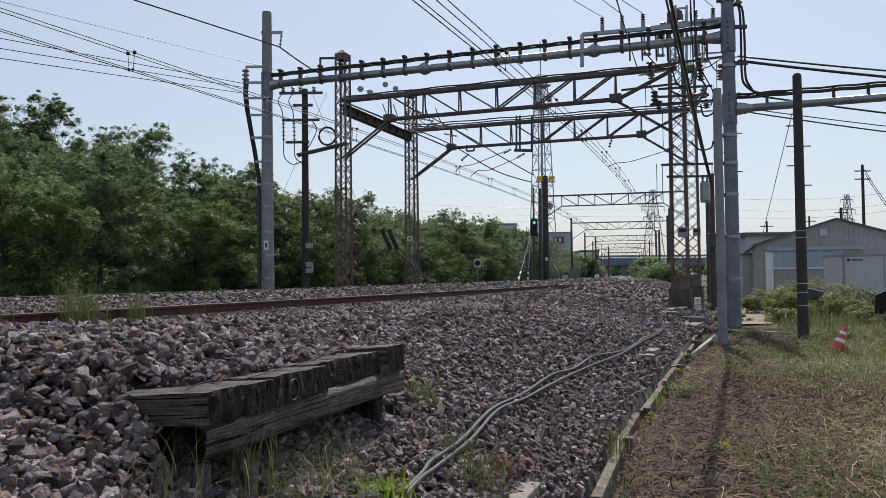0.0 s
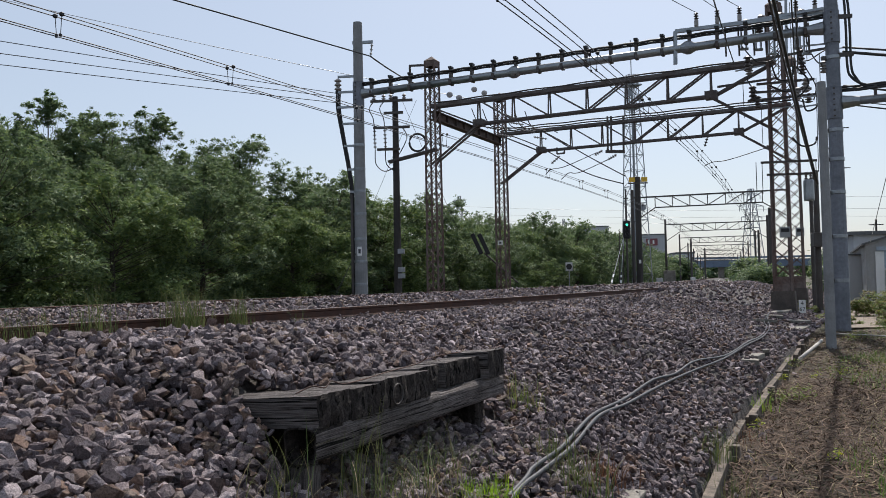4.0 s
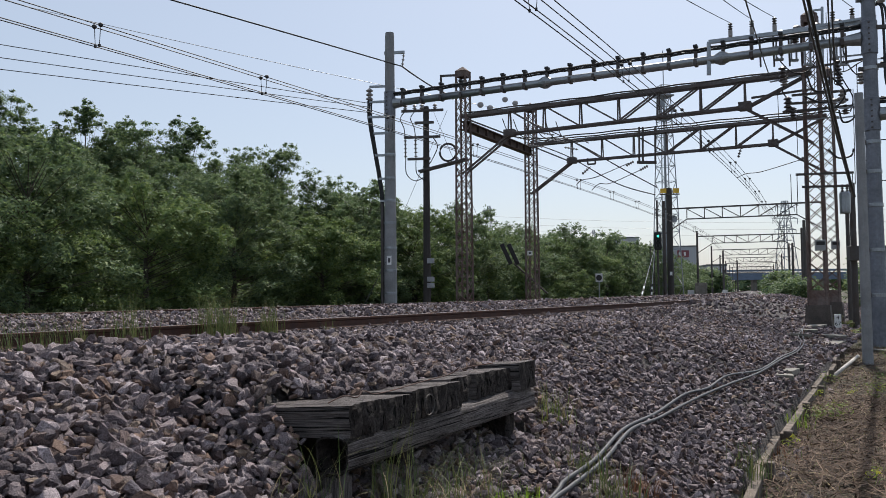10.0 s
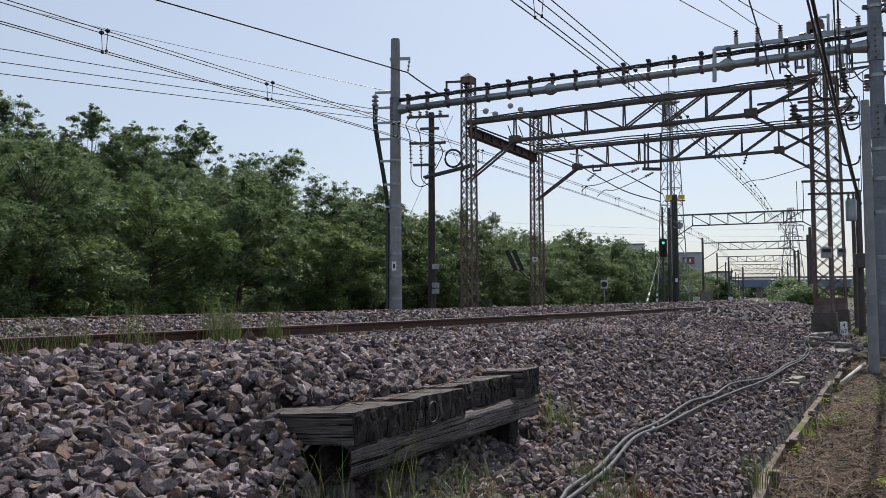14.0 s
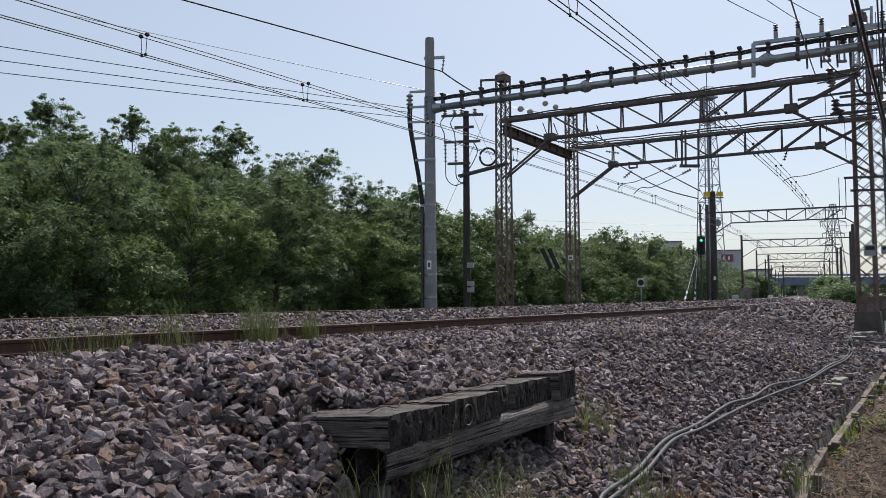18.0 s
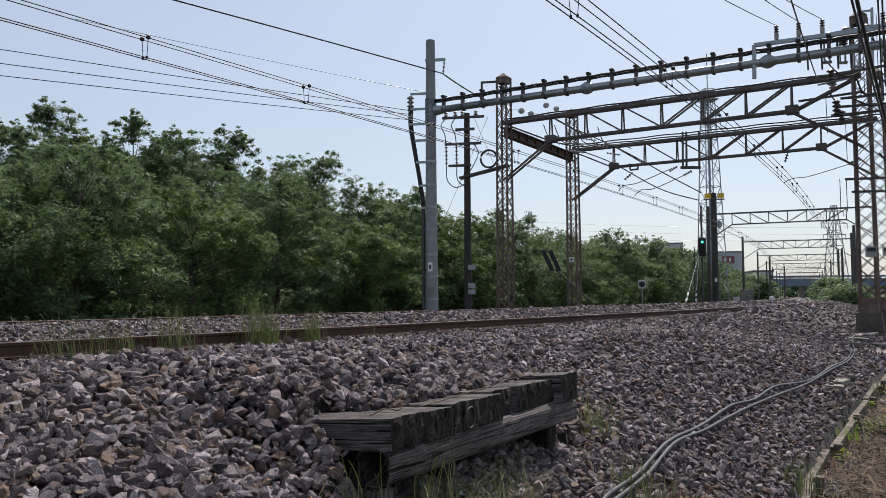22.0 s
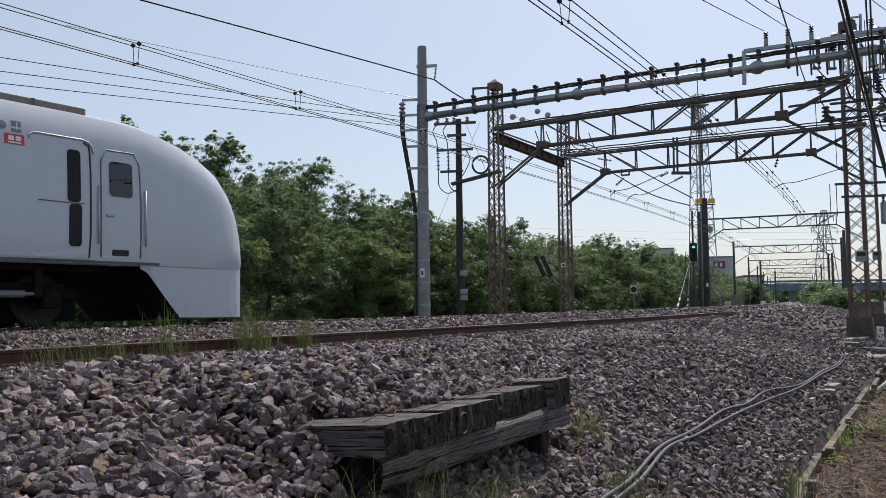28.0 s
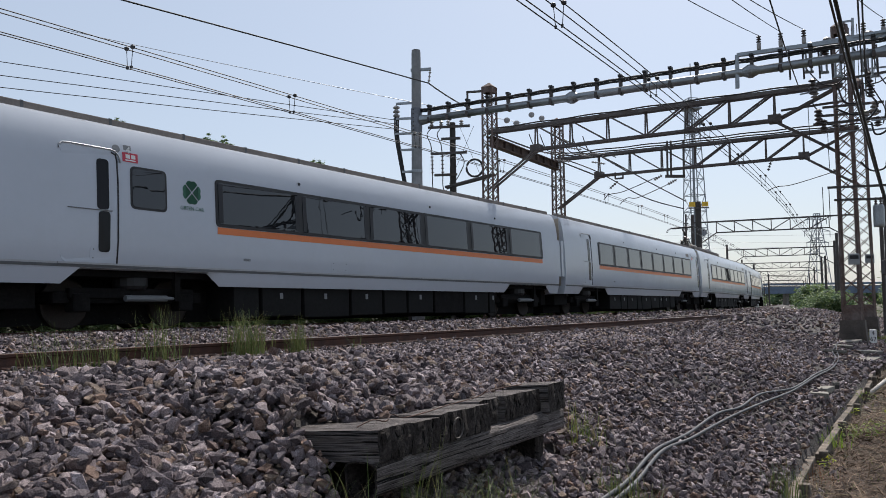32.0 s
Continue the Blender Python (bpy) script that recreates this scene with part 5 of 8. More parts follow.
part("top_arm", boxed(-0.75, 0.0, -0.03, 0.03, 8.42, 8.5), M["steel"], fit_l)
part("crossarm", boxed(-0.2, 0.55, -0.04, 0.04, 9.62, 9.72), M["steel"], fit_l)
strain_insulator(fit_l, (0.52, 0, 9.62), (0.46, 0, 9.15), 3, 0.05)
part("number_plate", boxed(-0.08, 0.08, -0.235, -0.228, 2.0, 2.32), M["white"], fit_l, "small white plate")
part("plate_bar", boxed(-0.04, 0.04, -0.239, -0.236, 2.08, 2.24), M["mark_bar"], fit_l)
# clamp plates where the pipe beam meets its poles
for nm, ps, z in (("pole_clamp", PL, PIPE_Z), ("pole_clamp", PR, PIPE_Z), ("pole_clamp", PR, 6.2)):
    cl = thing(nm, Matrix.Translation((ps.x, ps.y, z)) @ Matrix.Rotation(radians(-20), 4, "Z"), "bolted grey clamp joining a pipe beam to its pole", "clamp", "beam clamps")
    part("collar", lathe([(0.19, -0.45), (0.205, -0.44), (0.205, 0.44), (0.19, 0.45)], 18), M["pole_steel"], cl)
    for k in range(6):
        part("bolt", boxed(-0.025, 0.025, -0.23, -0.2, -0.4 + k * 0.15, -0.36 + k * 0.15), M["dark_steel"], cl)
    sg = 1 if ps is PL else -1
    if z < 7:
        sg = 1
    bm = bmesh.new()
    rod(bm, (sg * 0.2, 0, 0), (sg * 0.62, 0, 0), 0.19, 14, 0.13)
    part("socket", bm, M["steel"], cl)

# switch pole behind the concrete pole
sw = thing("switch_pole", Matrix.Translation((-5.55, 33.0, 0.5)), "dark pole with crossarms, insulators and switchgear leads", "pole")
part("shaft", lathe([(0.165, 0), (0.12, 8.7), (0.0, 8.72)], 14), M["dark_pole"], sw)
for z, x0, x1 in ((8.5, -1.0, 0.75), (7.4, -0.9, 0.62), (6.5, -0.75, 0.2), (8.0, -0.45, 0.35)):
    part("crossarm", boxed(x0, x1, -0.22, -0.14, z - 0.05, z + 0.05), M["dark_steel"], sw)
for x in (-0.85, -0.45, -0.15, 0.4):
    insulator(sw, x, -0.18, 8.55, 0.22, 0.09, 2, M["ceramic"])
for x, z0 in ((-0.85, 7.35), (-0.42, 7.35)):
    strain_insulator(sw, (x, -0.18, z0), (x + 0.02, -0.18, z0 - 0.85), 5, 0.07, M["dark_ceramic"])
    hose([(x, -0.18, 8.5), (x - 0.2, -0.18, 8.2), (x - 0.05, -0.18, 7.8), (x, -0.18, 7.4)], 0.02, M["black"], "lead", parent=sw)
    hose([(x + 0.02, -0.18, 6.5), (x + 0.05, -0.18, 5.9), (x + 0.4, -0.18, 5.6), (-0.05, -0.18, 5.75)], 0.02, M["black"], "lead", parent=sw)
hose([(0.3, -0.18, 7.4), (0.5, -0.2, 7.0), (0.3, -0.2, 6.5), (0.1, -0.2, 6.2)], 0.02, M["black"], "lead", parent=sw)
a_ = [(0.92 + 0.34 * math.cos(t_ * math.pi / 8), -0.1, 6.75 + 0.36 * math.sin(t_ * math.pi / 8)) for t_ in range(17)]
v_, f_ = tube(a_, 0.045, 8)
raw("cable_coil", v_, f_, M["black"], sw, "black cable coil", smooth=True)
for y in (-0.25, 0.1):
    part("platform_bar", rods([((-0.3, y, 5.98), (1.75, y, 6.45))], 0.06, 4, True), M["dark_steel"], sw)
for z in (1.2, 1.45, 2.2):
    part("box", boxed(0.05, 0.32, -0.3, -0.1, z, z + 0.2, 0.01), M["steel"], sw)
# arm on the first mast
am = thing("insulator_hanger", Matrix.Translation((P1[0].x, P1[0].y, 0)), "steel arm with an insulator string on the lattice mast", "bracket")
part("arm", boxed(-0.95, 0.0, -0.04, 0.04, 10.42, 10.5), M["dark_steel"], am)
part("hook", boxed(-0.95, -0.87, -0.03, 0.03, 10.1, 10.42), M["dark_steel"], am)
strain_insulator(am, (-0.9, 0, 10.1), (-0.95, 0, 9.55), 3, 0.06)

# insulators and leads between the two trusses on the left
ins = thing("insulator_set", Matrix.Translation((-3.0, 34.5, 0)), "disc insulators and looped leads between the trusses", "insulator")
for px_, py_, d_ in ((638, 158, 35.0), (655, 164, 36.0), (682, 150, 37.5), (700, 157, 38.5), (722, 166, 39.5)):
    q = Vector(sight(px_, py_, d_)) - Vector((-3.0, 34.5, 0))
    part("disc", lathe([(0.03, -0.05), (0.13, -0.02), (0.14, 0.02), (0.05, 0.06)], 14, Matrix.Translation(q) @ Matrix.Rotation(1.3, 4, "X")), M["ceramic"], ins)
for k in range(6):
    z = 8.35 - 0.28 * (k % 3)
    strain_insulator(ins, (0.6 + 0.5 * k, 0.3 * k - 0.3, z), (1.2 + 0.5 * k, 0.3 * k - 0.2, z - 0.1), 5, 0.05)
for k in range(6):
    hose([(0.5 + 0.45 * k, 0.2 * k, 8.9), (0.8 + 0.45 * k, 0.2 * k, 8.2), (1.3 + 0.5 * k, 0.2 * k, 8.05), (1.9 + 0.45 * k, 0.2 * k, 7.9)], 0.02, M["wire"], "lead", parent=ins)

# arm frame with post insulators on the pipe beam
fr = thing("feeder_gantry", Matrix(), "grey steel frame with post insulators above the pipe beam", "frame")
fa, fb = Vector((4.31, 24.60, 8.82)), Vector((8.52, 23.40, 8.81))
part("rail", rods([(fa, fb)], 0.075, 4, True), M["steel"], fr)
part("rail", rods([(Vector((5.49, 24.50, 8.88)), Vector((8.45, 23.20, 8.88)))], 0.05, 4, True), M["steel"], fr)
part("upright", rods([(fa, Vector((4.29, 24.60, 7.84)))], 0.075, 4, True), M["steel"], fr)
for x, y, d in ((1066, 48, 24.6), (1101, 45, 24.5), (1138, 42, 24.3), (1262, 32, 23.8), (1231, 36, 23.9)):
    p = Vector(sight(x, y, d)) - Vector((0, 0, 0.11))
    insulator(fr, p.x, p.y, p.z + 0.2, 0.22, 0.07, 3)
    part("insulator_body", lathe([(0.05, 0), (0.062, 0.03), (0.062, 0.17), (0.05, 0.2)], 12, Matrix.Translation(p)), M["ceramic"], fr, "grey porcelain post")
for x in (1195, 1215):
    part("upright", rods([(Vector(sight(x, 118, 28.0)), Vector(sight(x, 10, 28.0)))], 0.05, 4, True), M["steel"], fr)
part("rung", rods([(Vector((8.11, 28.00, 10.70)), Vector((8.58, 28.00, 10.74)))], 0.04, 4, True), M["steel"], fr)
for x in (1113, 1135, 1160, 1180, 1232, 1250):
    p, q = Vector(sight(x, 52 + (x % 7), 24.2)), Vector(sight(x + 2, 108, 24.2))
    part("hanger", rods([(p, q)], 0.03, 4, True), M["dark_steel"], fr)
for x, y in ((1150, 52), (1175, 45), (1206, 42), (1240, 38)):
    p = Vector(sight(x, y, 24.2))
    part("disc", lathe([(0.03, -0.08), (0.12, -0.03), (0.13, 0.03), (0.03, 0.08)], 12, Matrix.Translation(p) @ Matrix.Rotation(1.0, 4, "X")), M["dark_ceramic"], fr)

# crossarms, insulators and loops on the right masts
rm = thing("mast_switchgear", Matrix(), "crowded crossarms, insulators and looped black leads on the lattice masts", "switchgear")
for x0, y0, x1, y1, d in ((1165, 158, 1260, 152, 27.6), (1160, 172, 1255, 168, 27.6), (1150, 186, 1262, 178, 27.6), (1120, 122, 1285, 100, 27.6), (1170, 292, 1262, 290, 27.4), (1180, 313, 1262, 312, 27.4), (1100, 160, 1200, 148, 30.0)):
    part("crossarm", rods([(Vector(sight(x0, y0, d)), Vector(sight(x1, y1, d - 0.6)))], 0.05, 4, True), M["dark_steel"], rm)
for x, y, d, h in ((1150, 108, 26, 0.5), (1153, 122, 26, 0.35), (1158, 160, 26.5, 0.5), (1166, 178, 26.5, 0.4), (1238, 100, 26.5, 0.5), (1240, 122, 26.5, 0.4), (1245, 150, 26.5, 0.45), (1232, 165, 26.5, 0.4), (1275, 122, 24.5, 0.35), (1250, 176, 26.5, 0.3), (1170, 52, 24.4, 0.3)):
    p = Vector(sight(x, y, d))
    insulator(rm, p.x, p.y, p.z - h, h, 0.12, 4, M["ceramic"] if (x + y) % 2 else M["dark_ceramic"])
for x, y0, y1, d in ((1172, 195, 260, 28.2), (1183, 130, 330, 28.6), (1262, 150, 310, 24.2), (1268, 110, 230, 24.0), (1142, 150, 215, 26.0), (1200, 60, 150, 27.5), (1221, 20, 125, 26.5), (1246, 60, 120, 25.2)):
    part("drop_wire", rods([(Vector(sight(x, y0, d)), Vector(sight(x + 2, y1, d)))], 0.011, 5), M["wire"], rm)
for x0, y0, x1, y1, d in ((1125, 85, 1185, 80, 25.0), (1110, 52, 1190, 45, 24.6), (1130, 134, 1180, 125, 27.0), (1240, 182, 1278, 180, 25.5), (1226, 200, 1262, 196, 26.5), (1190, 200, 1240, 196, 27.8), (1236, 96, 1290, 92, 24.8)):
    part("crossarm", rods([(Vector(sight(x0, y0, d)), Vector(sight(x1, y1, d - 0.2)))], 0.03, 4, True), M["steel"], rm)
for x, y in ((1144, 60), (1168, 62), (1190, 70), (1232, 62), (1247, 72)):
    fr_ = Vector(sight(x, y, 24.4))
    part("clamp_frame", boxed(fr_.x - 0.09, fr_.x - 0.05, fr_.y - 0.04, fr_.y + 0.04, fr_.z - 0.6, fr_.z, 0.005), M["steel"], rm)
    part("clamp_frame", boxed(fr_.x + 0.05, fr_.x + 0.09, fr_.y - 0.04, fr_.y + 0.04, fr_.z - 0.6, fr_.z, 0.005), M["steel"], rm)
    part("clamp_bar", boxed(fr_.x - 0.12, fr_.x + 0.12, fr_.y - 0.05, fr_.y + 0.05, fr_.z - 0.66, fr_.z - 0.6, 0.005), M["steel"], rm)
loops = (((1152, 110), (1158, 128), (1150, 150), (1165, 170)), ((1190, 125), (1200, 150), (1222, 150), (1225, 128)), ((1232, 110), (1250, 140), (1262, 165), (1258, 188)), ((1240, 185), (1246, 205), (1262, 200), (1268, 180)), ((1225, 120), (1250, 120), (1270, 108), (1285, 100)), ((1185, 160), (1215, 172), (1240, 165), (1255, 150)), ((1140, 90), (1165, 118), (1190, 118), (1205, 100)), ((1230, 130), (1250, 155), (1240, 175), (1225, 185)), ((1160, 180), (1190, 190), (1220, 186), (1250, 192)), ((1215, 60), (1232, 90), (1240, 110), (1238, 140)), ((1245, 60), (1250, 95), (1262, 120), (1275, 130)), ((1222, 250), (1238, 265), (1258, 262), (1262, 250)))
for i, lp in enumerate(loops):
    hose([sight(x, y, 26.8 - 0.25 * (i % 4)) for x, y in lp], 0.028 if i % 2 else 0.02, M["black"], "lead", parent=rm)
for x in (1172, 1187, 1260, 1162):
    part("hanging_wire", rods([(Vector(sight(x, 290 + x % 9, 27.3)), Vector(sight(x + 1, 345, 27.3)))], 0.012, 5), M["wire"], rm)
p = Vector((8.73, 27.00, 4.22))
tk = thing("line_transformer", Matrix.Translation(p), "grey cylindrical transformer hung on the mast", "transformer")
part("tank", lathe([(0.0, -0.36), (0.15, -0.34), (0.16, -0.28), (0.16, 0.28), (0.13, 0.34), (0.0, 0.35)], 18), M["steel"], tk)
for k in (-0.12, 0.12):
    insulator(tk, k * 0.6, 0, 0.33, 0.25, 0.05, 3, M["dark_ceramic"])
for px_ in (1208, 1233):
    p = Vector(sight(px_, 410, 27.85 if px_ < 1220 else 35.2))
    pl_ = thing("mast_plate", Matrix.Translation(p), "small dark lamp plate on a lattice mast", "plate", "mast plates")
    part("plate", boxed(-0.17, 0.17, -0.03, 0.03, -0.2, 0.16, 0.02), M["bare_steel"], pl_)
    part("window", boxed(-0.13, 0.13, -0.045, -0.032, -0.02, 0.1, 0.01), M["black"], pl_)
# dark slim standards behind the masts
for x, y, d, r in ((1262, 455, 30.0, 0.1), (1254, 470, 33.0, 0.07)):
    p = Vector(sight(x, y, d))
    bm = lathe([(r * 1.1, 0.1), (r, 5.2), (0, 5.22)], 12, Matrix.Translation((p.x, p.y, 0)))
    tagged(part("signal_standard", bm, M["dark_steel"]), "dark slim steel standard behind the masts", "pole", "slim standards")
cbx = thing("relay_cabinet", Matrix.Translation(Vector((9.89, 29.80, 2.74))), "grey relay cabinet fixed behind the masts", "cabinet")
part("body", boxed(-0.2, 0.2, -0.2, 0.2, -0.25, 0.25, 0.02), M["dark_steel"], cbx)
# pull-offs of the overhead wires under the trusses
for pts in (((806, 304), (816, 295), (841, 290), (896, 267)), ((833, 313), (846, 302), (866, 301), (921, 277)), ((1076, 296), (1091, 289), (1120, 285), (1195, 262))):
    o_ = hose([sight(x, y, 38.0) for x, y in pts], 0.018, M["dark_steel"], "wire_pull_off")
    tagged(o_, "slim steel pull-off arm steadying the overhead wires", "pull-off", "pull-off arms")
for a, b in (((891, 272), (905, 264)), ((914, 280), (929, 272)), ((1175, 268), (1195, 258)), ((1078, 262), (1084, 242)), ((816, 285), (831, 272))):
    g_ = thing("pull_off_insulator", Matrix(), "small ribbed insulator on a pull-off", "insulator", "pull-off insulators")
    strain_insulator(g_, sight(*a, 37.6), sight(*b, 37.6), 4, 0.07, M["dark_ceramic"])
hf_ = thing("hanger_frame", Matrix(), "steel hanger frame under the truss", "bracket")
for x in (914, 920, 941):
    part("hanger", rods([(sight(x, 205, 37.8), sight(x, 266, 37.8))], 0.06, 4, True), M["dark_steel"], hf_)
part("bar", rods([(sight(910, 266, 37.8), sight(943, 267, 37.8))], 0.09, 4, True), M["dark_steel"], hf_)
for x in (826, 839):
    part("hook", rods([(sight(x, 257, 37.8), sight(x, 268, 37.8))], 0.05, 4, True), M["dark_steel"], hf_)
part("hook_bar", rods([(sight(826, 268, 37.8), sight(839, 267, 37.8))], 0.05, 4, True), M["dark_steel"], hf_)
for pts in (((736, 195), (816, 235), (886, 277), (944, 310)), ((729, 227), (796, 255), (876, 302), (941, 323))):
    tagged(hose([sight(x, y, 45.0) for x, y in pts], 0.03, M["wire"], "feeder_lead"), "dark feeder cable dropping towards the signal post", "cable", "feeder leads")
# riser beside the steel pole
rs_ = thing("cable_riser", Matrix.Translation((PR.x, PR.y, 0)), "black cables bending from the steel pole onto the pipe arm", "cable riser")
for k in range(2):
    hose([(0.15 + 0.02 * k, 0, 9.2), (0.30 + 0.08 * k, -0.1, 9.1), (0.33 + 0.1 * k, -0.12, 8.2), (0.33 + 0.1 * k, -0.12, 7.2), (0.42 + 0.1 * k, -0.16, 6.85), (0.75, -0.3, 6.6 - 0.05 * k), (1.4, -0.55, 6.55 - 0.05 * k)], 0.035, M["black"], "cable", parent=rs_)
for z in (8.5, 7.45):
    part("stand_off", boxed(0.1, 0.5, -0.16, -0.06, z, z + 0.1), M["dark_steel"], rs_)
insulator(rs_, 0.28, -0.1, 9.2, 0.35, 0.12, 3, M["ceramic"])
for k in range(7):
    z_ = 4.4 + 0.55 * k
    part("step_bolt", boxed(-0.35 if k % 2 else 0.12, -0.12 if k % 2 else 0.35, -0.012, 0.012, z_, z_ + 0.024), M["dark_steel"], rs_)
sb_ = thing("pole_steps", Matrix.Translation((8.2, 18.65, 0)), "steel step bolts on the dark pole", "step bolts")
for z_, sd in ((4.87, -1), (4.4, -1), (4.4, 1), (3.95, -1), (3.5, 1)):
    part("step_bolt", boxed(min(0, sd * 0.28), max(0, sd * 0.28), -0.012, 0.012, z_, z_ + 0.024), M["dark_steel"], sb_)

# ---- trees ----
LEAVES = [(0.062, 0.098, 0.060), (0.084, 0.13, 0.07), (0.106, 0.156, 0.075), (0.138, 0.192, 0.078), (0.09, 0.14, 0.074), (0.195, 0.25, 0.10)]
M["leaf"] = tinted("tree_leaf", LEAVES, 0.65, fine=3, bump=0.0, var=0.3, spec=0.25, translucent=0.33)
M["young_leaf"] = tinted("young_tree_leaf", [(0.066, 0.11, 0.054), (0.104, 0.16, 0.062), (0.14, 0.20, 0.07), (0.08, 0.13, 0.056), (0.22, 0.275, 0.092)], 0.65, fine=3, bump=0.0, var=0.3, spec=0.2, translucent=0.3)
rng = np.random.default_rng(7)


def leaf_mesh(name, centres, radii, count, size, parent, mat, squash=0.62, label="", core=0):
    """Leaves on the shells of many overlapping clumps, with a core of larger ones; each leaf is a triangle."""
    centres, radii = np.array(centres), np.array(radii)
    total = count + core
    pick = rng.choice(len(centres), total, p=radii ** 2 / (radii ** 2).sum())
    d = rng.normal(size=(total, 3))
    d /= np.linalg.norm(d, axis=1)[:, None]
    inner = np.arange(total) >= count
    r = radii[pick] * np.where(inner, 0.1 + 0.6 * rng.random(total), 0.25 + 0.85 * rng.random(total) ** 0.5)
    c = centres[pick] + d * r[:, None] * np.array([1, 1, squash])
    nrm = d * 0.45 + rng.normal(size=(total, 3)) * 0.42 + np.array([0, 0, 0.9])
    nrm /= np.linalg.norm(nrm, axis=1)[:, None]
    t = np.cross(nrm, rng.normal(size=(total, 3)))
    t /= np.linalg.norm(t, axis=1)[:, None]
    b = np.cross(nrm, t)
    sz = (size * rng.uniform(0.55, 1.35, total) * np.where(inner, 1.9, 1.0))[:, None]
    v = np.stack([c - t * sz, c + b * sz * 0.62, c + t * sz * 0.95 - b * sz * 0.3], 1).reshape(-1, 3)
    return fast_mesh(name, v, np.arange(total * 3).reshape(-1, 3), mat, parent, label)


def make_tree(height, spread, leaves, size, label, seed, low=0.12, leaf="leaf", full=1.0, clumps=74):
    """A tapered trunk with limbs, and a crown of layered leafy sprays. full: how square the crown's shoulders are."""
    rr = random.Random(seed)
    t = thing("tree", Matrix(), label, "tree", "trees along the line")
    bm = bmesh.new()
    rod(bm, (0, 0, -0.3), (0.05, 0.02, height * 0.5), 0.05 * spread, 8, 0.022 * spread)
    centres, radii = [], []
    lobes = [(rr.uniform(0, 2 * math.pi), rr.uniform(0.82, 1.15)) for _ in range(5)]
    for i in range(clumps):
        a = rr.uniform(0, 2 * math.pi)
        z = height * (low + (0.97 - low) * ((i + 0.5) / clumps) ** 0.9)
        env = spread * math.sin(math.pi * min(1, max(0.0, (z / height * 0.80 + 0.20))) ** 1.1) ** (0.7 / full)
        env *= 0.55 + 0.45 * min(1, z / height / 0.32)
        env *= max(k * (0.75 + 0.25 * math.cos(a - b)) for b, k in lobes)
        q = rr.uniform(0.3, 1.0) ** 0.6 * env
        p = Vector((q * math.cos(a), q * math.sin(a), z))
        rod(bm, (0, 0, z * 0.72), p, 0.006 * spread, 5, 0.002 * spread)
        rad = rr.uniform(0.15, 0.27) * spread * (0.7 if z > height * 0.82 else 1)
        centres.append(p), radii.append(rad)
        if i % 3 == 0:  # leaves close to the trunk
            centres.append(Vector((p.x * 0.35, p.y * 0.35, z * 0.96))), radii.append(rad * 1.1)
        for _ in range(5):  # sprays that reach out and droop a little
            off = Vector((math.cos(a) + rr.gauss(0, 0.9), math.sin(a) + rr.gauss(0, 0.9), rr.gauss(0.12, 0.6))).normalized() * rad * rr.uniform(0.85, 1.25)
            centres.append(p + off), radii.append(rad * rr.uniform(0.25, 0.48))
        if z > height * 0.75:
            centres.append(p + Vector((rr.gauss(0, 0.1), rr.gauss(0, 0.1), rad * rr.uniform(0.6, 1.1)))), radii.append(rad * 0.3)
    part("trunk", bm, M["bark"], t)
    leaf_mesh("crown", centres, radii, leaves, size, t, M[leaf], squash=0.6, core=leaves // 2)
    return t


kinds = [make_tree(8.0, 3.0, 36000, 0.05, "broad green leafy tree beside the railway", 1, full=1.3), make_tree(6.0, 2.7, 31000, 0.05, "dense green leafy tree beside the railway", 2, 0.04, full=1.4), make_tree(9.5, 2.3, 32000, 0.05, "tall airy green tree behind the others", 3, 0.15), make_tree(5.0, 2.9, 31000, 0.05, "low bushy green tree with bright leaf tips", 4, 0.02, "young_leaf", full=1.3), make_tree(5.6, 2.8, 11000, 0.075, "bushy green tree farther along the line", 5, 0.02, full=1.6)]
used = [False] * 5


def plant(k, x, y, z, size=1.0, turn=0.0):
    m = pose(x, y, z, 0, 0, turn)
    if not used[k]:
        kinds[k].matrix_world = m
        kinds[k].scale = (size, size, size)
        used[k] = True
        return kinds[k]
    ob = copy_thing(kinds[k], m)
    ob.scale = (size, size, size)
    return ob


tr = random.Random(11)
for i, s in enumerate(np.arange(-4, 118, 4.3)):
    o = -9.0 + 3.5 * min(1, max(0, s / 110)) + tr.uniform(-0.7, 0.5)
    p = track(float(s), o)
    plant(4 if s > 45 else 3 if i % 2 else 1, p.x, p.y, 0.2, tr.uniform(0.9, 1.12), tr.uniform(0, 360))
for k, az, r, size in ((2, -40.5, 44, 1.06), (2, -37.0, 44, 1.18), (2, -38.6, 47, 1.12), (0, -34.4, 44, 1.2), (2, -32.2, 44, 1.15), (2, -29.8, 46, 1.12), (0, -28.6, 44, 1.22), (1, -21.9, 40, 1.15), (3, -22.8, 38, 1.05), (1, -26.5, 39, 1.1), (2, -25.9, 44, 1.10), (0, -23.9, 46, 1.0), (0, -20.4, 42, 1.10), (0, -22.4, 42.5, 1.06), (1, -16.6, 42, 1.18), (1, -14.6, 42, 1.08), (0, -42.5, 44, 1.15), (0, -46.0, 44, 1.2), (2, -49.0, 44, 1.15), (1, -12.6, 44, 1.02), (0, -33.0, 40, 1.0), (0, -37.5, 39, 1.0), (0, -28.0, 40, 0.98), (1, -24.0, 39, 1.1), (1, -42.0, 38, 1.2), (1, -47.0, 37, 1.2)):
    plant(k, r * math.sin(radians(az)), r * math.cos(radians(az)), 0.2, size, tr.uniform(0, 360))
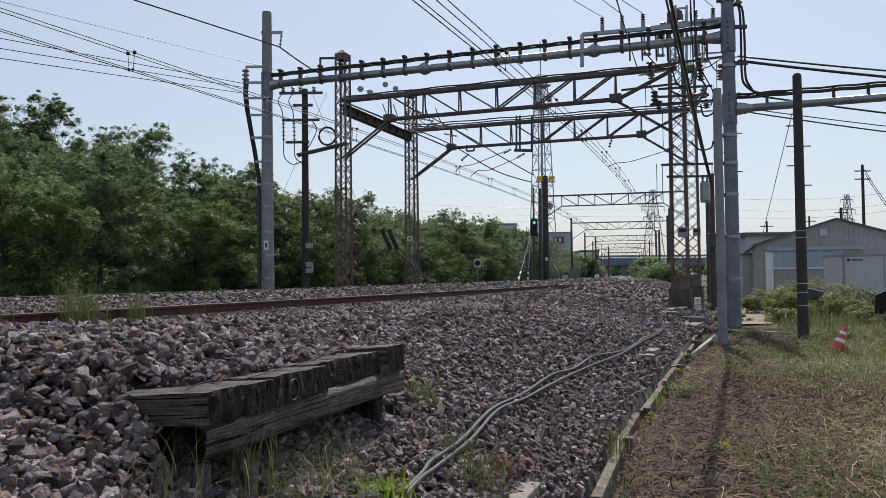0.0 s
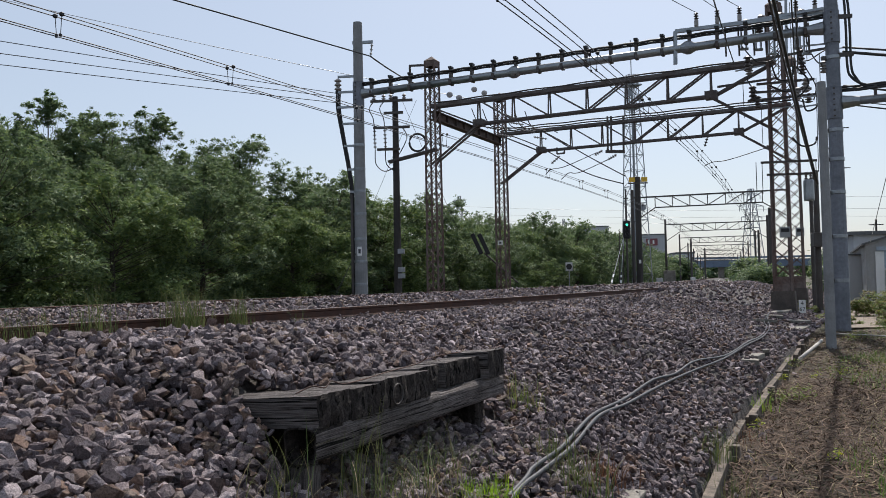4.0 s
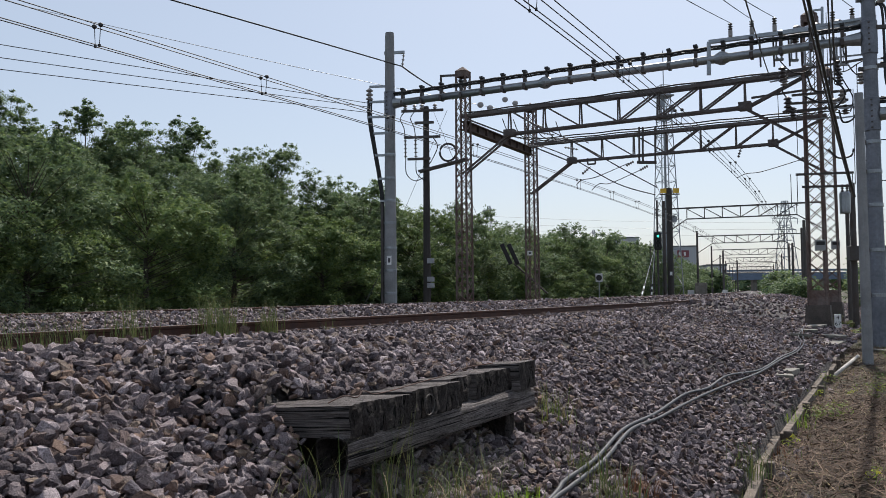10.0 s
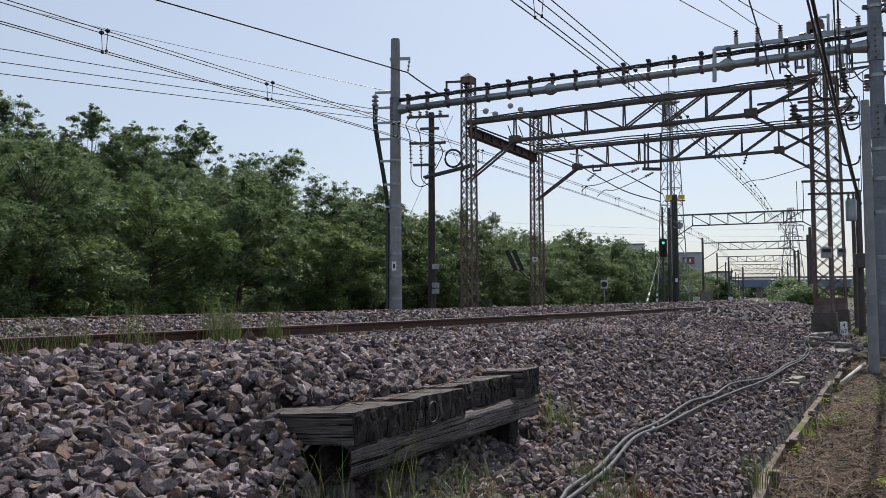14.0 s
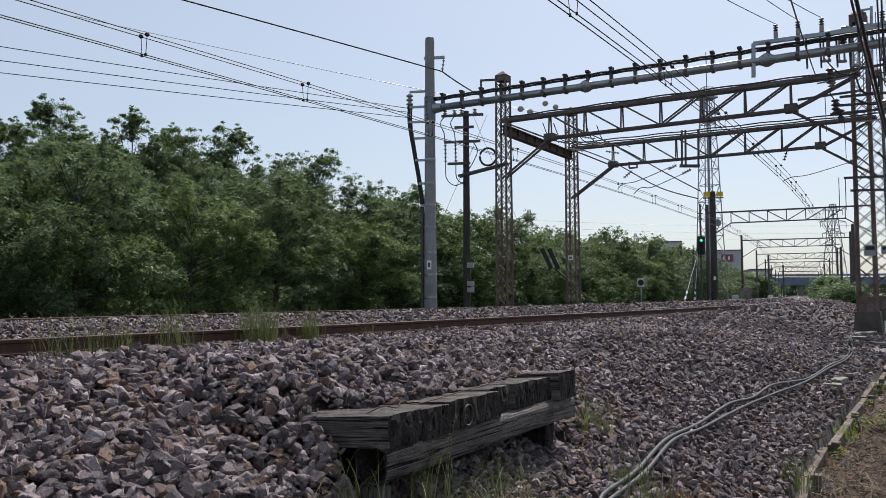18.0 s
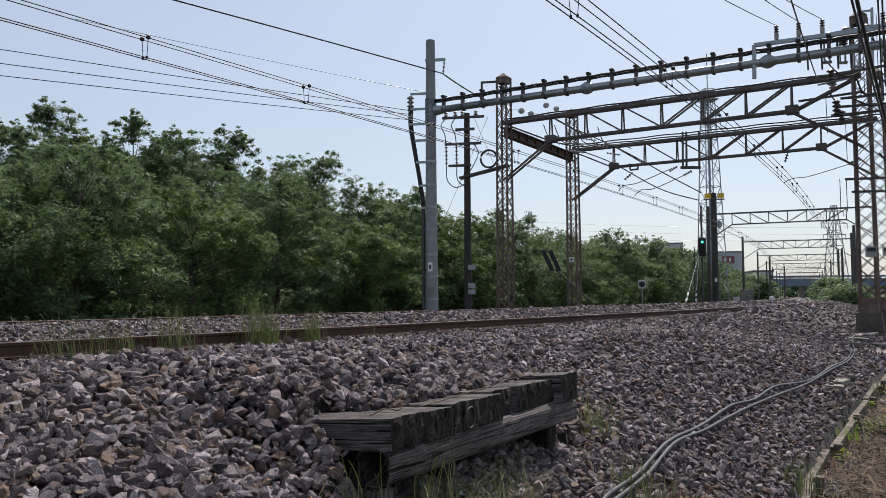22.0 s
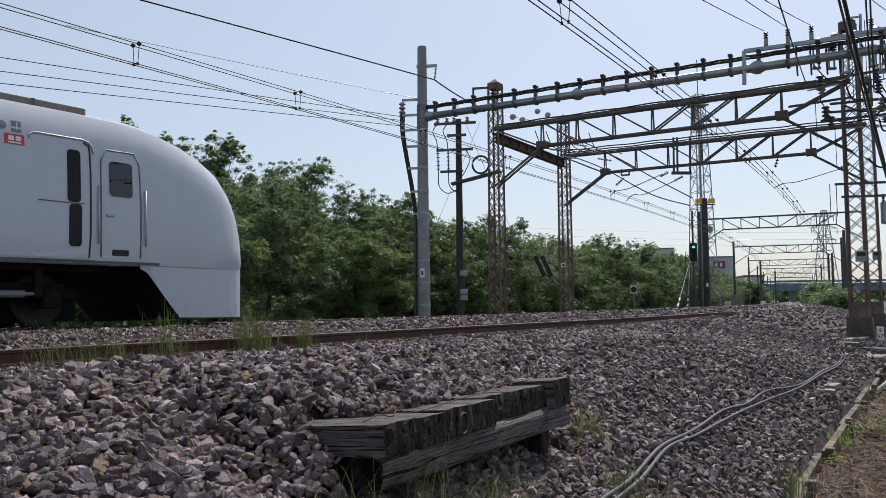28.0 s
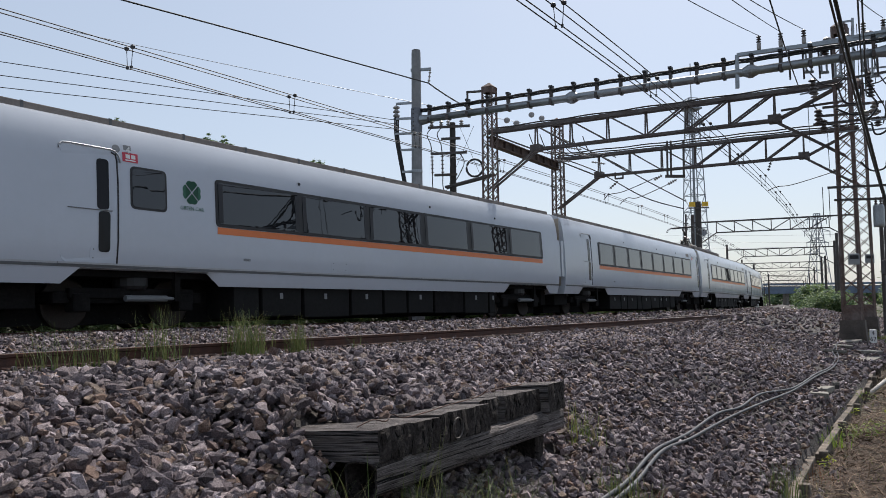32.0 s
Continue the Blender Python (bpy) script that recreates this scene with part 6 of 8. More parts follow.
for i, s in enumerate(np.arange(-24, -3, 3.9)):
    p = track(float(s), -10.0 + tr.uniform(-0.8, 0.6))
    plant(3 if i % 2 else 1, p.x, p.y, 0.2, tr.uniform(0.86, 1.0), tr.uniform(0, 360))
for i, s in enumerate(np.arange(14, 116, 6.5)):  # second row that closes the hedge
    p = track(float(s), -11.5 + 3.5 * min(1, max(0, s / 110)) + tr.uniform(-0.6, 0.6))
    plant(4, p.x, p.y, 0.2, tr.uniform(1.0, 1.12), tr.uniform(0, 360))
# ---- far portals down the line ----


def far_portal(s, o0, o1, h, label="grey steel portal over the tracks in the distance"):
    a, b = track(s, o0), track(s, o1)
    d = b - a
    g = thing("portal", Matrix.Translation((a.x, a.y, 0.6)) @ Matrix.Rotation(math.atan2(d.y, d.x), 4, "Z"), label, "gantry", "portals over the tracks")
    L = d.length
    for x in (0, L):
        bm = bmesh.new()
        rod(bm, (x, 0, 0), (x, 0, h + 0.8), 0.17, 10, 0.14)
        part("post", bm, M["dark_steel"], g)
    part("chord", boxed(0, L, -0.06, 0.06, h, h + 0.13), M["dark_steel"], g)
    part("chord", boxed(2, L - 2, -0.06, 0.06, h - 0.95, h - 0.85), M["dark_steel"], g)
    n = 6
    st = (L - 4) / n
    for i in range(n + 1):
        x = 2 + i * st
        part("upright", rods([((x, 0, h - 0.9), (x, 0, h))], 0.05, 4, True), M["dark_steel"], g)
        if i < n:
            part("diagonal", rods([((x, 0, h), (x + st, 0, h - 0.9))] if i < n / 2 else [((x, 0, h - 0.9), (x + st, 0, h))], 0.05, 4, True), M["dark_steel"], g)
    part("knee", rods([((2, 0, h - 0.9), (0, 0, h - 2.2))], 0.06, 4, True), M["dark_steel"], g)
    part("knee", rods([((L - 2, 0, h - 0.9), (L, 0, h - 2.2))], 0.06, 4, True), M["dark_steel"], g)
    return g


for s in (55, 95, 135, 175, 215, 255, 295, 335, 375):
    far_portal(s, -3.4, 9.5, 8.1)

# ---- stack of old sleepers holding back the ballast ----


def wood_beam(length, w, h, seed, rough=0.012, ends=0.03, rot=0.0):
    """A worn, split beam along +x from 0, its top at z = 0. rot: how far its near end has crumbled at the edges."""
    rr = random.Random(seed)
    bm = bmesh.new()
    nx, ny, nz = max(8, int(length / 0.05)), 9, 7
    grid = {}

    def vert(i, j, k):
        if (i, j, k) not in grid:
            x, y, z = length * i / nx, w * (j / ny - 0.5), -h * k / nz
            crack = 0.012 if (j * 7 + seed) % 5 == 2 and k in (0, nz) and i > 2 and seed % 3 else 0.0
            edge = sum(((i in (0, nx)), (j in (0, ny)), (k in (0, nz))))
            pull = 0.0015 if edge >= 2 and 0 < i < nx else 0.0
            n = noise.noise_vector(Vector((x * 3 + seed * 5.3, y * 22, z * 22))) * rough
            y2, z2 = y - math.copysign(pull, y) + n.y, z + (pull if k == nz else -pull if k == 0 else 0) + n.z * 0.8 - (crack if k == 0 else -crack if k == nz else 0)
            x2 = x + n.x
            if i == 0 or i == nx:
                d = abs(noise.noise(Vector((y * 34 + seed, z * 7, seed * 1.7)))) * ends * 1.5 + rr.uniform(0, ends * 0.25) + (ends * 0.9 if (j * 5 + seed) % 7 == 3 else 0)
                x2 += d if i == 0 else -d
            if rot and i <= 2:  # crumbled corners
                ey, ez = abs(y) / (w / 2), abs(z + h / 2) / (h / 2)
                worn = max(0.0, max(ey, ez) - 0.55) * (0.4 + 1.6 * abs(noise.noise(Vector((y * 9 + seed * 2.1, z * 11, seed)))))
                x2 += rot * worn * (1 - i / 3)
                y2, z2 = y2 * (1 - 0.25 * rot * worn / 0.03 * (1 - i / 3) * 0.3), z2
            grid[(i, j, k)] = bm.verts.new((x2, y2, z2))
        return grid[(i, j, k)]

    for i in range(nx):
        for j in range(ny):
            for k in (0, nz):
                bm.faces.new((vert(i, j, k), vert(i + 1, j, k), vert(i + 1, j + 1, k), vert(i, j + 1, k)))
        for k in range(nz):
            for j in (0, ny):
                bm.faces.new((vert(i, j, k), vert(i + 1, j, k), vert(i + 1, j, k + 1), vert(i, j, k + 1)))
    for j in range(ny):
        for k in range(nz):
            for i in (0, nx):
                bm.faces.new((vert(i, j, k), vert(i, j + 1, k), vert(i, j + 1, k + 1), vert(i, j, k + 1)))
    bmesh.ops.recalc_face_normals(bm, faces=bm.faces)
    return bm


SLEEPER = "weathered dark timber sleeper with a split ragged end"
PITCH = (0.0, 0.24, 0.475, 0.715, 0.955, 1.18, 1.405, 1.63)
for i in range(8):
    far = i >= 4
    wdt = (0.238, 0.236, 0.239, 0.239, 0.223, 0.223, 0.223, 0.235)[i]
    q = st_a + st_u * (PITCH[i] + wdt / 2) + st_back * (0.0, 0.008, 0.004, 0.014, 0.05, 0.04, 0.048, 0.0)[i]
    z = 1.08 + (0.0, -0.006, 0.004, 0.0, 0.008, 0.012, 0.008, 0.032)[i]
    whole = wood_beam(1.15, wdt - 0.002, 0.124 if i < 7 else 0.15, 20 + i, 0.004, (0.016, 0.012, 0.010, 0.014, 0.03, 0.014, 0.012, 0.006)[i], (0.022, 0.004, 0.003, 0.008, 0.03, 0.006, 0.004, 0.002)[i])
    tip = whole.copy()
    whole.normal_update(), tip.normal_update()
    front = lambda f: f.calc_center_median().x < 0.05 and abs(f.normal.x) > 0.5
    bmesh.ops.delete(whole, geom=[f for f in whole.faces if front(f)], context="FACES")
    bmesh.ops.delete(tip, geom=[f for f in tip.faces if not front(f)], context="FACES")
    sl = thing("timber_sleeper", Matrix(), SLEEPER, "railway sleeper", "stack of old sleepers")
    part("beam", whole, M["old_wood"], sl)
    part("split_end", tip, M["shaded_end_wood"], sl, "split end grain with shade in its dark colour")
    sl.matrix_world = Matrix.Translation((q.x, q.y, z)) @ Matrix.Rotation(math.atan2(st_back.y, st_back.x) + radians((0.3, -0.2, 0.3, 0)[i % 4]), 4, "Z") @ Matrix.Rotation(radians(3.8), 4, "Y")
# rusty date ring let into one of the ends
q = st_a + st_u * 0.60 - st_back * 0.006
v_, f_ = tube([(0.045 * math.cos(t_ * math.pi / 12), 0.045 * math.sin(t_ * math.pi / 12), 0) for t_ in range(25)], 0.003, 6)
ring = raw("iron_ring", v_, f_, M["dark_steel"])
ring.matrix_world = Matrix.Translation((q.x, q.y, 1.012)) @ Matrix.Rotation(math.atan2(st_back.y, st_back.x), 4, "Z") @ Matrix.Rotation(math.pi / 2, 4, "Y")
tagged(ring, "thin rusty iron band on the end of a sleeper", "iron ring")


def round_log(length, w0, w1, h0, h1, seed):
    """A worn beam with well rounded edges along +x, its top at z = 0 and its near end hollow."""
    bm = bmesh.new()
    rings, n, m_ = [], 20, 40
    for i in range(m_ + 1):
        f = i / m_
        w, h, ring_ = w0 + (w1 - w0) * f, h0 + (h1 - h0) * f, []
        for k in range(n):
            t = 2 * math.pi * (k + 0.5) / n
            c, sn = math.cos(t), math.sin(t)
            y, z = math.copysign(abs(c) ** 0.55, c) * w / 2, math.copysign(abs(sn) ** 0.5, sn) * h / 2 - h / 2
            e = noise.noise_vector(Vector((f * length * 3 + seed, y * 20, z * 20))) * 0.008
            ring_.append(bm.verts.new((f * length + (e.x * 2 if i in (0, m_) else 0), y + e.y, z + e.z)))
        rings.append(ring_)
    for a, b in zip(rings, rings[1:]):
        for k in range(n):
            bm.faces.new((a[k], a[(k + 1) % n], b[(k + 1) % n], b[k]))
    bm.faces.new(rings[-1])
    return bm, rings[0]


bm, mouth = round_log(1.91, 0.15, 0.13, 0.142, 0.125, 41)
last = mouth
for depth, sc in ((0.0, 0.9), (0.05, 0.84), (0.14, 0.7)):  # rotted hollow in the near end
    c = Vector((0.0, 0.0, -0.071))
    ring_ = [bm.verts.new((v.co.x + depth, c.y + (v.co.y - c.y) * sc, c.z + (v.co.z - c.z) * sc)) for v in mouth]
    for k in range(len(ring_)):
        bm.faces.new((last[(k + 1) % len(ring_)], last[k], ring_[k], ring_[(k + 1) % len(ring_)]))
    last = ring_
bm.faces.new(list(reversed(last)))
bmesh.ops.recalc_face_normals(bm, faces=bm.faces)
beam = part("timber_beam", bm, M["old_wood"])
q = st_a - st_u * 0.015 + st_back * 0.078
# end faces and hollow of the beam coloured dark for their shade
beam.data.materials.append(M["shaded_end_wood"])
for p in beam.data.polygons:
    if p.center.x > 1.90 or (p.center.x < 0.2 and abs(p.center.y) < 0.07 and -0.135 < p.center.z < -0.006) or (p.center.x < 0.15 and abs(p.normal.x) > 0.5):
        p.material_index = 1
beam.matrix_world = Matrix.Translation((q.x, q.y, 0.962)) @ Matrix.Rotation(math.atan2(st_u.y, st_u.x), 4, "Z")
tagged(beam, "long weathered grey timber beam under the sleeper ends", "railway sleeper", "stack of old sleepers")
for d, ln, zt, w, bk in ((0.10, 0.55, 0.815, 0.11, 0.055), (0.74, 0.5, 0.815, 0.10, 0.16), (1.78, 0.5, 0.83, 0.15, 0.12)):
    q = st_a + st_u * d + st_back * (bk + 0.055)
    # posts set back under the beam take the dark wood as shade
    pst = part("timber_post", wood_beam(ln, w, 0.11, int(d * 50) + 3), M["old_wood" if d < 0.5 else "shaded_end_wood"])
    pst.matrix_world = Matrix.Translation((q.x, q.y, zt)) @ Matrix.Rotation(math.atan2(st_u.y, st_u.x), 4, "Z") @ Matrix.Rotation(math.pi / 2, 4, "Y")
    tagged(pst, "short rotten timber post propping the beam", "post", "stack of old sleepers")
lo = part("timber_offcut", wood_beam(0.75, 0.12, 0.07, 77), M["old_wood"])
q = st_a + st_u * 1.0 + st_back * 0.24
lo.matrix_world = Matrix.Translation((q.x, q.y, 0.72)) @ Matrix.Rotation(math.atan2(st_u.y, st_u.x), 4, "Z") @ Matrix.Rotation(radians(5), 4, "Y")
tagged(lo, "loose grey timber offcut wedged under the beam", "timber")
zz = 1.09
wv = hose([st_a + st_u * a + st_back * b + Vector((0, 0, zz + c)) for a, b, c in ((0.02, 0.12, -0.008), (0.1, 0.10, 0.012), (0.16, 0.08, 0.0), (0.22, 0.09, 0.02), (0.26, 0.06, 0.004), (0.45, 0.08, 0.0), (0.7, 0.1, 0.006), (0.95, 0.08, 0.02), (1.0, 0.05, 0.05), (1.04, 0.09, 0.03), (1.3, 0.14, 0.026), (1.5, 0.1, 0.03))], 0.0026, M["rail"], "rusty_wire")
tagged(wv, "thin twisted rusty wire lying on the sleepers", "wire")

# ---- kerb boards, slabs and posts along the foot of the ballast ----
kerb_group = "kerb boards along the ballast foot"
ks = [-12.6, -10.9, -9.2, -7.3, -5.2, -3.0, -0.6, 1.6, 3.9, 6.0]
for i, (a, b) in enumerate(zip(ks, ks[1:])):
    p, q = track(a, float(kerb_o(a))), track(b, float(kerb_o(b)))
    d = q - p
    wob = (0.02, -0.03, 0.03, 0.0, -0.02, 0.02, 0, 0.02, 0)[i]
    kb = part("kerb_board", boxed(0.02, d.length - 0.02, -0.035, 0.035, -0.12, 0.15 - 0.03 * (i % 2) - 0.015 * (i % 3), 0.008), M["kerb"])
    kb.matrix_world = Matrix.Translation((p.x + wob, p.y, 0.0)) @ Matrix.Rotation(math.atan2(d.y, d.x), 4, "Z")
    tagged(kb, "stained thin concrete kerb board holding back the stones", "kerb", kerb_group)
    r = track(b, float(kerb_o(b)) + 0.08)
    ps = part("kerb_post", boxed(-0.04, 0.04, -0.04, 0.04, -0.15, 0.19 - 0.03 * (i % 2), 0.012), M["kerb"])
    ps.matrix_world = pose(r.x, r.y, 0, 2, -3 + i, -20)
    tagged(ps, "short square concrete post beside the kerb board", "post", "short kerb posts")
for s, o, sx, sy, z, tl in ((-13.43, 12.08, 0.5, 0.36, 0.375, 1), (-14.21, 11.91, 0.45, 0.28, 0.485, 3), (-6.19, 11.54, 0.40, 0.27, 0.40, 3), (-5.64, 11.5, 0.36, 0.26, 0.41, -3), (2.5, 10.5, 0.9, 0.5, 0.34, 4), (4.6, 10.3, 1.0, 0.5, 0.38, 5), (7.2, 10.25, 1.0, 0.5, 0.38, 2), (9.6, 10.2, 0.9, 0.5, 0.4, -3), (6.0, 11.0, 1.2, 0.6, 0.3, 2), (3.2, 11.1, 1.2, 0.6, 0.26, -2)):
    p = track(s, o)
    sb = part("concrete_slab", boxed(-sx / 2, sx / 2, -sy / 2, sy / 2, -0.07, 0.0, 0.012), M["concrete"])
    sb.matrix_world = pose(p.x, p.y, z, tl, tl * 0.7, 68 + tl * 3)
    tagged(sb, "weathered concrete trough cover lying among the stones", "concrete slab", "loose concrete slabs")
p = track(-4.77, 11.56)
peg = thing("survey_peg", Matrix.Translation((p.x, p.y, 0.12)), "small dark survey peg with a pale cap", "peg")
part("stake", boxed(-0.04, 0.04, -0.04, 0.04, 0, 0.25, 0.008), M["dark_pole"], peg)
part("cap", boxed(-0.043, 0.043, -0.043, 0.043, 0.25, 0.29, 0.008), M["concrete"], peg)
p = track(3.6, 11.9)
bo_ = part("bollard", lathe([(0.11, -0.1), (0.11, 0.42), (0.09, 0.46), (0.0, 0.47)], 14), M["concrete"])
bo_.matrix_world = Matrix.Translation((p.x, p.y, 0.0))
tagged(bo_, "short round dark concrete stub in the grass", "bollard")
# white pipe in the grass
a, b = Vector((4.42, 14.6, 0.06)), Vector((5.98, 18.1, 0.12))
bm = bmesh.new()
rod(bm, a, b, 0.034, 12)
tagged(part("plastic_pipe", bm, M["dirty_white"], smooth=True), "dirty white plastic pipe lying at the kerb", "pipe")
bm = bmesh.new()
rod(bm, (6.9, 20.6, 0.1), (8.4, 19.6, 0.06), 0.02, 10)
tagged(part("plastic_pipe", bm, M["dirty_white"], smooth=True), "thin dirty white pipe lying in the grass", "pipe")
# two grey cables over the stones
CABLES = (
    [(-14.6, 11.96, 0.46), (-13.94, 11.88, 0.52), (-13.73, 11.84, 0.54), (-13.23, 11.79, 0.55), (-12.38, 11.64, 0.58), (-11.54, 11.58, 0.57), (-10.36, 11.45, 0.57), (-9.57, 11.44, 0.54), (-8.42, 11.36, 0.55), (-6.99, 11.41, 0.49), (-4.61, 11.27, 0.47), (-1.96, 11.1, 0.4), (1.78, 10.7, 0.33), (4.17, 10.35, 0.34), (7.5, 10.1, 0.40)],
    [(-14.6, 12.0, 0.45), (-14.04, 11.91, 0.51), (-13.75, 11.88, 0.52), (-13.17, 11.82, 0.54), (-12.34, 11.67, 0.57), (-11.65, 11.63, 0.55), (-10.88, 11.57, 0.54), (-9.98, 11.52, 0.53), (-8.84, 11.48, 0.51), (-7.2, 11.45, 0.48), (-4.91, 11.32, 0.46), (-1.99, 11.14, 0.39), (1.97, 10.74, 0.32), (5.24, 10.31, 0.34), (8.0, 10.05, 0.41)],
)
for line_ in CABLES:
    c = hose([track(a, b, z + 0.028) for a, b, z in line_], 0.0125, M["cable_grey"], "ground_cable", steps=8)
    tagged(c, "thick grey cable snaking over the ballast stones", "cable", "grey cables on the ballast")
# kilometre post
p = track(10.4, 10.8)
kmp = thing("distance_post", pose(p.x, p.y, 0.30, 0, 0, -18), "small white distance post with black numbers", "distance post")
part("board", boxed(-0.10, 0.10, -0.03, 0.03, 0.0, 0.42, 0.008), M["white"], kmp)
face = lambda x, z: Matrix.Translation((x, -0.033, z)) @ Matrix.Rotation(math.pi / 2, 4, "X")
text_plate("4", face(0, 0.31), 0.18, M["black"], kmp, "numeral")
text_plate("67", face(0, 0.12), 0.18, M["black"], kmp, "numeral")
# traffic cone
cone = thing("traffic_cone", pose(7.62, 15.9, 0.0, 4, 22, 0), "faded red traffic cone with white bands leaning in the grass", "traffic cone")
part("base", boxed(-0.15, 0.15, -0.15, 0.15, 0.0, 0.03, 0.01), M["cone_red"], cone)
zs = [0.03, 0.17, 0.24, 0.33, 0.39, 0.50]
for i in range(5):
    r0, r1 = 0.13 - 0.2 * zs[i], 0.13 - 0.2 * zs[i + 1]
    part("band" if i % 2 else "shell", lathe([(r0, zs[i]), (r1, zs[i + 1])], 18), M["white"] if i % 2 else M["cone_red"], cone)

# ---- weeds and grass ----
M["blade"] = tinted("grass_blade", [(0.075, 0.115, 0.04), (0.055, 0.09, 0.032), (0.11, 0.135, 0.05), (0.16, 0.15, 0.075), (0.07, 0.105, 0.038)], 0.6, fine=4, bump=0, var=0.15, translucent=0.25)
M["bright_blade"] = tinted("fresh_grass_blade", [(0.13, 0.24, 0.03), (0.18, 0.30, 0.04), (0.10, 0.19, 0.03)], 0.6, fine=4, bump=0, var=0.15, translucent=0.45)
M["straw"] = tinted("dry_straw", [(0.105, 0.066, 0.045), (0.05, 0.031, 0.022), (0.20, 0.14, 0.095), (0.068, 0.042, 0.030), (0.032, 0.021, 0.016), (0.13, 0.084, 0.056)], 0.85, fine=4, bump=0, var=0.2)
M["verge_blade"] = tinted("verge_grass_blade", [(0.085, 0.135, 0.032), (0.14, 0.155, 0.046), (0.21, 0.185, 0.08), (0.095, 0.14, 0.034), (0.17, 0.135, 0.062), (0.06, 0.10, 0.026)], 0.7, fine=4, bump=0, var=0.2, translucent=0.2)
M["lush_blade"] = tinted("lush_grass_blade", [(0.075, 0.135, 0.036), (0.10, 0.165, 0.042), (0.06, 0.115, 0.034), (0.14, 0.175, 0.05)], 0.65, fine=4, bump=0, var=0.2, translucent=0.3)
M["pale_straw"] = tinted("pale_straw", [(0.27, 0.21, 0.115), (0.16, 0.12, 0.063), (0.38, 0.31, 0.185), (0.10, 0.075, 0.04)], 0.8, fine=4, bump=0, var=0.2)
M["rust_weed"] = tinted("rusty_weed_stem", [(0.20, 0.085, 0.045), (0.28, 0.14, 0.07), (0.12, 0.055, 0.035)], 0.8, fine=4, bump=0, var=0.2)
M["flower"] = tinted("yellow_leaf_tip", [(0.36, 0.36, 0.05), (0.24, 0.29, 0.05), (0.16, 0.22, 0.04)], 0.7, fine=4, bump=0, var=0.1, translucent=0.4)
M["weed"] = tinted("weed_leaf", [(0.08, 0.125, 0.036), (0.12, 0.17, 0.048), (0.165, 0.20, 0.062), (0.21, 0.185, 0.10), (0.145, 0.12, 0.058)], 0.75, fine=4, bump=0, var=0.2, translucent=0.3)


def arcs(name, xy, z, height, width, lean, mat, parent=None, steps=5):
    """Long thin stems that rise and bow over."""
    n = len(xy)
    a, hgt, ln = rng.uniform(0, 2 * np.pi, n), height * rng.uniform(0.45, 1.3, n), lean * rng.uniform(0.1, 1.3, n)
    dx, dy = np.cos(a), np.sin(a)
    side = np.stack([-dy, dx, np.zeros(n)], 1) * width * 0.5
    rows_ = []
    for k in range(steps + 1):
        q = k / steps
        p = np.stack([xy[:, 0] + dx * hgt * ln * q ** 1.7, xy[:, 1] + dy * hgt * ln * q ** 1.7, z + hgt * (q - 0.45 * np.minimum(ln, 1.3) * q ** 2.6)], 1)
        w = side * (1 - 0.8 * q)
        rows_ += [p - w, p + w]
    v = np.stack(rows_, 1).reshape(-1, 3)
    i = np.arange(n)[:, None] * (2 * steps + 2)
    f = np.concatenate([i + np.array([[2 * k, 2 * k + 1, 2 * k + 3, 2 * k + 2]]) for k in range(steps)])
    return fast_mesh(name, v, f, mat, parent)


def blades(name, xy, z, height, width, lean, mat, flat=0.0, parent=None):
    """Blades of grass, each a bent strip of two faces; flat: lying down."""
    n = len(xy)
    a = rng.uniform(0, 2 * np.pi, n)
    hgt = height * rng.uniform(0.5, 1.3, n)
    ln = lean * rng.uniform(0.2, 1.4, n)
    dx, dy = np.cos(a), np.sin(a)
    px, py = -dy * width * 0.5, dx * width * 0.5
    up = hgt * (1 - flat)
    out = hgt * np.where(flat > 0, flat, ln)
    base = np.stack([xy[:, 0], xy[:, 1], z], 1)
    mid = base + np.stack([dx * out * 0.35, dy * out * 0.35, up * 0.6 + flat * 0.02], 1)
    tip = base + np.stack([dx * out, dy * out, up * (1 - 0.25 * np.minimum(ln, 1)) + flat * 0.01 * rng.random(n)], 1)
    side = np.stack([px, py, np.zeros(n)], 1)
    v = np.stack([base - side, base + side, mid - side * 0.8, mid + side * 0.8, tip - side * 0.15, tip + side * 0.15], 1).reshape(-1, 3)
    i = np.arange(n)[:, None] * 6
    f = np.concatenate([i + np.array([[0, 1, 3, 2]]), i + np.array([[2, 3, 5, 4]])])
    return fast_mesh(name, v, f, mat, parent)


def tuft(x, y, z, n, height, spread, lean, mat, label, width=0.008, name="grass_tuft", make=arcs):
    xy = np.array([x, y]) + rng.normal(size=(n, 2)) * spread
    ob = make(name, xy, np.full(n, z), height, width, lean, mat)
    return tagged(ob, label, "grass", "weeds in the ballast", "stuff")


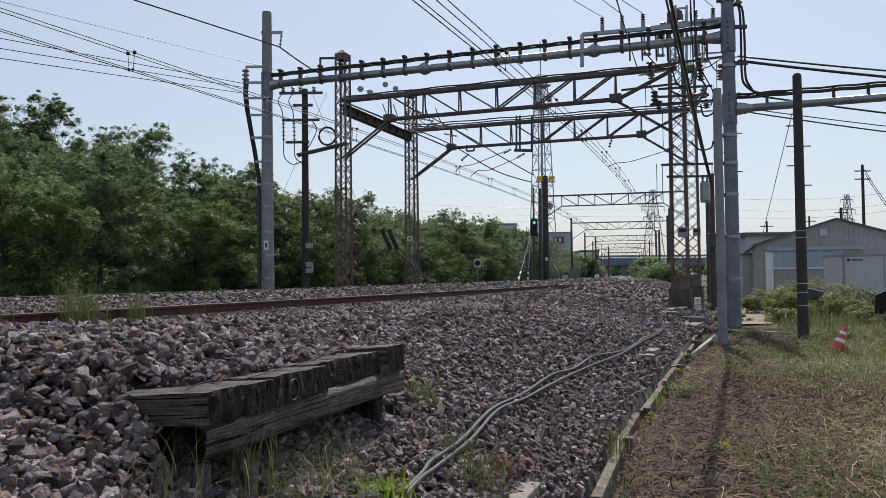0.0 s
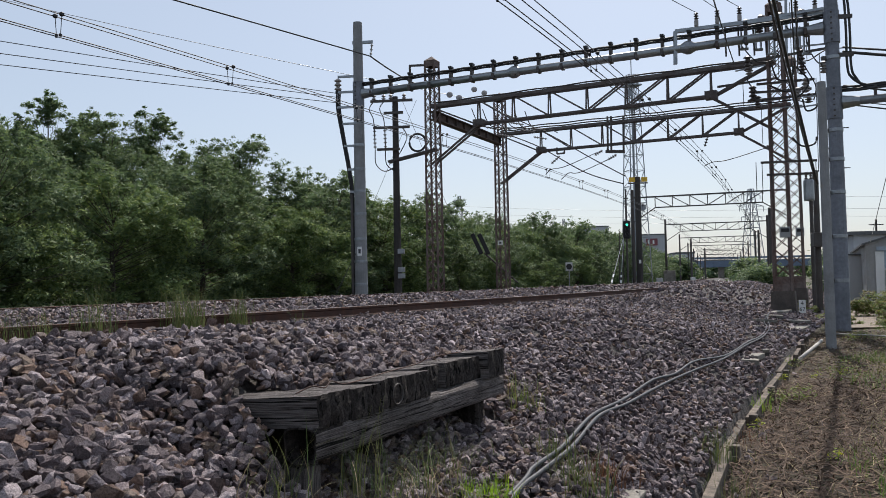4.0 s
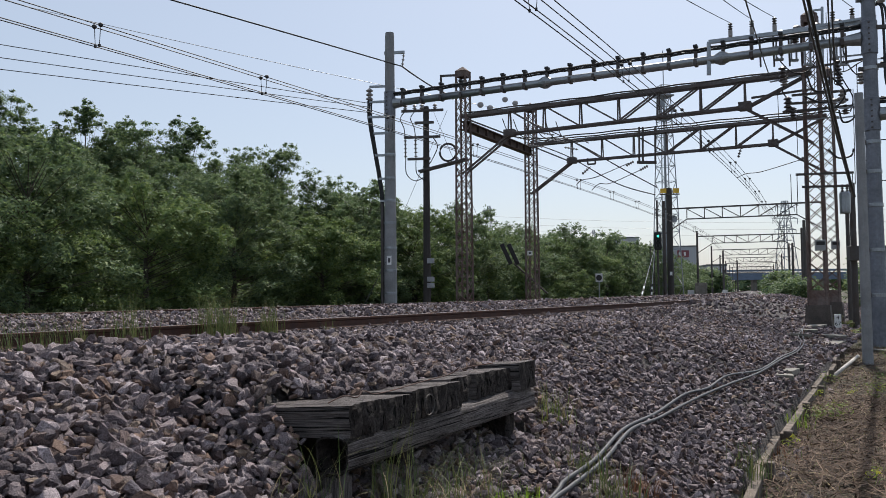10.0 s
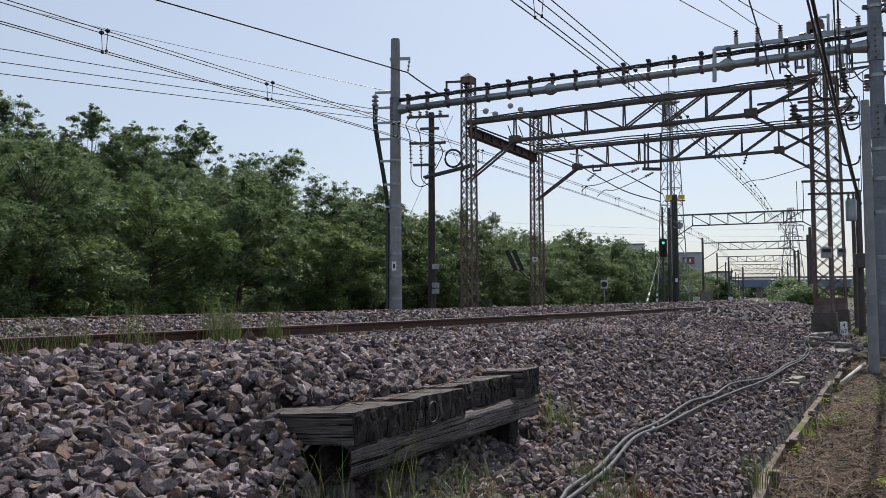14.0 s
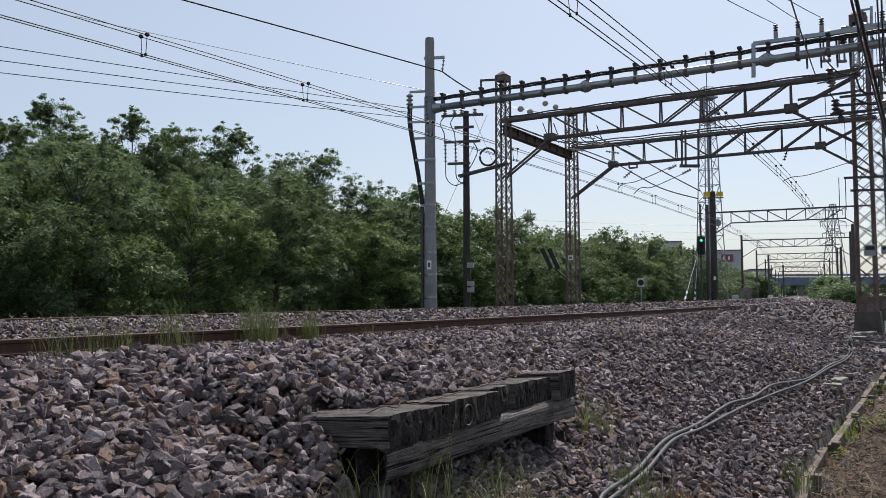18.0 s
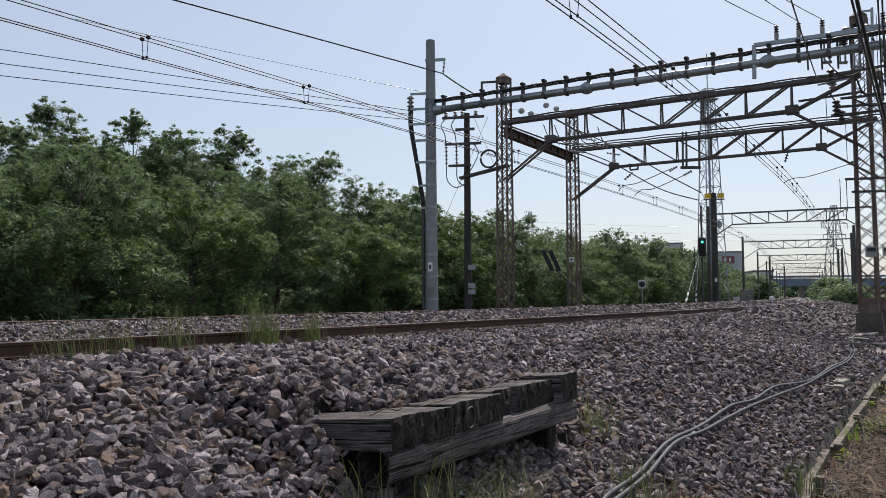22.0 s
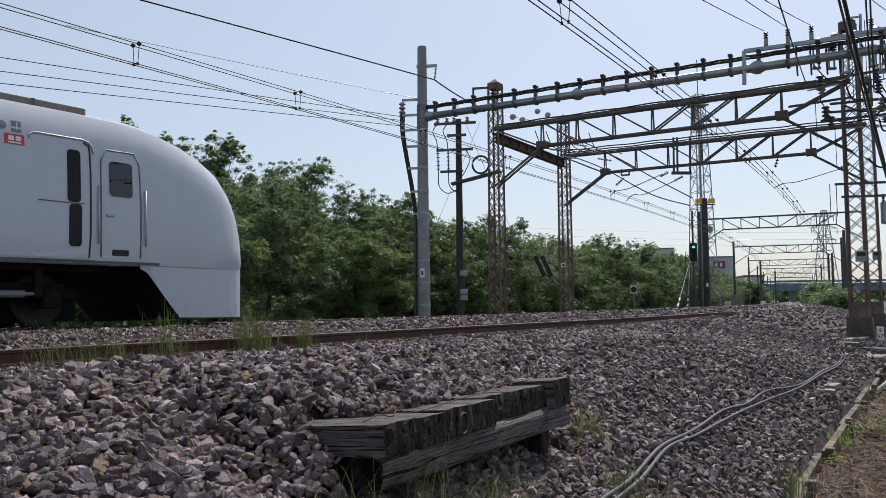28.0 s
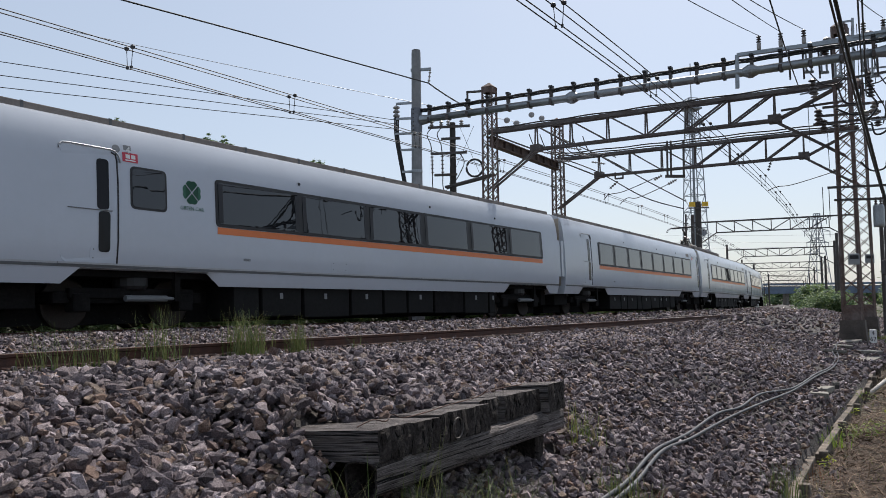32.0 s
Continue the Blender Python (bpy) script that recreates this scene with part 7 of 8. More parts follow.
for s, o, n, hgt, sp, ln, lab in ((-9.53, 4.62, 260, 0.52, 0.15, 0.35, "tall thin green grass tuft growing beside the rail"), (-8.48, 4.6, 120, 0.42, 0.08, 0.35, "tall thin green grass tuft growing beside the rail"), (-10.97, 4.62, 90, 0.56, 0.12, 0.4, "tall thin green grass tuft growing beside the rail"), (-11.67, 4.62, 60, 0.32, 0.12, 0.45, "small grass tuft by the rusty rail"), (-12.47, 4.6, 44, 0.42, 0.12, 0.45, "sparse green grass tuft growing beside the rail"), (-12.05, 4.6, 30, 0.4, 0.10, 0.4, "sparse green grass tuft growing beside the rail"), (-7.2, 4.7, 18, 0.18, 0.08, 0.5, "small grass tuft by the rusty rail")):
    p = track(s, o)
    tuft(p.x, p.y, 0.86, n, hgt + 0.1, sp, ln, M["blade"], lab, 0.009)
for d, b, z, n, hgt, sp, ln, mt in ((0.22, -0.04, 0.66, 34, 0.34, 0.04, 0.4, "blade"), (-0.20, 0.05, 0.74, 30, 0.26, 0.07, 0.8, "blade"), (-0.25, 0.0, 0.70, 22, 0.24, 0.10, 1.2, "pale_straw"), (0.3, -0.10, 0.58, 60, 0.30, 0.10, 1.1, "blade"), (0.55, -0.10, 0.58, 80, 0.30, 0.12, 1.1, "blade"), (0.85, -0.05, 0.56, 60, 0.28, 0.12, 1.0, "blade"), (1.15, 0.0, 0.55, 70, 0.20, 0.10, 0.8, "blade"), (0.4, -0.2, 0.56, 40, 0.28, 0.14, 1.4, "pale_straw"), (2.35, 0.05, 0.64, 40, 0.16, 0.06, 0.6, "blade")):
    p = st_a + st_u * d + st_back * b
    tuft(p.x, p.y, z, n, hgt, sp, ln, M[mt], "long loose grass arching up in front of the timber stack", 0.0042)
for x, y, z, n, hgt, sp, mt, lab in ((-0.25, 3.67, 0.47, 130, 0.16, 0.05, "bright_blade", "bright green grass clump beside the cable"), (-0.35, 3.65, 0.49, 80, 0.14, 0.05, "bright_blade", "bright green grass clump beside the cable"), (0.14, 4.24, 0.40, 130, 0.24, 0.09, "blade", "green and rusty weed clump on the concrete slab"), (0.28, 4.47, 0.39, 140, 0.15, 0.08, "rust_weed", "dry rusty weed clump on the concrete slab"), (1.75, 7.6, 0.03, 90, 0.12, 0.12, "rust_weed", "dry rusty weed clump in the cut stalks"), (0.04, 4.46, 0.49, 60, 0.24, 0.08, "blade", "thin grass tuft in the ballast"), (-0.16, 5.23, 0.68, 60, 0.24, 0.08, "weed", "small green weed in the stones"), (1.21, 6.18, 0.17, 90, 0.24, 0.1, "blade", "grass tuft at the kerb"), (2.3, 9.2, 0.05, 70, 0.2, 0.12, "bright_blade", "bright green weed at the kerb"), (1.1, 5.6, 0.0, 110, 0.2, 0.16, "blade", "grass tuft at the kerb"), (3.2, 19.0, 0.5, 110, 0.2, 0.4, "weed", "thin patch of green weeds in the ballast")):
    tuft(x, y, z, n, hgt, sp, 0.5, M[mt], lab, 0.006)


def ground_z(x, y):
    s, o = along(x, y)
    return ground_height(x, y, s, o)


def scatter(n, x0, x1, y0, y1, test):
    xy = np.stack([rng.uniform(x0, x1, n), rng.uniform(y0, y1, n)], 1)
    s, o = along(xy[:, 0], xy[:, 1])
    keep = test(xy[:, 0], xy[:, 1], s, o)
    return xy[keep]


def straw_mat(name, xy, z, length, width, lift, mat):
    """Loose stalks lying crosswise, each a gently curved ribbon of three faces."""
    n = len(xy)
    a, bend = rng.uniform(0, 2 * np.pi, n), rng.normal(0, 0.5, n)
    step = length * rng.uniform(0.3, 1.3, n) / 3
    p = np.stack([xy[:, 0], xy[:, 1], z + 0.006 + lift * rng.random(n)], 1)
    rows_ = []
    for k in range(4):
        side = np.stack([-np.sin(a), np.cos(a), rng.normal(0, 0.35, n)], 1) * width * 0.5
        rows_ += [p - side, p + side]
        p = p + np.stack([np.cos(a) * step, np.sin(a) * step, rng.normal(0, lift * 0.45, n)], 1)
        p[:, 2] = np.maximum(p[:, 2], z + 0.003)
        a = a + bend / 3
    v = np.stack(rows_, 1).reshape(-1, 3)
    i = np.arange(n)[:, None] * 8
    return fast_mesh(name, v, np.concatenate([i + np.array([[2 * k, 2 * k + 1, 2 * k + 3, 2 * k + 2]]) for k in range(3)]), mat)


# brown cut stalks, straw and green grass on the verge
patch = lambda x, y: waves(x, y, 1.1) + 0.5 * waves(x + 7, y, 2.3)
near_verge = lambda x, y, s, o: (o > kerb_o(s) + 0.08) & (x < 0.62 * y)
xy = scatter(50000, 0.2, 8, 2.5, 12, lambda x, y, s, o: near_verge(x, y, s, o) & (o < 14.6 + 0.7 * patch(x, y)))
tagged(straw_mat("cut_stalks", xy, ground_z(xy[:, 0], xy[:, 1]), 0.30, 0.0075, 0.05, M["straw"]), "layer of dry brown cut stalks and straw", "dry grass", kind="stuff")
xy = scatter(26000, 1.5, 12, 10, 22, lambda x, y, s, o: near_verge(x, y, s, o) & (o < 13.6 + 0.6 * patch(x, y)))
tagged(straw_mat("cut_stalks", xy, ground_z(xy[:, 0], xy[:, 1]), 0.26, 0.010, 0.04, M["straw"]), "layer of dry brown cut stalks and straw", "dry grass", kind="stuff")
xy = scatter(190000, 0.5, 20, 4, 32, lambda x, y, s, o: near_verge(x, y, s, o) & (rng.random(len(x)) < np.clip(0.10 + 0.9 * (o - 13.0 - 0.8 * patch(x, y)) / 1.4, 0.08, 0.95)))
tagged(blades("verge_grass", xy, ground_z(xy[:, 0], xy[:, 1]), 0.10, 0.007, 1.1, M["verge_blade"]), "short yellow-green grass on the verge", "grass", kind="stuff")
xy = scatter(44000, 0.5, 16, 3, 22, lambda x, y, s, o: near_verge(x, y, s, o) & (rng.random(len(x)) < np.clip(0.08 + (o - 12.9) / 1.6, 0.08, 1)))
tagged(straw_mat("verge_straw", xy, ground_z(xy[:, 0], xy[:, 1]) + 0.02, 0.32, 0.0055, 0.06, M["pale_straw"]), "loose pale straw lying in the grass", "dry grass", kind="stuff")
xy = scatter(70000, 1.5, 18, 5, 30, lambda x, y, s, o: near_verge(x, y, s, o) & (patch(x + 3, y + 1) + 0.9 * (o - 13.3) > 0.3))
tagged(blades("verge_grass", xy, ground_z(xy[:, 0], xy[:, 1]), 0.15, 0.008, 0.8, M["lush_blade"]), "patches of fresh green grass on the verge", "grass", kind="stuff")
xy = scatter(30000, -9, 9, -9, 9, lambda x, y, s, o: (o > 13.3) & ((x > 0.6 * y) | (y < 3)) & (np.hypot(x, y) > 0.4))
tagged(blades("grass", xy, ground_z(xy[:, 0], xy[:, 1]), 0.12, 0.010, 0.9, M["verge_blade"]), "short yellow-green grass round the standpoint", "grass", kind="stuff")
for i, (x, y) in enumerate(((3.85, 13.4), (4.6, 13.2), (4.3, 12.0), (6.9, 15.0), (7.6, 16.6), (8.6, 15.2), (9.4, 16.4), (9.2, 14.2), (8.0, 17.6), (2.9, 10.0), (7.2, 19.5), (9.5, 19.0))):
    n = 120 if i < 3 else 260
    ob = leaf_mesh("weed_clump", [(x, y, 0.1), (x + 0.15, y + 0.1, 0.14), (x - 0.15, y, 0.1)], [0.14, 0.18, 0.15], n, 0.026, None, M["weed"])
    tagged(ob, "low clump of fresh green weeds in the grass", "weed", "weed clumps on the verge", "stuff")

for x, y in ((3.05, 11.6), (3.25, 11.5), (3.8, 11.9), (4.3, 12.3), (1.95, 7.9), (2.2, 6.6)):
    ob = leaf_mesh("weed_clump", [(x, y, 0.12), (x + 0.06, y, 0.16)], [0.06, 0.05], 30, 0.02, None, M["flower"])
    tagged(ob, "small bright yellow-green weed in the cut stalks", "weed", "weed clumps on the verge", "stuff")

# ---- ballast stones ----


def rock_shapes(n, points=15, least=9, most=12):
    out = []
    for i in range(n):
        while True:
            bm = bmesh.new()
            for _ in range(points):
                d = Vector((rng.normal(), rng.normal(), rng.normal())).normalized()
                c = Vector([math.copysign(abs(a) ** 0.75, a) for a in d])
                bm.verts.new((c.x * rng.uniform(0.85, 1.3), c.y * rng.uniform(0.66, 0.86), c.z * rng.uniform(0.42, 0.62)))
            res = bmesh.ops.convex_hull(bm, input=bm.verts)
            bmesh.ops.delete(bm, geom=[g for g in res["geom_interior"] if isinstance(g, bmesh.types.BMVert)], context="VERTS")
            bmesh.ops.triangulate(bm, faces=bm.faces)
            bm.verts.index_update()
            v = np.array([p.co[:] for p in bm.verts])
            f = np.array([[p.index for p in q.verts] for q in bm.faces])
            bm.free()
            if least <= len(v) <= most:
                out.append((v, f))
                break
    return out


def broken(shapes, amount):
    """The same rocks with every face split in four and roughened."""
    out = []
    for v, f in shapes:
        mid, vs, fs = {}, [Vector(p) for p in v], []

        def half(a, b):
            k = (min(a, b), max(a, b))
            if k not in mid:
                mid[k] = len(vs)
                vs.append((vs[a] + vs[b]) / 2)
            return mid[k]

        for a, b, c in f.tolist():
            ab, bc, ca = half(a, b), half(b, c), half(c, a)
            fs += [(a, ab, ca), (ab, b, bc), (ca, bc, c), (ab, bc, ca)]
        o_ = len(out) * 7.7
        vs = [p * (1 + amount * noise.noise(p * 1.7 + Vector((o_, 0, 0)))) + noise.noise_vector(p * 3.1 + Vector((0, o_, 0))) * amount * 0.55 for p in vs]
        out.append((np.array([p[:] for p in vs]), np.array(fs)))
    return out


ROCKS = rock_shapes(16)
CHIPPED = rock_shapes(24, 20, 11, 15)
CRAGGY = broken(rock_shapes(24, 18, 10, 14), 0.17)


def random_turns(n):
    q = rng.normal(size=(n, 4)) * np.array([1.0, 0.42, 0.42, 1.0])
    q /= np.linalg.norm(q, axis=1)[:, None]
    w, x, y, z = q.T
    return np.stack([np.stack([1 - 2 * (y * y + z * z), 2 * (x * y - z * w), 2 * (x * z + y * w)], 1), np.stack([2 * (x * y + z * w), 1 - 2 * (x * x + z * z), 2 * (y * z - x * w)], 1), np.stack([2 * (x * z - y * w), 2 * (y * z + x * w), 1 - 2 * (x * x + y * y)], 1)], 1)


def stones(centres, size, shapes=ROCKS):
    vs, fs, base = [], [], 0
    kind = rng.integers(0, len(shapes), len(centres))
    for k, (v, f) in enumerate(shapes):
        sel = np.where(kind == k)[0]
        if not len(sel):
            continue
        m = random_turns(len(sel)) * size[sel][:, None, None]
        w = np.einsum("nij,kj->nki", m, v) + centres[sel][:, None, :]
        vs.append(w.reshape(-1, 3))
        fs.append((f[None] + (np.arange(len(sel)) * len(v))[:, None, None] + base).reshape(-1, 3))
        base += len(sel) * len(v)
    return np.concatenate(vs), np.concatenate(fs)


def stone_field(n, s0, s1, o0, o1, size, near, far, view=True):
    s, o = rng.uniform(s0, s1, n), rng.uniform(o0, o1, n)
    h = np.radians(np.interp(s, _s, _h))
    x, y = np.interp(s, _s, _cx) + o * np.cos(h), np.interp(s, _s, _cy) - o * np.sin(h)
    d, az = np.hypot(x, y), np.degrees(np.arctan2(x, y))
    rails = np.min([abs(o - q) for q in (GAUGE / 2, -GAUGE / 2, SPACING + GAUGE / 2, SPACING - GAUGE / 2)], axis=0) < 0.075
    rs, ro = (x - st_a.x) * st_u.x + (y - st_a.y) * st_u.y, (x - st_a.x) * st_back.x + (y - st_a.y) * st_back.y
    on_stack = (rs > -0.03) & (rs < 1.88) & (ro > -0.06) & (ro < np.interp(rs, [0, 0.1, 0.35, 0.6, 0.9, 1.0, 1.9], [0.46, 0.44, 0.33, 0.27, 0.24, 0.27, 0.22]) + 0.03 * np.sin(rs * 9))
    keep = (d > near) & (d < far) & ((az > -47) & (az < 34) if view else (az < -46) | (az > 33) | (np.abs(az) > 90)) & ~rails & ~on_stack & (np.hypot(x, y) > 1.2) & ((o < np.maximum(11.6, kerb_o(s) - 0.05)) | (s + 0.9 * (o - 11.55) < -14.9))
    s, o, x, y = s[keep], o[keep], x[keep], y[keep]
    sz = size * rng.lognormal(0, 0.36 if size < 0.026 else 0.3, len(x))
    sz = np.minimum(sz, size * 1.65)
    up = (rs[keep] > 0.0) & (rs[keep] < 1.88) & (ro[keep] > 0.15) & (ro[keep] < 0.6)
    z = np.where(up, np.maximum(bed_height(s, o), 1.085 - 0.066 * ro[keep] + 0.01), bed_height(s, o)) + rng.normal(0.0, 0.016, len(x)) + sz * 0.15
    return np.stack([x, y, z], 1), sz


parts_ = [stone_field(54000, -17.8, -12.5, 8.3, 13.2, 0.0228, 0, 4.9), stone_field(58000, -16.5, -8, 5.5, 12.45, 0.0235, 4.9, 8), stone_field(52000, -14, 4, 1.0, 12.2, 0.031, 8, 15), stone_field(30000, -10, 22, -3.5, 11.9, 0.045, 15, 30), stone_field(9000, 5, 78, -4, 11.6, 0.075, 30, 85), stone_field(26000, -24, -9, 2, 13.0, 0.036, 1.2, 9, False), stone_field(11000, -40, -8, -4, 12.6, 0.06, 9, 30, False)]
# stones slumped under the timber stack
fall, run = rng.random(1500), rng.uniform(0.0, 1.95, 1500)
back = -0.05 + 0.36 * fall + rng.normal(0, 0.02, 1500)
parts_.append((np.stack([st_a.x + st_u.x * run + st_back.x * back, st_a.y + st_u.y * run + st_back.y * back, 0.60 + 0.13 * fall + rng.normal(0, 0.012, 1500)], 1), 0.026 * rng.lognormal(0, 0.28, 1500)))
cs, sz = np.concatenate([p[0] for p in parts_]), np.concatenate([p[1] for p in parts_])
near_first = np.argsort(np.hypot(cs[:, 0] + 1.15, cs[:, 1] - 2.45))
single, rest = near_first[:300], near_first[300:]
far_off = np.hypot(cs[rest, 0], cs[rest, 1])
vs_, fs_, base = [], [], 0
for lo_, hi_, kinds_ in ((0, 3.7, CRAGGY), (3.7, 5.0, CHIPPED), (5.0, 999, ROCKS)):
    sel = rest[(far_off >= lo_) & (far_off < hi_)]
    v, f = stones(cs[sel], sz[sel], kinds_)
    vs_.append(v), fs_.append(f + base)
    base += len(v)
v, f = np.concatenate(vs_), np.concatenate(fs_)
tagged(fast_mesh("ballast_stones", v, f, M["stone"], ballast), "angular grey and brown ballast stones", kind="stuff")
shapes = []
for v, f in CRAGGY:
    me = bpy.data.meshes.new("stone")
    me.from_pydata(v.tolist(), [], f.tolist())
    me.materials.append(M["stone_single"])
    shapes.append(me)
for i, (c, q, r) in enumerate(zip(cs[single], sz[single], random_turns(300))):
    ob = link("stone", shapes[i % len(shapes)], ballast)
    m = Matrix.Identity(4)
    for a in range(3):
        for b in range(3):
            m[a][b] = r[a][b] * q
        m[a][3] = c[a]
    ob.matrix_local = m
# a few stones fallen outside the kerb
xy = scatter(500, 0.4, 5, 5.0, 14, lambda x, y, s, o: (o > kerb_o(s) + 0.05) & (o < kerb_o(s) + 0.35))
c = np.stack([xy[:, 0], xy[:, 1], ground_z(xy[:, 0], xy[:, 1]) + 0.02], 1)
v, f = stones(c, 0.04 * rng.lognormal(0, 0.25, len(c)))
tagged(fast_mesh("loose_stones", v, f, M["stone"]), "loose stones spilled outside the kerb", "stones", kind="stuff")

# ---- signals and posts along the line ----


def lattice_tower(name, x, y, z0, z1, w0, w1, mat, label, step, bar, group="", arms=(), category="tower"):
    t = thing(name, Matrix.Translation((x, y, z0)) @ Matrix.Rotation(radians(20), 4, "Z"), label, category, group)
    h = z1 - z0
    w = lambda z: (w0 + (w1 - w0) * z / h) / 2
    cn = [(-1, -1), (1, -1), (1, 1), (-1, 1)]
    for cx, cy in cn:
        part("leg", rods([((cx * w(0), cy * w(0), 0), (cx * w(h), cy * w(h), h))], bar * 1.5, 4, True), mat, t)
    for i in range(4):
        (ax, ay), (bx, by) = cn[i], cn[(i + 1) % 4]
        z, k = 0.0, 0
        while z < h - 0.01:
            z2 = min(h, z + step * (0.5 + 0.5 * w(z) / (w0 / 2)))
            p, q = ((ax, ay), (bx, by)) if k % 2 else ((bx, by), (ax, ay))
            part("lacing_bar", rods([((p[0] * w(z), p[1] * w(z), z), (q[0] * w(z2), q[1] * w(z2), z2))], bar, 4, True), mat, t)
            part("cross_bar", rods([((ax * w(z2), ay * w(z2), z2), (bx * w(z2), by * w(z2), z2))], bar, 4, True), mat, t)
            z, k = z2, k + 1
    for z, a in arms:
        part("arm", rods([((-a, 0, z), (0, 0, z + a * 0.25)), ((a, 0, z), (0, 0, z + a * 0.25)), ((-a, 0, z), (a, 0, z))], bar * 1.2, 4, True), mat, t)
        for sx in (-a, a):
            part("insulator", rods([((sx, 0, z), (sx, 0, z - a * 0.4))], bar, 5), mat, t)
    return t


p = sight(962, 488, 88)
ct = lattice_tower("radio_tower", p[0], 88, 0, 23.2, 2.4, 0.95, M["far_steel"], "tall slim grey lattice radio tower beyond the trees", 2.0, 0.04)
part("ladder", rods([((0, 0, 0), (0, 0, 23.2))], 0.12, 6), M["far_steel"], ct)
part("platform", boxed(-0.8, 0.8, -0.8, 0.8, 22.0, 22.15), M["far_steel"], ct)
part("platform", boxed(-0.7, 0.7, -0.7, 0.7, 19.6, 19.7), M["far_steel"], ct)
part("antenna", rods([((0, 0, 23.2), (0, 0, 27.0))], 0.05, 6), M["far_steel"], ct)
for x, z in ((0.6, 20.6), (-0.6, 21.2), (0.55, 9.0)):
    part("dish", lathe([(0.05, -0.1), (0.35, 0.0), (0.38, 0.06)], 14, Matrix.Translation((x, -0.6, z)) @ Matrix.Rotation(math.pi / 2, 4, "X")), M["far_steel"], ct)
for x, y, d, z1 in ((655, 365, 420, 46), (1158, 488, 260, 28.5), (1500, 400, 330, 33), (838, 400, 600, 46)):
    q = sight(x, y, d)
    lattice_tower("power_pylon", q[0], d, 0, z1 - (0 if x != 655 else 0), 6 if d < 400 else 8, 1.2, M["far_steel"], "distant pale lattice power pylon", 6, 0.13 if d > 300 else 0.10, "distant power pylons", [(z1 * 0.97 - 1, 3.2), (z1 * 0.85 - 1, 4.2), (z1 * 0.73 - 1, 3.6)], "pylon")

M["signal_glow"] = material("green_signal_lens", (0.02, 0.3, 0.2), 0.2, var=0.02, bump=0)
_b = M["signal_glow"].node_tree.nodes["Principled BSDF"]
_b.inputs["Emission Color"].default_value, _b.inputs["Emission Strength"].default_value = (0.1, 1.0, 0.65, 1), 1.2
p = sight(946, 489, 60)
sg = thing("railway_signal", Matrix.Translation((p[0], 60, 0.4)), "black railway signal head on a slim ladder post", "signal")
part("post", rods([((0, 0, 0), (0, 0, 7.6))], 0.07, 10), M["dark_steel"], sg)
for x in (-0.5, -0.2):
    part("ladder_rail", rods([((x - 0.1, 0.25, 0), (x, 0.15, 4.6))], 0.03, 5), M["dark_steel"], sg)
part("ladder_rungs", rods([((-0.55, 0.2, 0.4 * k), (-0.25, 0.2, 0.4 * k)) for k in range(1, 11)], 0.015, 4), M["dark_steel"], sg)
hd = part("head", boxed(-0.27, 0.27, -0.2, -0.05, 4.0, 5.3, 0.12), M["black"], sg, "black oval backing board")
for k, z in enumerate((4.3, 4.65, 5.0)):
    part("lens", lathe([(0.09, 0), (0.09, 0.03), (0.0, 0.05)], 14, Matrix.Translation((0, -0.2, z)) @ Matrix.Rotation(math.pi / 2, 4, "X")), M["signal_glow"] if k == 2 else M["black"], hd)
    part("hood", lathe([(0.12, 0), (0.12, 0.2), (0.11, 0.2), (0.11, 0.0)], 14, Matrix.Translation((0, -0.2, z + 0.02)) @ Matrix.Rotation(math.pi / 2, 4, "X")), M["black"], hd)
for k in range(2):
    gw = thing("striped_guy", Matrix(), "guy wire with a black and white guard", "wire", "guy wires")
    a, b = Vector((p[0] - 0.2, 60, 4.6)), Vector(sight(915 + 18 * k, 505, 55 + 3 * k))
    part("wire", rods([(a, b)], 0.02, 5), M["wire_light"], gw)
    for i in range(6):
        part("guard", rods([(b.lerp(a, i * 0.05), b.lerp(a, (i + 1) * 0.05))], 0.06, 8), M["white"] if i % 2 == 0 else M["black"], gw)
p = sight(967, 489, 71)
dp = thing("line_pole", Matrix.Translation((p[0], 71, 0.4)), "dark line pole with two yellow tags", "pole")
part("shaft", lathe([(0.27, 0), (0.24, 9.8), (0, 9.85)], 14), M["dark_pole"], dp)
for x in (-0.75, 0.3):
    part("tag", boxed(x, x + 0.5, -0.32, -0.29, 9.35, 9.75), M["yellow"], dp, "yellow tag")
part("tag_arm", boxed(-0.8, 0.85, -0.28, -0.24, 9.2, 9.3), M["dark_steel"], dp)
part("number_plate", boxed(-0.1, 0.1, -0.29, -0.27, 2.4, 2.7), M["white"], dp)
p = sight(845, 466, 55)
rp = thing("repeater_sign", Matrix.Translation((p[0], 55, 0)), "white square lineside sign with a black disc on a post", "sign")
part("post", rods([((0, 0.03, 0.3), (0, 0.03, p[2]))], 0.035, 8), M["steel"], rp)
part("board", boxed(-0.23, 0.23, -0.02, 0.02, p[2] - 0.28, p[2] + 0.28, 0.01), M["grey_wall"], rp)
part("disc", lathe([(0.19, 0), (0.19, 0.03)], 20, Matrix.Translation((0, -0.02, p[2])) @ Matrix.Rotation(math.pi / 2, 4, "X")), M["black"], rp)
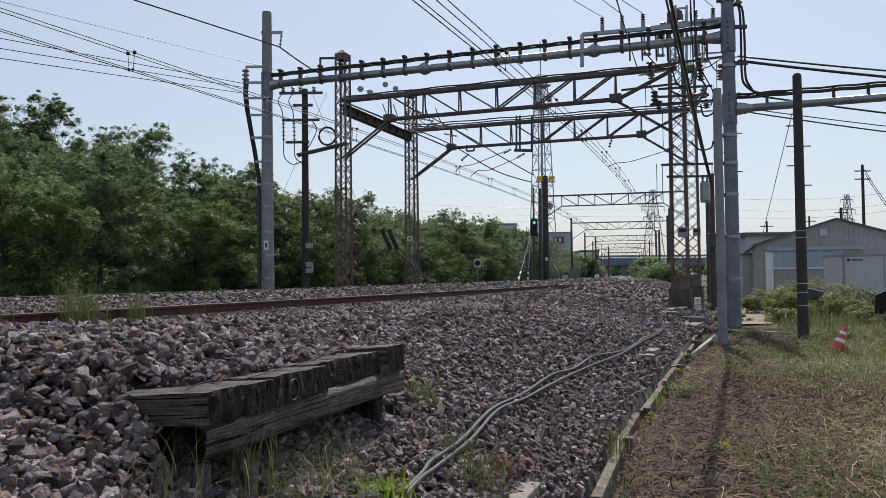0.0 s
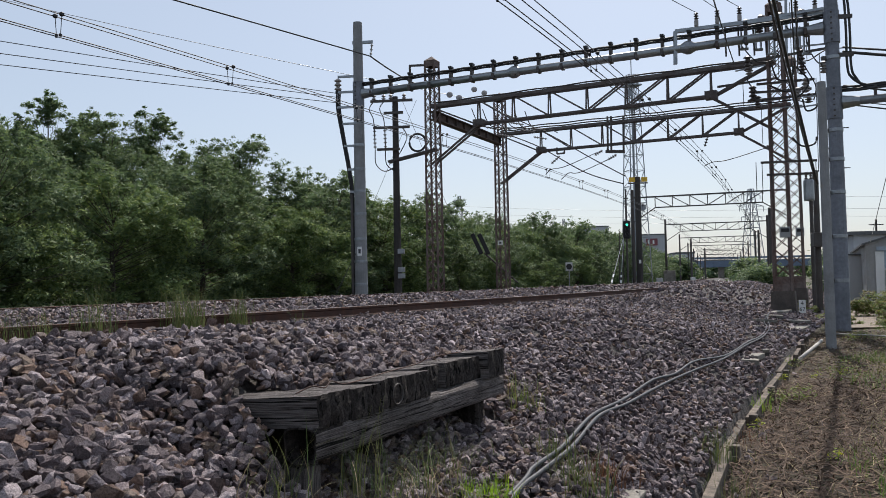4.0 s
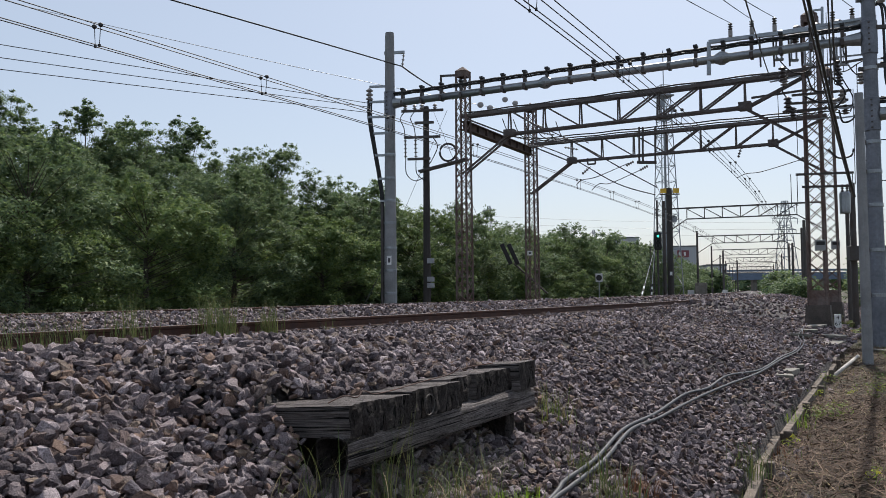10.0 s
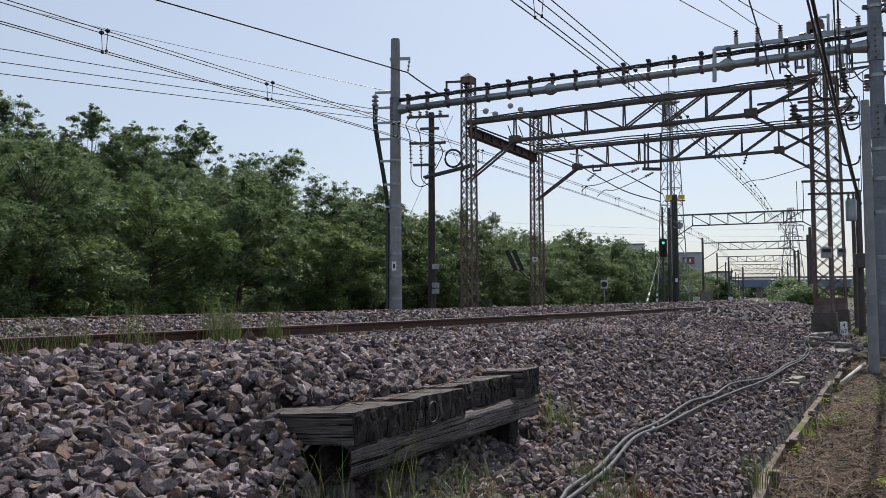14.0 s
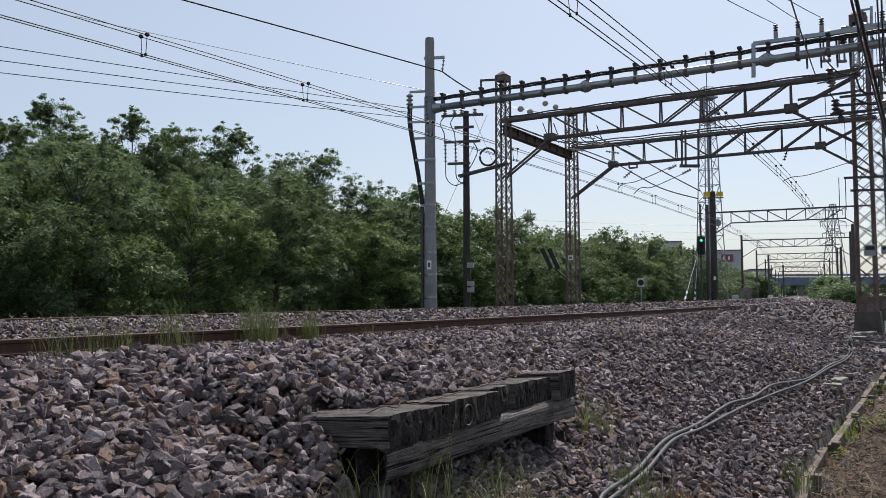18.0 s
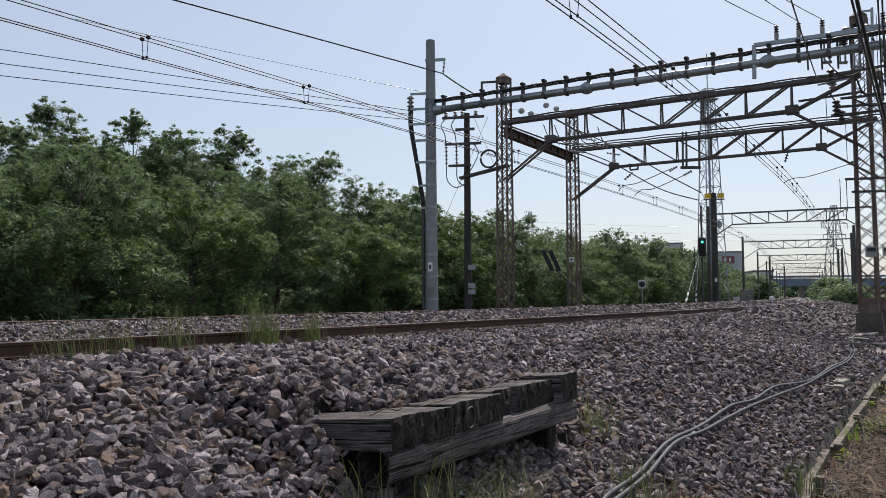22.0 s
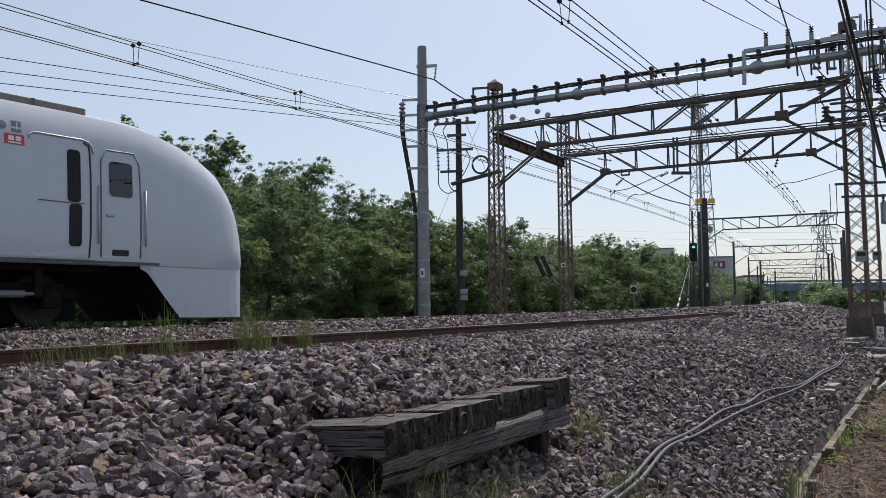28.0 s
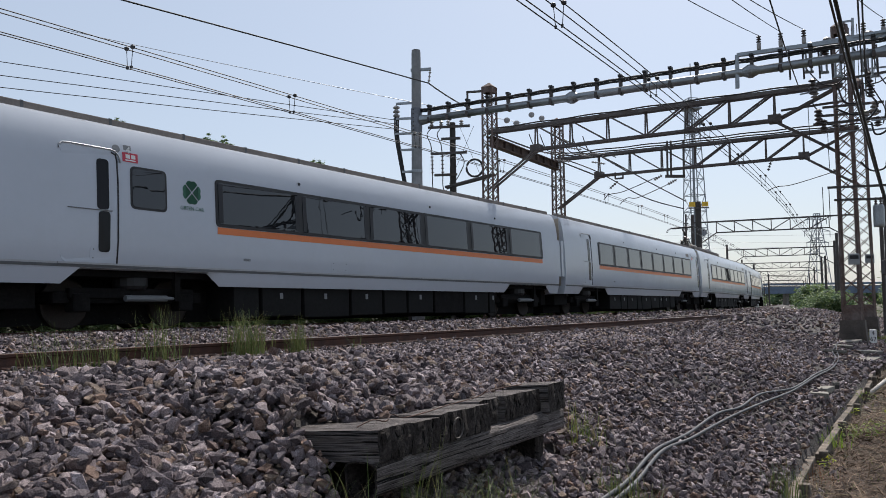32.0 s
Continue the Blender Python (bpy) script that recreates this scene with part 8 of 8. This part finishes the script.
for x, y, d, w, h, mt in ((1000, 492, 78, 0.55, 0.5, "grey_wall"), (1017, 490, 82, 1.1, 1.2, "concrete"), (1056, 482, 80, 0.4, 0.5, "white")):
    q = sight(x, y, d)
    bx_ = thing("trackside_box", Matrix.Translation((q[0], d, 0.7)), "small pale equipment box beside the tracks", "box", "trackside boxes")
    part("body", boxed(-w / 2, w / 2, -0.2, 0.2, 0.35, 0.35 + h, 0.02), M[mt], bx_)
    part("leg", boxed(-0.06, 0.06, -0.06, 0.06, 0.0, 0.35), M["dark_steel"], bx_)
# tilted dark signal plates in front of the hedge
p = sight(690, 425, 42)
tp = thing("folded_sign", pose(p[0], 42, p[2], 0, -24, 0), "pair of dark tilted blades on a low post", "sign")
for k in (-0.16, 0.16):
    part("blade", boxed(k - 0.11, k + 0.11, -0.03, 0.03, -0.55 - k * 0.5, 0.6 - k * 0.5, 0.02), M["black"], tp)
part("post", rods([((0, 0, -0.5), (0.9, 0, -2.6))], 0.04, 8), M["dark_steel"], tp)
# more posts along the left of the line
for x, y, d, z1 in ((1055, 489, 150, 8.5), (1078, 489, 185, 8), (1187, 489, 95, 9.2), (1168, 489, 128, 8.5)):
    q = sight(x, y, d)
    ob = part("line_post", lathe([(0.2, 0.3), (0.16, z1), (0, z1 + 0.05)], 12), M["dark_steel"])
    ob.location = (q[0], d, 0)
    tagged(ob, "dark steel post beside the distant tracks", "pole", "posts along the distant line")

# ---- bridge and distant buildings ----
p0, p1 = sight(1040, 468, 330), sight(1150, 468, 330)
bg = thing("road_bridge", Matrix.Translation((p0[0], 330, 0)), "blue steel road bridge crossing the line in the distance", "bridge")
LB = p1[0] - p0[0] + 30
part("girder", boxed(0, LB, -0.4, 0.4, 5.4, 8.0), M["bridge_blue"], bg)
part("deck", boxed(-20, LB + 30, 0.5, 7, 7.6, 8.2), M["concrete"], bg)
part("rail", boxed(-20, LB + 30, -0.5, -0.45, 8.6, 9.4), M["bridge_blue"], bg)
for k in range(14):
    part("stiffener", boxed(k * LB / 14, k * LB / 14 + 0.2, -0.55, -0.42, 5.4, 8.0), M["bridge_blue"], bg)
for x in (-4, LB * 0.28, LB * 0.75, LB + 6):
    part("pier", boxed(x - 0.6, x + 0.6, 1, 6, 0, 7.6), M["concrete"], bg)


def block(name, x0, x1, y_top, d, deep, mat, label, windows=0, floors=0, roof=0.6):
    a, b = sight(x0, y_top, d), sight(x1, y_top, d)
    g = thing(name, Matrix.Translation((a[0], d, 0)), label, "building", "distant buildings")
    w, h = b[0] - a[0], a[2]
    part("wall", boxed(0, w, 0, deep, 0, h), M[mat], g)
    part("roof", boxed(-0.2, w + 0.2, -0.2, deep + 0.2, h, h + roof), M["roof_dark"], g)
    for f_ in range(floors):
        for k in range(windows):
            x = w * (k + 0.25) / windows
            wn_ = part("window", boxed(x, x + w * 0.5 / windows, -0.08, 0.02, h * (f_ + 0.35) / floors, h * (f_ + 0.75) / floors), M["dark_window"], g)
    return g


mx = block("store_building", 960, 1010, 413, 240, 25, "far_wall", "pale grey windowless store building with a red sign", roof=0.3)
sa, sb = sight(987, 419, 239.8), sight(998, 431, 239.8)
sgn = part("sign", boxed(sa[0] - sight(960, 413, 240)[0] - 1.4, sb[0] - sight(960, 413, 240)[0], -0.4, -0.02, sb[2], sa[2]), M["red_sign"], mx, "red sign with white strokes")
for k in range(2):
    x = sa[0] - sight(960, 413, 240)[0] - 0.9 + k * 1.3
    part("stroke", boxed(x, x + 0.5, -0.47, -0.42, sb[2] + 0.5, sa[2] - 0.5), M["white"], sgn)
block("low_building", 1005, 1062, 462, 200, 15, "grey_wall", "low pale building beside the distant line", 6, 1)
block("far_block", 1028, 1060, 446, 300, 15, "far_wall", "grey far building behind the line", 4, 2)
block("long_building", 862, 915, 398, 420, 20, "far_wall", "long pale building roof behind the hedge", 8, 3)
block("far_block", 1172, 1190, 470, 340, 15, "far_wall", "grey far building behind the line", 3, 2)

# ---- far woods ----
for nm, x0, x1, yt, d, dp_, lab in (("far_trees", 1010, 1060, 438, 190, 8, "dark hazy trees beside the distant line"), ("far_trees", 1140, 1200, 442, 130, 10, "green scrub on the bank beside the line"), ("far_trees", 1150, 1215, 455, 85, 6, "green scrub on the bank beside the line"), ("far_trees", 1290, 1345, 412, 75, 6, "dark green trees behind the sheds")):
    a, b = sight(x0, yt, d), sight(x1, yt, d)
    cs_, rs2 = [], []
    k = 26
    for i in range(k):
        x = a[0] + (b[0] - a[0]) * (i + 0.5) / k
        top = a[2] * (0.72 + 0.28 * math.sin(math.pi * (i + 0.7) / k)) * tr.uniform(0.8, 1.0)
        for j in range(3):
            r = tr.uniform(0.14, 0.22) * a[2] + 0.3
            cs_.append((x + tr.uniform(-1, 1), d + tr.uniform(0, dp_), max(r * 0.5, (top - r) * (j + 0.6) / 2.6))), rs2.append(r)
    ob = leaf_mesh(nm, cs_, rs2, 7000, 0.22 * d / 90, None, M["leaf"])
    tagged(ob, lab, "trees", kind="stuff")
fw = []
for i in range(160):
    az = radians(-25 + 60 * i / 160)
    d = 700 + 80 * math.sin(i * 1.7)
    h = 11 + 3 * math.sin(i * 0.9) + 3 * math.sin(i * 2.7) + tr.uniform(-2, 2)
    fw.append((d * math.sin(az), d * math.cos(az), h))
cs_, rs2 = [], []
for x, y, h in fw:
    for j in range(2):
        cs_.append((x + tr.uniform(-5, 5), y, h * (0.35 + 0.4 * j))), rs2.append(h * 0.42)
tagged(leaf_mesh("far_woods", cs_, rs2, 30000, 2.2, None, M["leaf"]), "hazy line of far woods on the horizon", "trees", kind="stuff")

# ---- warehouse and yard on the right ----
WD = 40.0
WH_TURN = radians(18.5)
WH_FRONT, WH_BACK = Vector((math.cos(WH_TURN), -math.sin(WH_TURN), 0)), Vector((math.sin(WH_TURN), math.cos(WH_TURN), 0))
wh_o = Vector(sight(1338, 434, WD))


def on_front(x, y):
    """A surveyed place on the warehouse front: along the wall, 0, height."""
    r = Vector(sight(x, y, 10.0)) - Vector((0, 0, 1.5))
    k = wh_o.dot(WH_BACK) / r.dot(WH_BACK)
    q = r * k
    return (q - wh_o).dot(WH_FRONT), 0.0, q.z + 1.5


e0, rg = on_front(1338, 434), on_front(1480, 389)
wh_w = (rg[0] - e0[0]) * 2
wh = thing("warehouse", Matrix.Translation((wh_o.x, wh_o.y, 0)) @ Matrix.Rotation(-WH_TURN, 4, "Z"), "low grey sheet-metal warehouse with a shallow gable roof", "building")
he, hr = e0[2], rg[2]
v = [(0, 0, 0), (wh_w, 0, 0), (wh_w, 0, he), (wh_w / 2, 0, hr), (0, 0, he)]
v += [(x, 16.0, z) for x, _, z in v]
raw("wall", v, [(0, 1, 2, 3, 4), (9, 8, 7, 6, 5), (0, 4, 9, 5), (1, 6, 7, 2)], M["sheet"], wh)
for sx in (0, 1):
    a0, a1 = (Vector((-0.15, -0.15, he - 0.05)), Vector((wh_w / 2, -0.15, hr))) if sx == 0 else (Vector((wh_w / 2, -0.15, hr)), Vector((wh_w + 0.15, -0.15, he - 0.05)))
    up = Vector((0, 0, 0.09))
    L = Vector((0, 16.3, 0))
    vv = [a0, a1, a1 + L, a0 + L]
    raw("roof", vv + [q + up for q in vv], [(3, 2, 1, 0), (4, 5, 6, 7), (0, 1, 5, 4), (1, 2, 6, 5), (2, 3, 7, 6), (3, 0, 4, 7)], M["roof_dark"], wh)
n_r = 34
for i in range(n_r):
    x = wh_w * (i + 0.5) / n_r
    top = he + (hr - he) * (1 - abs(x - wh_w / 2) / (wh_w / 2)) - 0.05
    part("rib", boxed(x - 0.012, x + 0.012, -0.02, 0.0, 0.05, top), M["sheet"], wh)
for i in range(14):
    part("rib", boxed(-0.02, 0.0, 0.5 + i * 1.1, 0.56 + i * 1.1, 0.05, he - 0.05), M["sheet"], wh)
q0, q1 = on_front(1368, 445), on_front(1492, 473)
dr = part("shutter", boxed(q0[0] - e0[0], q1[0] - e0[0], -0.06, -0.022, q1[2], q0[2]), M["sheet_blue"], wh, "pale blue sliding shutter panels")
for k in range(11):
    x = q0[0] - e0[0] + (q1[0] - q0[0]) * (k + 0.5) / 11
    part("shutter_rib", boxed(x - 0.01, x + 0.01, -0.075, -0.062, q1[2], q0[2]), M["sheet_blue"], dr)
part("lower_shutter", boxed(q0[0] - e0[0], q1[0] - e0[0], -0.05, -0.022, 0.1, q1[2] - 0.08), M["sheet"], wh)
part("beam", boxed(q0[0] - e0[0] - 0.3, q1[0] - e0[0] + 0.9, -0.14, -0.022, q0[2] + 0.02, q0[2] + 0.2), M["sheet_blue"], wh)
part("rail", boxed(q0[0] - e0[0] - 0.1, q1[0] - e0[0], -0.12, -0.065, q1[2] - 0.06, q1[2]), M["white"], wh)
q0 = on_front(1358, 446)
dd = part("door", boxed(q0[0] - e0[0] - 0.1, q0[0] - e0[0] + 0.32, -0.05, -0.022, 0.0, q0[2]), M["white"], wh, "narrow white door")
q0 = on_front(1457, 411)
vt = part("vent_window", boxed(q0[0] - e0[0] - 0.2, q0[0] - e0[0] + 0.2, -0.05, -0.022, q0[2] - 0.19, q0[2] + 0.19), M["sheet_blue"], wh, "small square gable window")
part("vent_frame", boxed(q0[0] - e0[0] - 0.16, q0[0] - e0[0] + 0.16, -0.06, -0.052, q0[2] - 0.15, q0[2] + 0.15), M["grey_wall"], vt)
# side shed
q0, q1 = sight(1312, 452, 44), sight(1336, 452, 44)
sh = thing("shed", Matrix.Translation((q0[0], 44, 0)), "small pale storage shed beside the warehouse", "shed")
part("wall", boxed(0, q1[0] - q0[0], 0, 3, 0, q0[2]), M["grey_wall"], sh)
part("roof", boxed(-0.1, q1[0] - q0[0] + 0.1, -0.1, 3.1, q0[2], q0[2] + 0.08), M["roof_dark"], sh)
part("drainpipe", rods([((q1[0] - q0[0] + 0.15, -0.1, 0), (q1[0] - q0[0] + 0.15, -0.1, q0[2] + 0.4))], 0.04, 8), M["roof_dark"], sh)
q0, q1 = sight(1320, 412, 60), sight(1388, 412, 60)
sh = thing("shed", Matrix.Translation((q0[0], 60, 0)), "flat-roofed grey shed behind the warehouse", "shed")
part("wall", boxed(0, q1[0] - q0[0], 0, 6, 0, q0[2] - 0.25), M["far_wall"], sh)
part("roof", boxed(-0.3, q1[0] - q0[0] + 0.3, -0.3, 6, q0[2] - 0.25, q0[2]), M["roof_dark"], sh)
# truck body
q0 = sight(1492, 451, 33)
tb = thing("box_container", Matrix.Translation((q0[0], 33, 0)) @ Matrix.Rotation(radians(-6), 4, "Z"), "white box container standing in the weeds", "container")
part("body", boxed(0, 5.5, 0, 2.2, 0.25, q0[2], 0.02), M["grey_wall"], tb)
part("top_rail", boxed(-0.02, 5.52, -0.03, 2.22, q0[2] - 0.07, q0[2] + 0.02), M["bare_steel"], tb)
part("corner_post", boxed(-0.03, 0.06, -0.03, 0.06, 0.25, q0[2]), M["bare_steel"], tb)
part("seam", boxed(1.55, 1.58, -0.012, 0.0, 0.3, q0[2] - 0.1), M["bare_steel"], tb)
part("mark", lathe([(0.06, 0), (0.06, 0.01)], 14, Matrix.Translation((0.2, -0.005, q0[2] - 0.22)) @ Matrix.Rotation(math.pi / 2, 4, "X")), M["black"], tb)
for k in range(5):
    part("mark_bar", boxed(0.33 + k * 0.09, 0.39 + k * 0.09, -0.012, -0.002, q0[2] - 0.25, q0[2] - 0.19), M["black"], tb)
for x in (0.4, 4.8):
    part("skid", boxed(x, x + 0.3, 0.2, 2.0, 0, 0.25), M["dark_steel"], tb)
# parked dark car
cr = thing("parked_car", pose(12.62, 19.9, 0, 0, 0, 8), "black parked car at the edge of the grass", "car")
prof = [(-2.1, 0.35), (-2.15, 0.75), (-1.95, 0.98), (-1.1, 1.05), (-0.55, 1.45), (0.9, 1.48), (1.6, 1.05), (2.1, 0.9), (2.15, 0.4)]
v, f = [], []
for x, ins_ in ((-0.82, 0.0), (-0.78, 0.04), (0.78, 0.04), (0.82, 0.0)):
    sc = 1.0 if abs(x) < 0.8 else 0.97
    for y, z in prof:
        v.append((x * (1 if z < 1.1 else 0.86), y * sc, 0.3 + (z - 0.3) * (1 if abs(x) < 0.8 else 0.97)))
n = len(prof)
for i in range(3):
    for k in range(n):
        f.append((i * n + k, i * n + (k + 1) % n, (i + 1) * n + (k + 1) % n, (i + 1) * n + k))
f += [tuple(range(n - 1, -1, -1)), tuple(range(3 * n, 4 * n))]
raw("body", v, f, M["car_black"], cr)
for sx in (-1, 1):
    for y in (-1.35, 1.35):
        wl = part("wheel", lathe([(0.2, -0.1), (0.31, -0.09), (0.32, 0.0), (0.31, 0.09), (0.2, 0.1)], 20, Matrix.Translation((sx * 0.76, y, 0.32)) @ Matrix.Rotation(math.pi / 2, 4, "Y")), M["black"], cr)
        part("rim", lathe([(0.19, -0.105), (0.19, 0.105)], 14, Matrix.Translation((sx * 0.76, y, 0.32)) @ Matrix.Rotation(math.pi / 2, 4, "Y")), M["bare_steel"], wl)
    part("mirror", boxed(sx * 0.98 - 0.1, sx * 0.98 + 0.1, -0.95, -0.83, 1.0, 1.18, 0.03), M["car_black"], cr)
    part("side_window", boxed(sx * 0.72 - 0.012, sx * 0.72 + 0.012, -0.5, 1.1, 1.1, 1.38), M["dark_window"], cr)
# far dark pole and small poles over the roofs
for x, y, d, z1, r in ((1526, 292, 60, 0, 0.1), (1357, 392, 75, 0, 0.08), (1432, 383, 75, 0, 0.08), (1488, 368, 75, 0, 0.1)):
    q = sight(x, y, d)
    pp = thing("utility_pole", Matrix.Translation((q[0], d, 0)), "dark utility pole behind the roofs", "pole", "utility poles behind the roofs")
    part("shaft", lathe([(r * 1.2, 0), (r, q[2]), (0, q[2] + 0.05)], 12), M["dark_pole"], pp)
    if r < 0.15:
        for dz in (0.5, 1.1):
            part("crossarm", boxed(-0.6, 0.6, -0.04, 0.04, q[2] - dz, q[2] - dz + 0.08), M["dark_steel"], pp)
for dy in (0, 6):
    wire(sight(1530, 300 + dy, 60), sight(1640, 420 + dy, 60), 0.8, 0.025, M["wire"], "dark service wire falling from a pole")
# footpath, weeds and bushes beside the sheds
pv = []
for k in range(14):
    t_ = k / 13
    c = Vector((9.0 + 7.0 * t_, 23.5 + 20.0 * t_, 0.055))
    w_ = 0.45 + 0.1 * math.sin(k * 2)
    pv += [(c.x - w_, c.y, c.z), (c.x + w_, c.y, c.z)]
tagged(raw("footpath", pv, [(2 * k, 2 * k + 1, 2 * k + 3, 2 * k + 2) for k in range(13)], M["path_soil"]), "trodden pale earth and gravel path between weeds", "path", kind="structure")
for i, (x, y, r, n, lab, mt) in enumerate(((11.6, 27.5, 0.95, 2600, "rounded yellow-green weed thicket", "weed"), (12.9, 27.0, 1.0, 2600, "rounded yellow-green weed thicket", "weed"), (13.3, 30.5, 1.2, 2600, "tall yellow-green weed thicket with dry stems", "weed"), (11.3, 30.0, 0.9, 1800, "tall yellow-green weed thicket with dry stems", "weed"), (14.8, 28.6, 0.8, 1800, "dark green nettle clump at the container", "leaf"), (10.2, 24.6, 0.5, 900, "low yellow-green weeds beside the path", "weed"), (8.9, 25.3, 0.45, 900, "low green weeds beside the path", "weed"), (12.4, 24.2, 0.5, 900, "low green weeds in the long grass", "weed"), (14.0, 25.4, 0.55, 900, "low green weeds in the long grass", "weed"), (9.6, 30.0, 0.5, 900, "green weeds at the foot of the mast", "weed"), (9.3, 27.2, 0.35, 700, "green weeds at the foot of the mast", "weed"), (16.3, 37.0, 1.0, 1500, "tall weeds along the warehouse wall", "weed"), (18.6, 36.0, 1.1, 1500, "tall weeds along the warehouse wall", "weed"))):
    cs_ = [(x, y, r * 0.45)] + [(x + tr.gauss(0, r * 0.55), y + tr.gauss(0, r * 0.5), abs(tr.gauss(r * 0.5, r * 0.28))) for _ in range(14)]
    ob = leaf_mesh("bush", cs_, [r * 0.5] + [r * tr.uniform(0.2, 0.42) for _ in range(14)], n, 0.07, None, M[mt])
    tagged(ob, lab, "bush", "bushes and weeds by the sheds", "stuff")
xy = scatter(9000, 8, 26, 20, 42, lambda x, y, s, o: (o > 13.2) & (x < 0.62 * y))
tagged(blades("tall_grass", xy, ground_z(xy[:, 0], xy[:, 1]), 0.45, 0.02, 0.5, M["blade"]), "tall seeding grass by the yard", "grass", kind="stuff")
sh2 = part("scrap_sheet", boxed(-0.4, 0.4, -0.03, 0.03, -0.15, 0.2), M["roof_dark"])
sh2.matrix_world = pose(*sight(1435, 522, 27), 20, 12, 10)
tagged(sh2, "dark corrugated scrap sheet lying in the weeds", "scrap")


def motions():
    for car, s_c in CARS:
        rows = []
        for t in TRAIN_TIMES:
            s = s_c + train_s(t)
            h = heading(s)
            p = track(s, 0, RAIL_FAR + 0.025)
            rows.append((t, pose(p.x, p.y, p.z, 0, -1.6, -h)))
        walk(car, rows)


motions()
